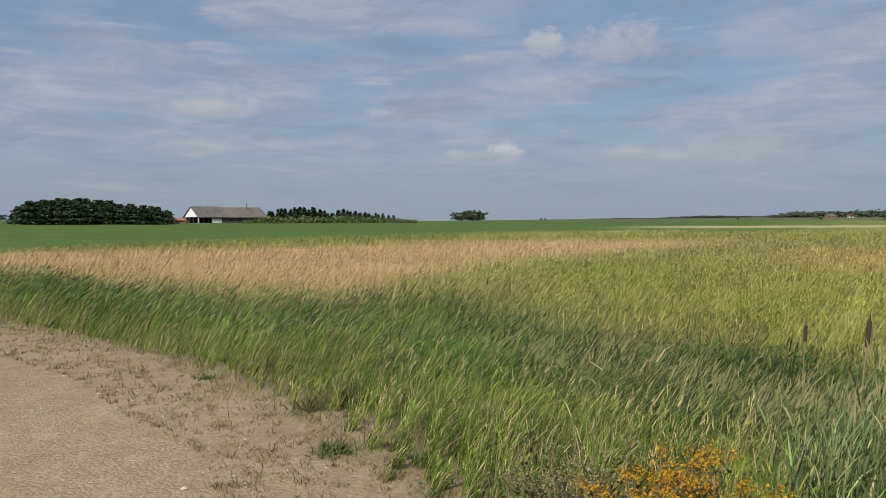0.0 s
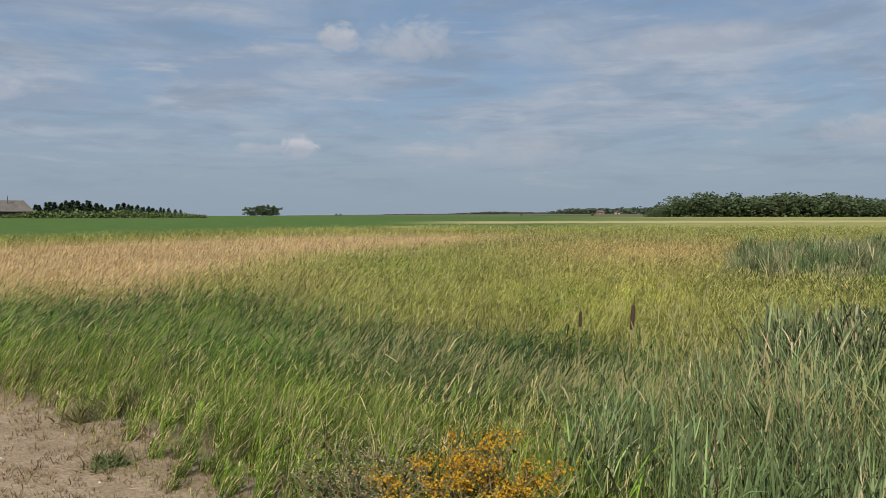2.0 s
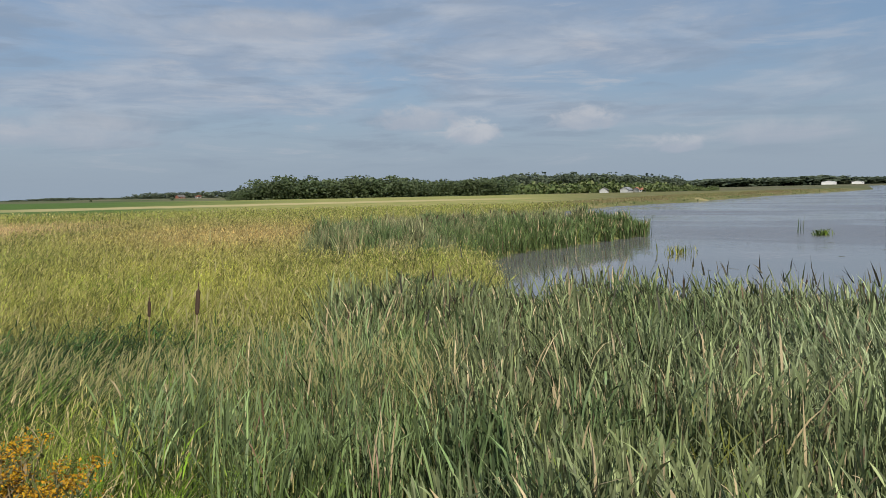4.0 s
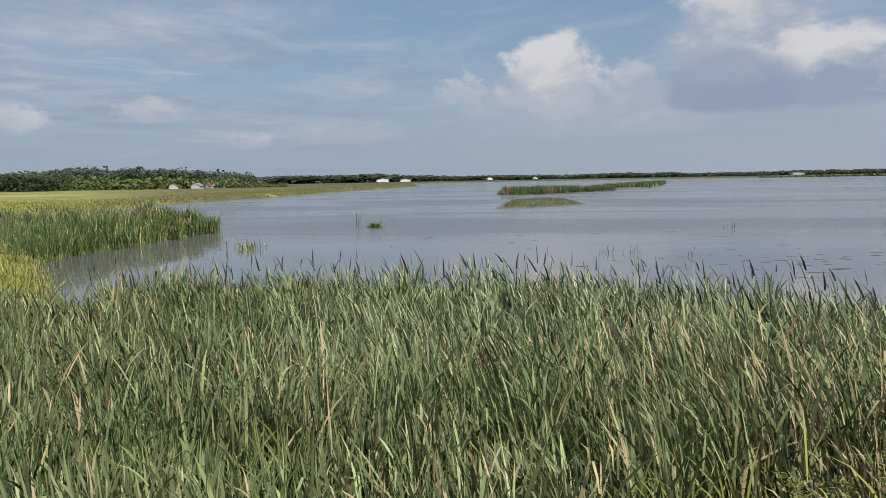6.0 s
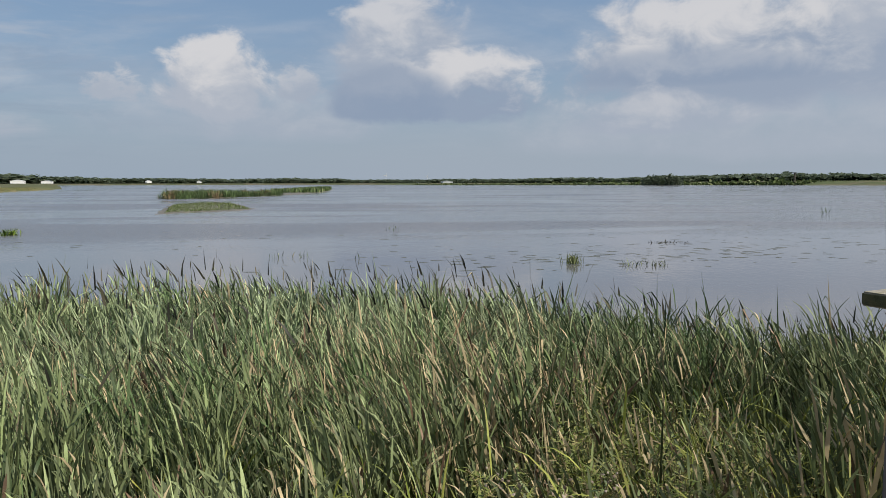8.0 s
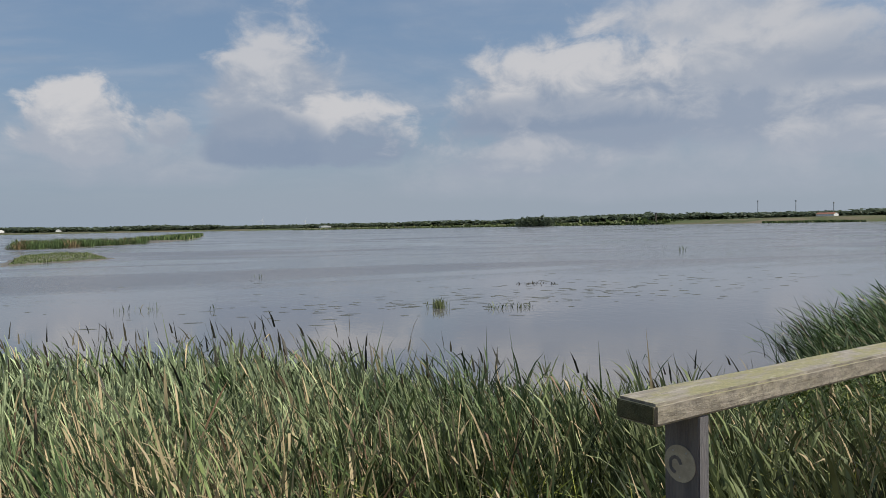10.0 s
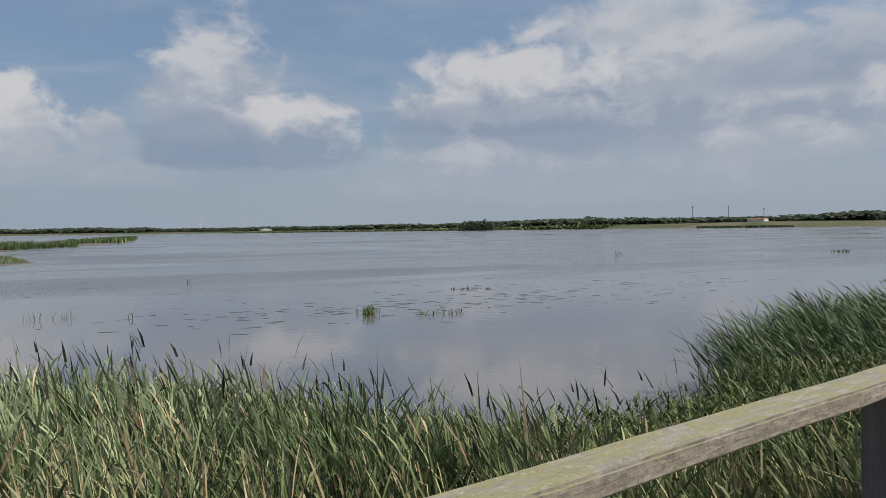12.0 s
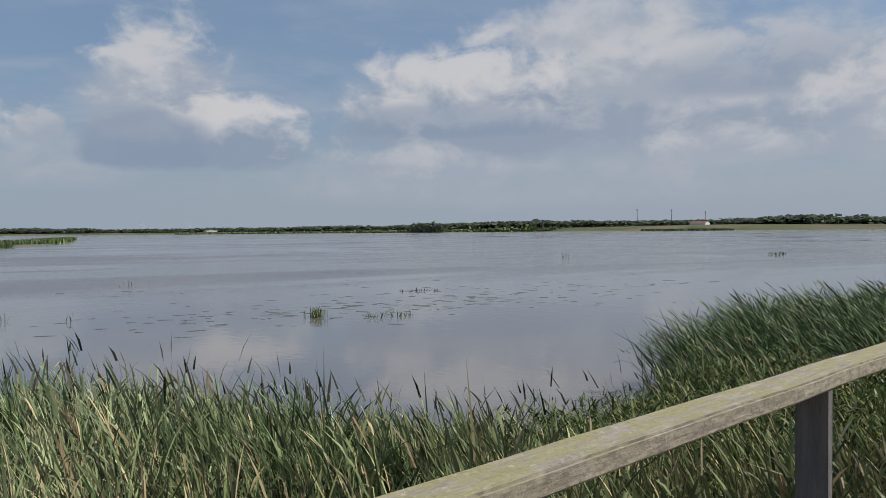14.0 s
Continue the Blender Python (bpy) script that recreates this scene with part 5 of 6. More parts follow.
part("gable", prism_bm(-20.0, -19.7, HALF, EAVE, RISE), M_WHITE, barn, "white boarded gable")
part("gable", prism_bm(19.7, 20.0, HALF, EAVE, RISE), M_BRICK, barn)
part("roof", roof_bm(-20, -4, HALF, EAVE, RISE, 0.25, 0.6), M_ROOF, barn)
part("roof", roof_bm(-2.8, 20, HALF - 0.1, EAVE - 0.1, RISE - 0.15, 0.25, 0.6), plain("weathered_roof", (0.105, 0.092, 0.080), (0.16, 0.14, 0.12), 0.4, 0.9), barn, "paler weathered roof sheets")
for k in range(5):
    px_ = -19.8 + k * 2.7
    part("post", box_bm(px_ - 0.12, px_ + 0.12, -HALF + 0.05, -HALF + 0.29, 0.25, EAVE), M_WHITE if k == 0 else M_TIMBER, barn)
for k in range(4):
    py_ = -HALF + 1.2 + k * 4.2
    part("post", box_bm(-19.97, -19.73, py_, py_ + 0.24, 0.25, EAVE), M_TIMBER, barn)
for k in range(6):
    wx = -6.5 + k * 4.2
    part("window", box_bm(wx, wx + 2.0, -HALF - 0.04, -HALF + 0.02, 1.0, 1.9), M_GLASS, barn)
mx, my = polar_at(-14.45, 368)
mast = thing("chimney_pole", pose(mx, my, 1.6), "thin dark steel pole beside the barn roof", "mast")
mb = bmesh.new()
bmesh.ops.create_cone(mb, segments=8, radius1=0.22, radius2=0.12, depth=9.2, matrix=Matrix.Translation((0, 0, 4.6)), cap_ends=True)
part("pole", mb, M_TIMBER, mast)
mb = bmesh.new()
bmesh.ops.create_cone(mb, segments=8, radius1=0.30, radius2=0.26, depth=0.5, matrix=Matrix.Translation((0, 0, 9.1)), cap_ends=True)
part("cap", mb, M_STEEL, mast)
house("shed", -19.5, 350, 20, 9, 2.2, 1.6, 0.9, M_BRICK, M_BRICK, "low red-brown brick shed beside the pines", 2)

house("farmhouse", 27.0, 1165, 10, 11, 4, 2.6, 2.5, M_BRICK, M_ROOF, "brick farmhouse among trees on a rise", 5)
house("farmhouse", 28.2, 1175, -15, 8, 4, 2.4, 2.2, M_WHITE, M_BRICK, "white farmhouse with red roof among trees", 4)
house("farmhouse", 58.0, 585, 25, 8, 3.0, 2.3, 1.6, M_RENDER, M_ROOF, "pale house with grey roof before the wood", 4)
house("farmhouse", 59.6, 588, 15, 12, 3.2, 2.3, 1.8, M_RENDER, M_STEEL, "pale house with light roof before the wood", 5)
house("farmhouse", 60.5, 592, -10, 7, 3.0, 2.2, 1.5, M_RENDER, M_BRICK, "pale house with red roof before the wood", 3)
house("farmhouse", 63.0, 690, 5, 10, 3.5, 2.6, 2.0, M_RENDER, M_ROOF, "small pale house at the edge of the wood", 3)
house("warehouse", 72.9, 1850, 12, 62, 12, 5.5, 2.4, M_WHITE, M_WHITE, "long white industrial hall on the far shore", 8, -1.0)
house("warehouse", 74.6, 1860, 10, 42, 10, 5.0, 1.6, M_WHITE, M_STEEL, "low pale industrial hall on the far shore", 6, -1.0)
house("farmhouse", 84.3, 2240, 0, 18, 6, 4, 3, M_WHITE, M_ROOF, "white house on the far shore", 3, -1.5)
house("greenhouse", 102.3, 2230, -8, 95, 14, 4.0, 2.0, M_WHITE, M_STEEL, "long low pale building on the far shore", 9, -1.2)
house("farmhouse", 80.9, 2240, 20, 24, 7, 4, 3, M_WHITE, M_WHITE, "white house on the far shore", 3, -1.5)
house("farmhouse", 137.9, 1900, 5, 45, 8, 4.5, 3.5, M_WHITE, M_BRICK, "long white house on a rise", 6, -0.5)


def turbine(bearing, r, hub, blade, label):
    tx, ty = polar_at(bearing, r)
    ob = thing("wind_turbine", pose(tx, ty, 1.0, 0, 0, -bearing), label, "wind turbine", "wind turbines on the far shore")
    bm = bmesh.new()
    bmesh.ops.create_cone(bm, segments=10, radius1=hub * 0.028, radius2=hub * 0.016, depth=hub, matrix=Matrix.Translation((0, 0, hub / 2)), cap_ends=True)
    part("tower", bm, M_WHITE, ob)
    part("nacelle", box_bm(-0.9, 0.9, -2.6, 1.6, hub - 0.2, hub + 1.6, 0.3), M_WHITE, ob)
    for k in range(3):
        bm = bmesh.new()
        m = Matrix.Translation((0, -2.9, hub + 0.7)) @ Matrix.Rotation(radians(20 + 120 * k), 4, "Y") @ Matrix.Translation((0, 0, blade / 2))
        bmesh.ops.create_cone(bm, segments=6, radius1=0.7, radius2=0.15, depth=blade, matrix=m @ Matrix.Diagonal((1, 0.35, 1, 1)), cap_ends=True)
        part("blade", bm, M_WHITE, ob)


turbine(97.75, 2600, 27, 15, "small white wind turbine on the far shore")
turbine(100.85, 2750, 24, 13, "small white wind turbine on the far shore")
for b, top in ((133.6, 1.42), (136.0, 1.38), (138.3, 1.20)):
    tx, ty = polar_at(b, 2150)
    tz = float(ground_z(np.array([tx]), np.array([ty]))[0])
    h = 1.65 + 2150 * math.tan(radians(top)) - tz
    ob = thing("mast", pose(tx, ty, tz), "tall thin grey mast on the skyline", "mast", "masts on the skyline")
    bm = bmesh.new()
    bmesh.ops.create_cone(bm, segments=8, radius1=1.3, radius2=0.75, depth=h, matrix=Matrix.Translation((0, 0, h / 2)), cap_ends=True)
    part("pole", bm, M_STEEL, ob)
    part("head", box_bm(-1.6, 1.6, -1.6, 1.6, h - 3.5, h, 0.3), M_STEEL, ob)
tx, ty = polar_at(126.75, 1700)
ob = thing("tower", pose(tx, ty, 3), "dark lattice tower with a slanting boom on the shore", "tower")
for s in (-1, 1):
    bm = bmesh.new()
    bmesh.ops.create_cone(bm, segments=6, radius1=1.2, radius2=0.8, depth=20, matrix=Matrix.Translation((s * 1.6, 0, 10)) @ Matrix.Rotation(radians(-5 * s), 4, "Y"), cap_ends=True)
    part("leg", bm, M_TIMBER, ob)
part("boom", box_bm(-5, 6, -0.8, 0.8, 18.4, 20.2, 0.2), M_TIMBER, ob)


# ---------------------------------------------------------------- islands, shoals and plants in the water
M_MARSH = leafy("marsh_leaf", [(0.0, (0.06, 0.075, 0.02)), (0.5, (0.13, 0.15, 0.045)), (1.0, (0.26, 0.22, 0.10))], (0.17, 0.115, 0.065), 0.05, 0.7, glow=0.1)
M_MUD = plain("wet_mud", (0.10, 0.085, 0.06), (0.17, 0.145, 0.10), 0.3, 0.5, 0.3, local=False)


def islet(name, outline, top, label):
    """A low bank of mud with an uneven outline."""
    cx, cy = sum(p[0] for p in outline) / len(outline), sum(p[1] for p in outline) / len(outline)
    pts = []
    for (x0, y0), (x1, y1) in zip(outline, outline[1:] + outline[:1]):
        for k in range(8):
            f = k / 8
            xx, yy = x0 + (x1 - x0) * f, y0 + (y1 - y0) * f
            q = 1 + 0.06 * math.sin(xx * 1.7 + yy * 2.9) + 0.04 * math.sin(xx * 0.6 - yy)
            pts.append((cx + (xx - cx) * q, cy + (yy - cy) * q))
    n = len(pts)
    v, f = [], []
    for ring, (s, z) in enumerate(((1.0, -0.3), (0.93, 0.03), (0.6, top * 0.8), (0.25, top))):
        v += [(cx + (x0 - cx) * s, cy + (y0 - cy) * s, WATER + z) for x0, y0 in pts]
        if ring:
            f += [((ring - 1) * n + i, (ring - 1) * n + (i + 1) % n, ring * n + (i + 1) % n, ring * n + i) for i in range(n)]
    f.append(tuple(3 * n + i for i in range(n)))
    me = mesh_of(name, v, f, M_MUD)
    return tagged(new(name, me), label, "islet", kind="structure")


FLAT = [(104, 15.6), (111, 9.5), (120, 3.2), (135, 5.5), (160, 9), (168, 15), (150, 20), (128, 18.2)]
LONG = [(206, 29), (204, 24), (213, 16), (240, 5), (275, -7), (330, -18), (420, -28), (560, -38), (540, -20), (420, -5), (330, 12), (260, 33), (230, 32)]
islet("mud_islet", FLAT, 0.16, "low flat mud islet with short green growth")
islet("reed_islet", LONG, 0.25, "long low islet grown with reeds")


def on_islet(poly, n, shrink=0.88):
    xs, ys = scatter(poly, n)
    cx, cy = np.mean([p[0] for p in poly]), np.mean([p[1] for p in poly])
    return cx + (xs - cx) * shrink, cy + (ys - cy) * shrink


def tuft_arrays(xs, ys, z, h0, h1, w, lean=8, bend=25, segs=2, keepwind=True):
    n = len(xs)
    la = swayed(n, 40) if keepwind else rng.uniform(0, 360, n)
    return blades(np.stack([xs, ys, np.broadcast_to(z, n)], -1), rng.uniform(h0, h1, n), w * rng.uniform(0.6, 1.4, n), la, np.abs(rng.normal(lean, 6, n)), rng.normal(bend, 15, n), rng.uniform(0, 180, n), segs)


xs, ys = on_islet(FLAT, 5000, 0.85)
field("islet_growth", tuft_arrays(xs, ys, WATER + 0.02, 0.12, 0.4, 0.10), M_SCRUB, "short olive growth on the mud islet", "plants")
REEDS_FRONT = [(206.5, 28.6), (205.5, 25), (214, 17.5), (240, 6.5), (268, -4), (268, 4), (240, 20), (222, 30.5)]
cx_, cy_ = scatter(REEDS_FRONT, 190)
ca = np.degrees(np.arctan2(cx_, cy_))
k = rng.uniform(0, 1, len(ca)) < np.interp(ca, [86, 88, 92.5], [1.0, 0.5, 0.28])
cx_, cy_, ca = cx_[k], cy_[k], ca[k]
k = np.repeat(np.arange(len(cx_)), 75)
m = len(k)
ox, oy = rng.normal(0, 0.85, m), rng.normal(0, 0.85, m)
high = rng.uniform(0.75, 1.15, len(cx_)) * np.interp(ca, [84, 92], [1.0, 0.8])
tone = np.where((rng.uniform(0, 1, len(cx_)) < 0.15)[:, None], np.array([0.20, 0.15, 0.085]), np.array([0.085, 0.125, 0.050]) * rng.uniform(0.6, 1.5, len(cx_))[:, None])
off = np.hypot(ox, oy)
field("islet_reeds", blades(np.stack([cx_[k] + ox, cy_[k] + oy, np.full(m, WATER)], -1), high[k] * rng.uniform(1.3, 2.7, m) * np.clip(1.1 - 0.18 * off, 0.4, 1.1), rng.uniform(0.07, 0.17, m), np.degrees(np.arctan2(ox, oy)) + rng.normal(0, 30, m),
      np.abs(rng.normal(4 + 6 * off, 5, m)), rng.uniform(5, 40, m), rng.uniform(0, 180, m), 2), M_REEDLEAF, "green and brown clumps of reeds standing on the long islet", "reeds", np.repeat(tone[k] * np.exp(rng.normal(0, 0.3, m))[:, None], 5, 0))
STRIP = [(300, 8), (330, -16), (420, -26), (555, -36), (540, -24), (420, -10)]
xs, ys = scatter(STRIP, 4000)
field("islet_reeds", tuft_arrays(xs, ys, WATER + 0.1, 1.0, 2.2, 0.5, 4, 12), M_REED_DARK, "low green reeds on the far end of the islet", "reeds")
# reeds and rushes along the marshy far bank
MARSH = [(112, 82), (139, 92), (166, 98), (195, 98.5), (240, 105), (314, 119), (400, 128), (480, 137), (470, 160), (300, 150), (180, 125), (120, 105), (95, 90), (84, 68)]
xs, ys = scatter(MARSH, 16000)
field("marsh_growth", tuft_arrays(xs, ys, rooted(xs, ys)[:, 2], 0.15, 0.45, 0.22, 14, 35), M_MARSH, "yellow-green marsh growth along the far bank", "grass")
dl, _ = reach(LAKE, xs, ys, True)
k = dl < 5
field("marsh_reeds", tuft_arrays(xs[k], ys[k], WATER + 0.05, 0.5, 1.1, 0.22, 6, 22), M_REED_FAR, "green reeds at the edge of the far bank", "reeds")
DARKSPIT = [(1040, -1000), (1090, -1050), (960, -1110), (905, -1090)]
xs, ys = scatter(DARKSPIT, 2500)
field("spit_reeds", tuft_arrays(xs, ys, WATER, 2.5, 4.5, 2.2, 4, 12), M_REED_DARK, "dark reed strip on the far spit", "reeds")


def water_tuft(px_, py_, n, spread, h0, h1, w, mat, label, lean=8, bend=30, name="water_plant", rx_=None):
    ob = thing(name, pose(px_, py_, WATER), label, "water plant")
    g = np.random.default_rng(int(abs(px_ * 31 + py_ * 17)))
    xs, ys = g.normal(0, spread, n), g.normal(0, spread * 0.6, n)
    if rx_:
        a = radians(rx_)
        xs, ys = g.uniform(-1, 1, n) * spread * math.cos(a) * 2, g.uniform(-1, 1, n) * spread * math.sin(a) * 2 + g.normal(0, 0.08, n)
    arr = blades(np.stack([xs, ys, np.full(n, -0.1)], -1), g.uniform(h0, h1, n), w * g.uniform(0.6, 1.4, n), g.uniform(0, 360, n), np.abs(g.normal(lean, 6, n)), g.normal(bend, 20, n), g.uniform(0, 180, n), 3)
    part("leaves", mesh_np("leaves", *arr, mat), mat, ob)
    return ob


water_tuft(64.9, 20.2, 90, 0.55, 0.4, 0.85, 0.06, M_LUSH, "bright green tuft of water plants in the lake", 18, 40)
water_tuft(66.5, 22.5, 5, 0.25, 1.2, 1.7, 0.05, M_REED_DARK, "few dark stalks standing in the lake", 3, 8, "reed_stalks")
water_tuft(64.1, -9.9, 7, 0.6, 0.35, 0.65, 0.05, M_REED_DARK, "short row of dark stalks standing in the lake", 3, 10, "reed_stalks", 100)
water_tuft(36.4, -14.5, 110, 0.30, 0.35, 0.72, 0.03, M_REED_FAR, "green tuft of rushes standing in the lake", 7, 25)
water_tuft(34.9, -17.6, 60, 0.6, 0.2, 0.55, 0.028, M_REED, "loose row of bent stalks standing in the lake", 14, 50, "reed_stalks", 115)
water_tuft(42.5, -0.7, 26, 0.55, 0.3, 0.6, 0.022, M_REED, "thin pale stalks bent over the water", 12, 20, "reed_stalks", 95)
water_tuft(40.9, -4.2, 4, 0.2, 0.4, 0.8, 0.03, M_REED_DARK, "few dark stalks leaning over the water", 15, 20, "reed_stalks")
water_tuft(47.68, -25.35, 50, 0.55, 0.2, 0.55, 0.06, M_SPIKELEAF, "dark drifting stalks and leaves on the lake", 45, 40, "drifting_stalks", 120)
water_tuft(46.95, -26.9, 18, 0.15, 0.15, 0.4, 0.05, M_SPIKELEAF, "small dark drifting stalks on the lake", 40, 40, "drifting_stalks")
water_tuft(89.3, -71.1, 7, 0.35, 0.5, 1.0, 0.09, M_REED_DARK, "few dark stalks standing far out in the lake", 6, 15, "reed_stalks")
water_tuft(77.1, -102, 34, 0.75, 0.4, 0.9, 0.10, M_REED_DARK, "dark tangle of stalks far out in the lake", 25, 60, "reed_stalks", 130)
water_tuft(44, 22, 60, 0.6, 0.3, 0.8, 0.05, M_MEADOW, "pale green tuft of rushes by the inlet", 8, 25)
water_tuft(17.5, 10.4, 120, 0.45, 0.7, 1.3, 0.02, M_MEADOW, "pale green clump of rushes at the water's edge", 8, 30)

# floating leaves in drifts
M_PAD = plain("floating_leaf", (0.05, 0.05, 0.028), (0.10, 0.095, 0.05), 3.0, 0.45, local=False)
fv, fl, fs = [], [], []
for cx, cy, n, sx, sy in ((38.5, -21, 150, 2.6, 7.5), (45, -32, 120, 4, 9), (37, -9, 16, 3, 4), (60, -30, 36, 9, 18), (55, 5, 20, 8, 14), (40, 10, 6, 6, 5)):
    for _ in range(n):
        x0, y0 = cx + rng.normal(0, sx), cy + rng.normal(0, sy)
        if inside(LAKE, np.array([x0]), np.array([y0]))[0]:
            ln, wd, a = rng.uniform(0.08, 0.42), rng.uniform(0.05, 0.15), radians(25) + rng.normal(0, 0.25)
            o = len(fv)
            for k in range(7):
                t = 2 * math.pi * k / 7
                u, w = ln * math.cos(t) * (1 + 0.2 * math.sin(3 * t)), wd * math.sin(t)
                fv.append((x0 - u * math.sin(-a) + w * math.cos(a), y0 + u * math.cos(a) + w * math.sin(-a), WATER + 0.006 + 0.004 * math.sin(k)))
            fl += list(range(o, o + 7))
            fs.append(7)
tagged(new("floating_leaves", mesh_np("floating_leaves", np.array(fv), np.array(fl), np.array(fs), M_PAD)), "thin drifts of dark floating leaves on the lake", "water plant", kind="stuff")


# ---------------------------------------------------------------- handrail
def rail_wood():
    m, n, bsdf = material("weathered_rail")
    co = n.add("ShaderNodeTexCoord").outputs["Object"]
    mp = n.add("ShaderNodeMapping")
    n.link(co, mp.inputs[0])
    mp.inputs["Scale"].default_value = (1.0, 9.0, 9.0)
    grain = n.noise(mp.outputs[0], 6.0, 6.0, 0.65, distortion=0.6)
    mp2 = n.add("ShaderNodeMapping")
    n.link(co, mp2.inputs[0])
    mp2.inputs["Scale"].default_value = (1.0, 2.2, 2.2)
    lichen = n.noise(mp2.outputs[0], 9.0, 6.0, 0.65)
    blot = n.noise(co, 55.0, 5.0, 0.65)
    s = n.add("ShaderNodeSeparateXYZ")
    n.link(n.add("ShaderNodeNewGeometry").outputs["Normal"], s.inputs[0])
    top = n.step(s.outputs[2], 0.5, 0.9)
    wood = n.ramp(grain, [(0.25, (0.15, 0.13, 0.105)), (0.5, (0.28, 0.25, 0.205)), (0.75, (0.42, 0.38, 0.31))])
    moss = n.ramp(blot, [(0.3, (0.19, 0.185, 0.08)), (0.7, (0.34, 0.31, 0.15))])
    grow_ = n.math("MULTIPLY", n.step(lichen, 0.40, 0.58), n.math("ADD", 0.12, n.math("MULTIPLY", top, 0.75)))
    col = n.mix(grow_, wood, moss)
    pale = n.math("MULTIPLY", n.step(n.noise(co, 38.0, 6.0, 0.7), 0.55, 0.68), n.math("ADD", 0.10, n.math("MULTIPLY", top, 0.40)))
    col = n.mix(pale, col, (0.50, 0.46, 0.38, 1))
    side = n.math("MULTIPLY", n.math("SUBTRACT", 1.0, top), n.step(n.noise(mp2.outputs[0], 22.0, 7.0, 0.75), 0.42, 0.62))
    col = n.mix(n.math("MULTIPLY", side, 0.7), col, (0.105, 0.095, 0.080, 1))
    dark = n.step(blot, 0.58, 0.68)
    col = n.mix(n.math("MULTIPLY", dark, 0.6), col, (0.09, 0.075, 0.06, 1))
    n.put(bsdf.inputs["Base Color"], col)
    bsdf.inputs["Roughness"].default_value = 0.88
    b = n.add("ShaderNodeBump")
    b.inputs["Strength"].default_value, b.inputs["Distance"].default_value = 0.7, 0.006
    n.link(n.math("ADD", grain, n.math("MULTIPLY", blot, 0.6)), b.inputs["Height"])
    n.link(b.outputs[0], bsdf.inputs["Normal"])
    return m


M_RAIL = rail_wood()
M_POST = plain("dark_weathered_post", (0.085, 0.085, 0.095), (0.14, 0.135, 0.14), 5.0, 0.85, 0.5, (6, 6, 0.6))
RAIL_TOP, RAIL_W, RAIL_T = 1.182, 0.124, 0.055
RAIL_AT, RAIL_TO = (3.210, -2.471), -76.70         # end of the rail, and its direction (from +x)
rail = thing("handrail", pose(RAIL_AT[0], RAIL_AT[1], 0, 0, 0, RAIL_TO), "weathered wooden handrail with lichen on dark posts", "handrail")
bm = box_bm(0, 7.5, -RAIL_W / 2, RAIL_W / 2, RAIL_TOP - RAIL_T, RAIL_TOP)
bmesh.ops.subdivide_edges(bm, edges=[e for e in bm.edges if abs(e.verts[0].co.x - e.verts[1].co.x) > 1], cuts=40)
for v in bm.verts:
    j = noise.noise(v.co * 2.3) * 0.003
    v.co.z += j
    v.co.y += j
bmesh.ops.bevel(bm, geom=[e for e in bm.edges if e.calc_face_angle(0) > 1.0], offset=0.007, segments=2, affect="EDGES")
part("top_rail", bm, M_RAIL, rail, "broad grey top rail spotted with lichen")
# thin sheet on the greenish end, its colour darkened for the shade there
bm = box_bm(-0.004, 0.004, -RAIL_W / 2 + 0.006, RAIL_W / 2 - 0.006, RAIL_TOP - RAIL_T + 0.006, RAIL_TOP - 0.006, 0.002)
part("end_grain", bm, plain("shaded_mossy_end", (0.035, 0.040, 0.020), (0.085, 0.085, 0.045), 22, 0.95, 0.6), rail, "mossy end grain darkened as if in shade")
for k, along in enumerate((0.185, 2.09, 3.99, 5.89, 7.35)):
    gx_, gy_ = RAIL_AT[0] + along * math.cos(radians(RAIL_TO)), RAIL_AT[1] + along * math.sin(radians(RAIL_TO))
    foot = float(ground_z(np.array([gx_]), np.array([gy_]))[0]) - 0.15
    bm = box_bm(along - 0.02, along + 0.02, -0.056, 0.050, foot, RAIL_TOP - RAIL_T, 0.003)
    p = part("post", bm, M_POST, rail)
    if k == 0:
        # round trail marker, worn
        bm = bmesh.new()
        turn = Matrix.Translation((along - 0.0215, 0.0, 0.998)) @ Matrix.Rotation(radians(90), 4, "Y")
        bmesh.ops.create_cone(bm, segments=32, radius1=0.047, radius2=0.046, depth=0.004, matrix=turn, cap_ends=True)
        part("marker_plate", bm, plain("worn_marker", (0.26, 0.245, 0.20), (0.36, 0.34, 0.28), 30, 0.8), p, "worn pale round trail marker")
        bm = bmesh.new()
        for a0 in range(9):
            t = radians(-70 + a0 * 28)
            bmesh.ops.create_cube(bm, size=1, matrix=Matrix.LocRotScale((along - 0.0245, 0.012 + 0.016 * math.cos(t), 0.993 + 0.019 * math.sin(t)), Euler((t, 0, 0)), (0.002, 0.008, 0.011)))
        part("marker_sign", bm, M_POST, p, "dark curved shape on the marker")
        for yy, zz in ((-0.02, 1.028), (0.02, 1.028), (0, 0.963)):
            bm = bmesh.new()
            bmesh.ops.create_uvsphere(bm, u_segments=8, v_segments=5, radius=0.0025, matrix=Matrix.Translation((along - 0.024, yy, zz)))
            part("screw", bm, M_STEEL, p)


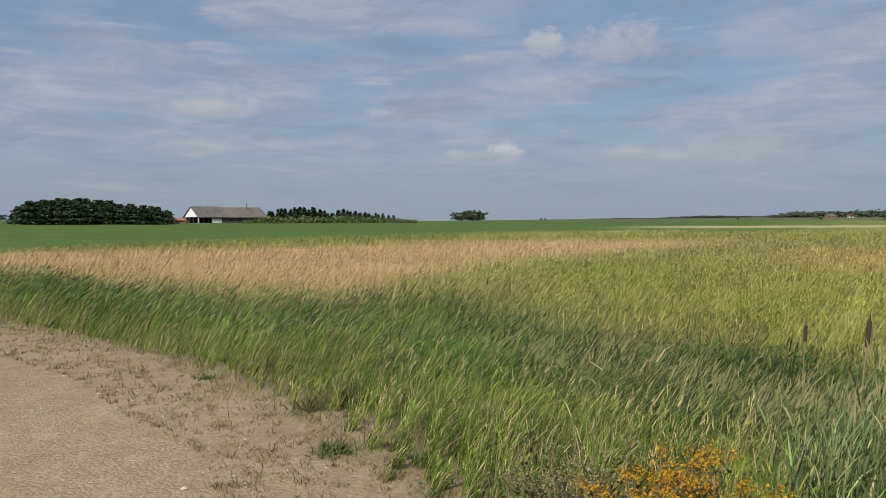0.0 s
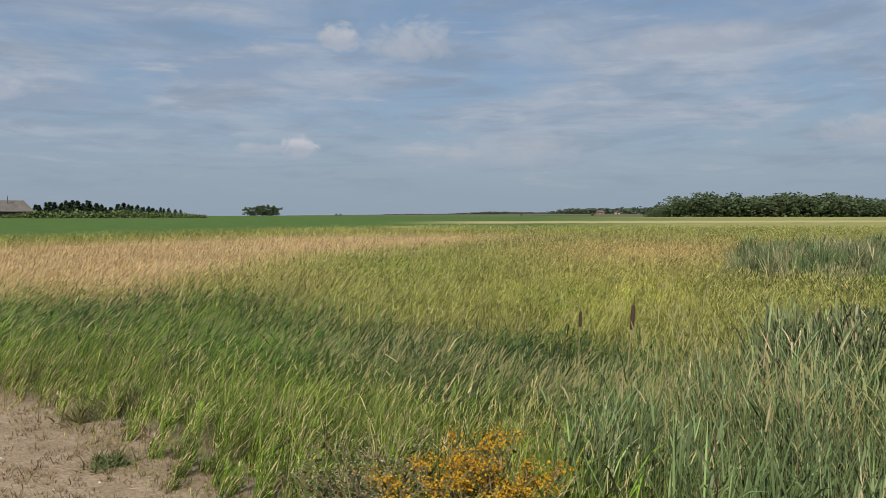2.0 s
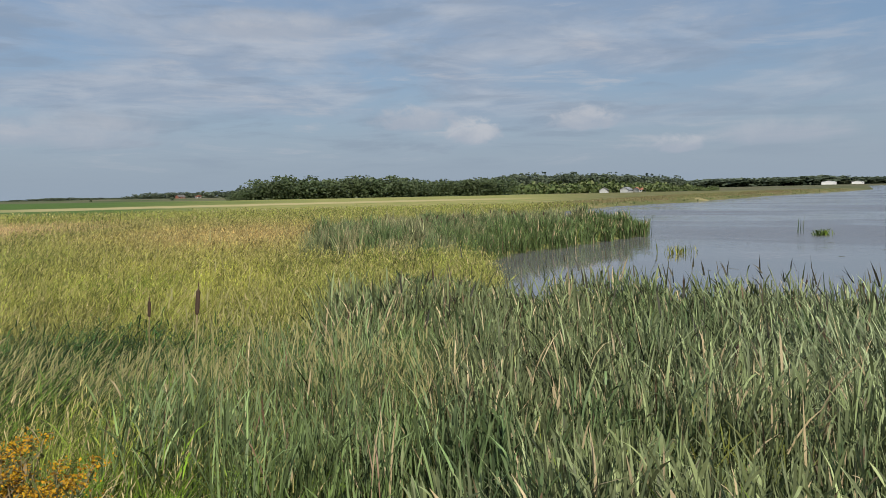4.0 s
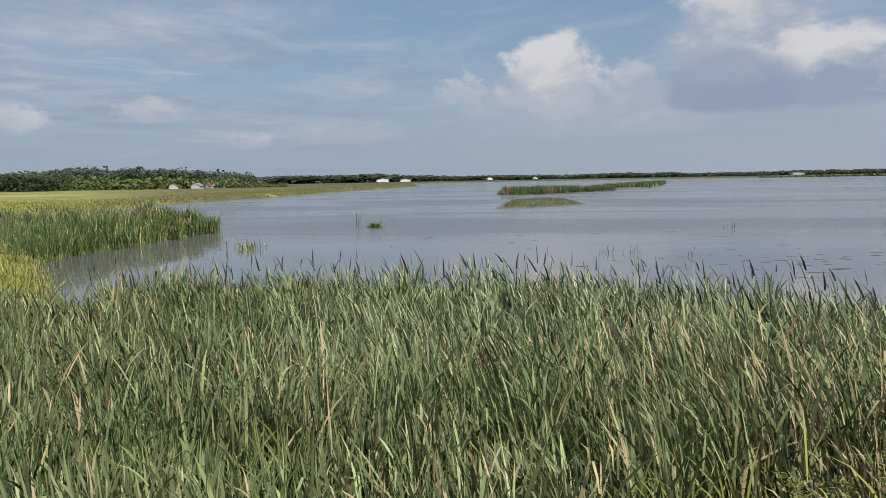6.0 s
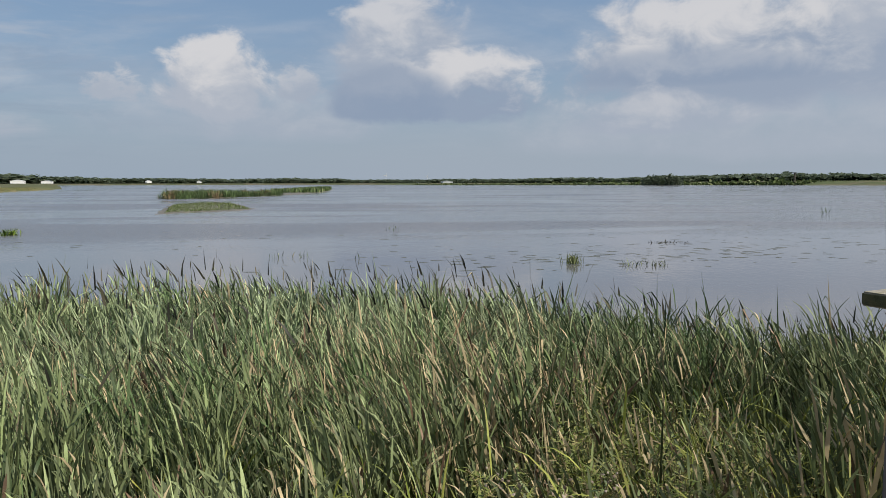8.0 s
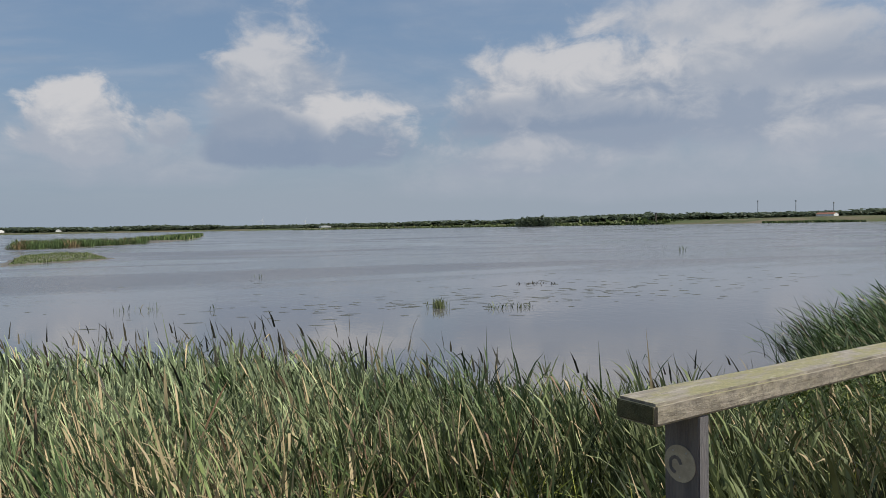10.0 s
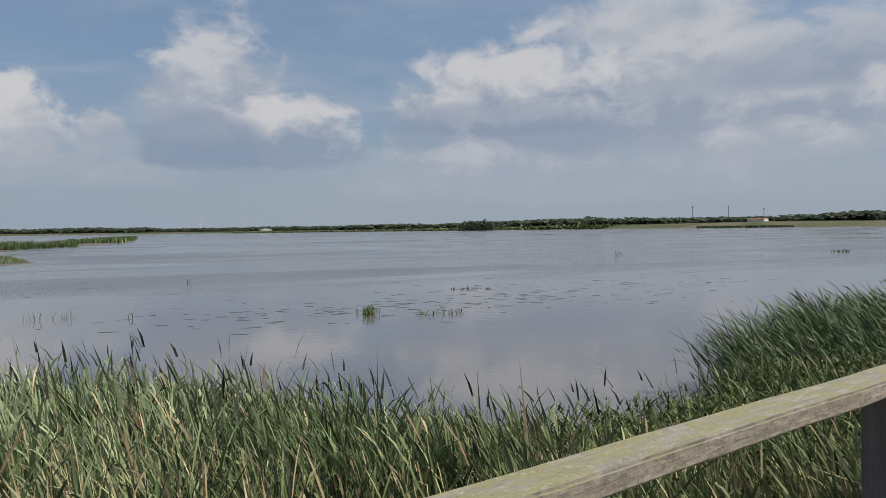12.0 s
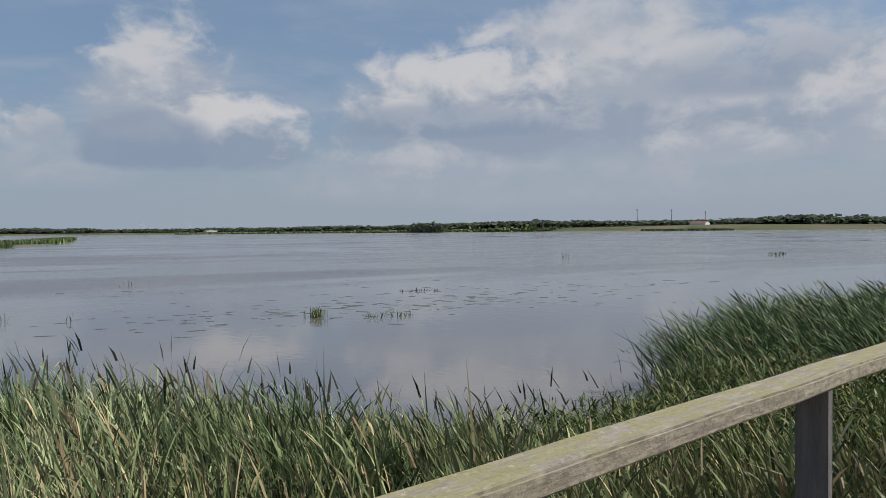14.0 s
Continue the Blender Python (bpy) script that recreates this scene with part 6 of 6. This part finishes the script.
# ---------------------------------------------------------------- cattail heads
def cattail(seed, h):
    g = random.Random(seed)
    ob = thing("cattail", Matrix.Identity(4), "cattail stalk with a dark brown seed head", "cattail", "cattails in the reeds")
    bm = bmesh.new()
    bend = g.uniform(0.03, 0.12)
    prev = None
    for k in range(6):
        z = h * k / 5
        ring = [bm.verts.new((bend * (k / 5) ** 2 * h + 0.005 * math.cos(q * 1.257), 0.005 * math.sin(q * 1.257), z)) for q in range(5)]
        if prev:
            for q in range(5):
                bm.faces.new((prev[q], prev[(q + 1) % 5], ring[(q + 1) % 5], ring[q]))
        prev = ring
    part("stem", bm, M_STEM, ob)
    bm = bmesh.new()
    rings = []
    for k, rr in enumerate((0.004, 0.0105, 0.0115, 0.0118, 0.0115, 0.0105, 0.004, 0.002, 0.001)):
        z = h * 0.88 + (0.13 * (0, 0.06, 0.3, 0.55, 0.8, 0.95, 1)[min(k, 6)] if k < 7 else 0.13 + 0.03 * (k - 6))
        x = bend * (z / h) ** 2 * h
        rings.append([bm.verts.new((x + rr * math.cos(q * 0.785), rr * math.sin(q * 0.785), z)) for q in range(8)])
    for a, b in zip(rings, rings[1:]):
        for q in range(8):
            bm.faces.new((a[q], a[(q + 1) % 8], b[(q + 1) % 8], b[q]))
    part("spike", bm, M_SPIKE, ob, "dark brown seed head")
    return ob


cats = [cattail(s, 1.0) for s in (1, 2, 3)]
spots = [(4.95, 10.45, 0.16), (3.72, 6.9, 0.72), (8.96, 9.78, 0.12), (5.18, 2.4, -0.2), (11.4, 11.0, 0.0)]
xs, ys = scatter([(3.9, 6), (8, 10), (13.5, 12), (14, 4), (13.8, -1), (12, -4.4), (9, -5.5), (6, -4), (4.6, 0)], 84)
spots += [(a, b, rng.uniform(-0.35, 0.1)) for a, b in zip(xs, ys)]
xs, ys = scatter([(26, 28), (40, 33), (50, 34), (48, 40), (30, 40)], 22)
spots += [(a, b, rng.uniform(-0.1, 0.25)) for a, b in zip(xs, ys)]
for num, (a, b, top) in enumerate(spots):
    foot = max(WATER - 0.1, float(ground_z(np.array([a]), np.array([b]))[0]))
    ob = copy_thing(cats[rng.integers(0, 3)], Matrix.Identity(4))
    far = 1.0 if math.hypot(a, b) < 20 else 2.4
    ob.scale = (far * 1.5, far * 1.5, top - foot) if num > 1 else (2.1, 2.1, top - foot)
    ob.location = (a, b, foot)
    ob.rotation_euler = (0, radians(1 + 9 * num), radians(90 - WIND)) if num < 2 else (radians(rng.normal(0, 3)), radians(rng.normal(5, 4)), radians(90 - WIND + rng.normal(0, 50)))
for c in cats:
    discard(c)


# ---------------------------------------------------------------- ragwort and other plants on the bank
M_YELLOW = leafy("ragwort_petal", [(0.0, (0.20, 0.10, 0.012)), (0.5, (0.46, 0.235, 0.010)), (1.0, (0.58, 0.36, 0.02))], glow=0.2)
M_RAGLEAF = leafy("ragwort_leaf", [(0.0, (0.06, 0.085, 0.025)), (0.6, (0.13, 0.13, 0.05)), (1.0, (0.24, 0.16, 0.08))], glow=0.2)
M_SEED = leafy("seed_fluff", [(0.0, (0.20, 0.15, 0.11)), (0.6, (0.34, 0.27, 0.21)), (1.0, (0.45, 0.38, 0.32))], glow=0.25)


def ragwort(seed, heads, mat=None, label="ragwort plant with clustered golden yellow flowers"):
    """A plant of many branching stems; each stem ends in flat clusters of small flowers."""
    g = np.random.default_rng(seed)
    ob = thing("ragwort", Matrix.Identity(4), label, "flower", "ragwort on the bank")
    n = 16
    base = np.stack([g.normal(0, 0.06, n), g.normal(0, 0.06, n), np.zeros(n)], -1)
    tips = np.stack([g.normal(0, 0.19, n), g.normal(0, 0.19, n), g.uniform(0.46, 0.72, n)], -1)
    for a, b in zip(base, tips):
        d_ = Vector(b - a)
        bm = bmesh.new()
        bmesh.ops.create_cone(bm, segments=4, radius1=0.005, radius2=0.0025, depth=d_.length, cap_ends=False,
                              matrix=Matrix.Translation(Vector((a + b) / 2)) @ d_.to_track_quat("Z", "Y").to_matrix().to_4x4())
        part("stem", bm, M_STEM, ob)
    m = 700
    i = g.integers(0, n, m)
    t = g.uniform(0.05, 0.98, m)[:, None]
    c = base[i] * (1 - t) + tips[i] * t + g.normal(0, 0.02, (m, 3))
    arr = blades(c, g.uniform(0.03, 0.085, m), g.uniform(0.010, 0.022, m), g.uniform(0, 360, m), g.uniform(25, 80, m), g.uniform(0, 50, m), g.uniform(0, 180, m), 2)
    part("leaves", mesh_np("leaves", *arr, M_RAGLEAF), M_RAGLEAF, ob)
    mm = mat or M_YELLOW
    for k in range(n):
        v, l, s = [], [], []
        for _ in range(heads):
            o = tips[k] + g.normal(0, 1, 3) * (0.030, 0.030, 0.016)
            r_ = g.uniform(0.0045, 0.0080)
            tilt = Matrix.Rotation(g.normal(0, 0.5), 3, "X") @ Matrix.Rotation(g.normal(0, 0.5), 3, "Y")
            b0 = len(v)
            v.append(tuple(Vector(o) + tilt @ Vector((0, 0, 0.004))))
            for q in range(6):
                a = q * 1.0472
                rr = r_ * (1.0 if q % 2 else 0.75)
                v.append(tuple(Vector(o) + tilt @ Vector((rr * math.cos(a), rr * math.sin(a), 0))))
            for q in range(6):
                l += [b0, b0 + 1 + q, b0 + 1 + (q + 1) % 6]
                s.append(3)
        part("umbel", mesh_np("umbel", np.array(v), np.array(l), np.array(s), mm), mm, ob)["kind"] = "stuff"
    return ob


rags = [ragwort(s, h) for s, h in ((31, 60), (32, 75), (33, 36))]
faded = [ragwort(s, 14, M_SEED, "withered ragwort gone to grey-brown seed") for s in (34, 35)]
for kind, a, b, hh in ((1, 1.02, 2.84, 0.88), (0, 0.92, 2.90, 0.92), (1, 0.86, 2.78, 0.85), (2, 0.72, 2.96, 0.88), (1, 0.97, 2.66, 0.82), (2, 0.90, 3.10, 0.94), (2, 0.66, 2.78, 0.75), (0, 1.06, 3.00, 0.88)):
    z0 = float(ground_z(np.array([a]), np.array([b]))[0])
    ob = copy_thing(rags[kind], pose(a, b, z0 - 0.02, 0, 0, a * 400))
    ob.scale = (hh, hh, (0.74 - z0) / 0.66 * hh)
for a, b, hh in ((0.52, 3.25, 0.9), (0.62, 3.5, 0.95), (0.72, 3.7, 1.0), (0.50, 2.95, 0.7), (3.15, -1.2, 1.1)):
    z0 = float(ground_z(np.array([a]), np.array([b]))[0])
    ob = copy_thing(faded[int(a * 10) % 2], pose(a, b, z0 - 0.02, 0, 0, a * 300))
    ob.scale = (hh, hh, (0.55 - z0) / 0.66 * hh)
for o in rags + faded:
    discard(o)


def mugwort(seed, mat=None, name="mugwort", label="leafy dull green herb with brownish tops on the bank", group="herbs on the bank"):
    """A leafy upright herb with several stems."""
    g = np.random.default_rng(seed)
    ob = thing(name, Matrix.Identity(4), label, "weed", group)
    n = 7
    base = np.stack([g.normal(0, 0.05, n), g.normal(0, 0.05, n), np.zeros(n)], -1)
    tips = np.stack([g.normal(0, 0.16, n), g.normal(0, 0.16, n), g.uniform(0.7, 1.0, n)], -1)
    for a, b in zip(base, tips):
        d_ = Vector(b - a)
        bm = bmesh.new()
        bmesh.ops.create_cone(bm, segments=5, radius1=0.006, radius2=0.002, depth=d_.length, cap_ends=False,
                              matrix=Matrix.Translation(Vector((a + b) / 2)) @ d_.to_track_quat("Z", "Y").to_matrix().to_4x4())
        part("stem", bm, M_STEM, ob)
    m = 900
    i = g.integers(0, n, m)
    t = g.uniform(0.25, 1.0, m)[:, None]
    c = base[i] * (1 - t) + tips[i] * t + g.normal(0, 0.020, (m, 3))
    arr = blades(c, g.uniform(0.018, 0.048, m), g.uniform(0.006, 0.013, m), g.uniform(0, 360, m), g.uniform(20, 85, m), g.uniform(0, 50, m), g.uniform(0, 180, m), 2)
    part("foliage", mesh_np("foliage", *arr, mat or M_HERB), mat or M_HERB, ob)
    return ob


M_HERB = leafy("herb_leaf", [(0.0, (0.09, 0.125, 0.025)), (0.4, (0.19, 0.225, 0.055)), (0.8, (0.29, 0.29, 0.10)), (1.0, (0.36, 0.27, 0.14))], glow=0.14)
herbs = [mugwort(s) for s in (51, 52, 53)]
for k, (a, b, top) in enumerate(((3.35, -1.0, 0.45), (3.55, -1.5, 0.5), (3.75, -2.0, 0.35), (3.3, -1.55, 0.4), (3.95, -1.35, 0.45), (3.15, -0.7, 0.35), (4.15, -2.4, 0.4), (3.6, -0.7, 0.35),
                                 (4.3, -1.9, 0.42), (4.6, -2.2, 0.45), (4.9, -2.6, 0.38), (4.4, -2.7, 0.35), (4.9, -2.1, 0.48), (4.7, -3.1, 0.25), (5.3, -2.9, 0.30), (4.2, -3.0, 0.2), (4.5, -1.6, 0.4), (5.3, -2.4, 0.42), (5.2, -3.5, 0.15), (4.7, -3.5, 0.1),
                                 (10.4, -7.6, -0.9), (10.2, -8.6, -0.95), (10.5, -9.6, -0.85), (11.0, -10.8, -1.0), (11.6, -12.0, -0.9), (9.6, -8.2, -0.8), (9.9, -10.0, -0.8), (10.6, -12.3, -0.9), (12.1, -13.0, -0.9), (9.2, -9.2, -0.7))):
    top -= 0.14 * (a < 6)
    z0 = max(WATER, float(ground_z(np.array([a]), np.array([b]))[0])) - 0.03
    ob = copy_thing(herbs[k % 3], pose(a, b, z0, 0, 0, k * 77))
    ob.scale = (1.35, 1.35, (top - z0)) if a < 6 else (1.8, 1.8, (top - z0))
M_DOCK = leafy("dark_weed_leaf", [(0.0, (0.030, 0.040, 0.018)), (0.6, (0.060, 0.075, 0.030)), (1.0, (0.11, 0.085, 0.045))], glow=0.1)
docks = [mugwort(s, M_DOCK, "dock", "dark green bushy weed standing in the tall grass", "dark weeds in the meadow") for s in (61, 62)]
for k, (a, b, wide_, h) in enumerate(((-6.3, 21.0, 2.6, 1.45), (-5.5, 20.4, 2.2, 1.35), (-3.4, 18.2, 2.0, 1.35), (-2.8, 17.6, 1.6, 1.25), (-8.6, 23.5, 2.2, 1.35), (-1.6, 11.2, 1.3, 1.0), (-0.6, 8.6, 1.2, 0.9), (2.9, 12.0, 1.5, 1.3), (0.9, 10.6, 1.2, 1.15))):
    ob = copy_thing(docks[k % 2], pose(a, b, float(ground_z(np.array([a]), np.array([b]))[0]) - 0.03, 0, 0, 83 * k))
    ob.scale = (wide_, wide_, h)
for o in herbs + docks:
    discard(o)


def weed(px_, py_, n, spread, h, label, mat):
    ob = thing("weed", pose(px_, py_, 0.01), label, "weed", "weeds on the track edge")
    g = np.random.default_rng(int(abs(px_ * 100 + py_ * 37)))
    a = g.uniform(0, 360, n)
    root_ = np.stack([g.normal(0, spread * 0.35, n), g.normal(0, spread * 0.35, n), np.zeros(n)], -1)
    arr = blades(root_, g.uniform(0.4, 1.2, n) * h, g.uniform(0.006, 0.016, n), a, g.uniform(20, 75, n), g.uniform(0, 40, n), g.uniform(0, 180, n), 2)
    part("leaves", mesh_np("leaves", *arr, mat), mat, ob)
    arr = blades(root_[: n // 8], g.uniform(0.9, 1.5, n // 8) * h, np.full(n // 8, 0.005), a[: n // 8], g.uniform(5, 40, n // 8), g.uniform(0, 30, n // 8), g.uniform(0, 180, n // 8), 2)
    part("stems", mesh_np("stems", *arr, M_RAGLEAF), M_RAGLEAF, ob)


weed(-0.78, 5.35, 200, 0.20, 0.15, "low dark green weed on the sandy track edge", M_SCRUB)
weed(-2.49, 7.91, 110, 0.15, 0.11, "low dark green weed on the sandy track edge", M_SCRUB)
weed(-0.05, 4.45, 60, 0.10, 0.10, "small weed by the grass edge", M_SCRUB)
weed(-0.95, 6.9, 160, 0.22, 0.28, "bushy dark weed at the foot of the grass", M_RAGLEAF)
weed(-1.15, 6.55, 130, 0.20, 0.22, "bushy dark weed at the foot of the grass", M_RAGLEAF)
weed(-2.0, 8.4, 120, 0.20, 0.24, "bushy dark weed at the foot of the grass", M_RAGLEAF)

# dry tufts on the sandy shoulder
n = 2600
k = rng.uniform(0, 1, n) ** 0.8
seg = np.array([(-9.0, 14.1), (-5.1, 10.8), (-3.1, 9.1), (-1.7, 7.3), (-0.75, 6.3), (-0.3, 5.2), (0.25, 4.3), (0.8, 2.9)])
cum = np.r_[0, np.cumsum(np.hypot(*np.diff(seg, axis=0).T))]
u = rng.uniform(0, cum[-1], n)
ex, ey = np.interp(u, cum, seg[:, 0]), np.interp(u, cum, seg[:, 1])
off = rng.uniform(0, 1, n) ** 1.5 * 1.35
tx, ty = ex - 0.72 * off, ey - 0.69 * off
rep = rng.integers(5, 13, n)
i = np.repeat(np.arange(n), rep)
m_ = len(i)
root_ = np.stack([tx[i] + rng.normal(0, 0.022, m_), ty[i] + rng.normal(0, 0.022, m_), np.full(m_, 0.012)], -1)
hgt = np.repeat(rng.uniform(0.02, 0.085, n), rep) * rng.uniform(0.5, 1.2, m_)
M_TUFT = leafy("dry_tuft", [(0.0, (0.12, 0.075, 0.04)), (0.4, (0.22, 0.14, 0.075)), (0.75, (0.30, 0.24, 0.11)), (1.0, (0.16, 0.18, 0.06))])
field("dry_tufts", blades(root_, hgt, rng.uniform(0.003, 0.008, m_), rng.uniform(0, 360, m_), rng.uniform(10, 65, m_), rng.uniform(0, 40, m_), rng.uniform(0, 180, m_), 2), M_TUFT, "small dry brown tufts on the sandy track edge", "weeds")

# pebbles on the track
n = 5200
u = rng.uniform(-1, 1, n)
r = 3.2 * (16 / 3.2) ** rng.uniform(0, 1, n)
a = np.radians(rng.uniform(-34, 12, n))
px_, py_ = r * np.sin(a), r * np.cos(a)
k = bank_distance(px_, py_) < 0.1
px_, py_ = px_[k], py_[k]
n = len(px_)
oct_ = np.array([(1, 0, 0), (0.3, 0.9, 0.1), (-0.8, 0.4, 0), (-0.6, -0.7, 0.1), (0.4, -0.85, 0), (0.05, 0.05, 0.7)])
sz = rng.gamma(2.0, 0.0022, n) + 0.002
th = rng.uniform(0, 6.283, n)
c, s = np.cos(th), np.sin(th)
v = np.empty((n, 6, 3))
v[:, :, 0] = px_[:, None] + sz[:, None] * (c[:, None] * oct_[:, 0] - s[:, None] * oct_[:, 1])
v[:, :, 1] = py_[:, None] + sz[:, None] * (s[:, None] * oct_[:, 0] + c[:, None] * oct_[:, 1])
v[:, :, 2] = 0.016 + sz[:, None] * oct_[:, 2]
fan = np.array([(q, (q + 1) % 5, 5) for q in range(5)]).ravel()
mp_, nn, bs = material("pebble")
g_ = nn.add("ShaderNodeNewGeometry")
nn.put(bs.inputs["Base Color"], nn.ramp(g_.outputs["Random Per Island"], [(0, (0.16, 0.13, 0.11)), (0.5, (0.34, 0.27, 0.21)), (1, (0.56, 0.50, 0.44))]))
bs.inputs["Roughness"].default_value = 0.85
field("pebbles", (v.reshape(-1, 3), ((np.arange(n) * 6)[:, None] + fan[None]).ravel(), np.full(5 * n, 3)), mp_, "scattered small pebbles on the gravel track", "stones")
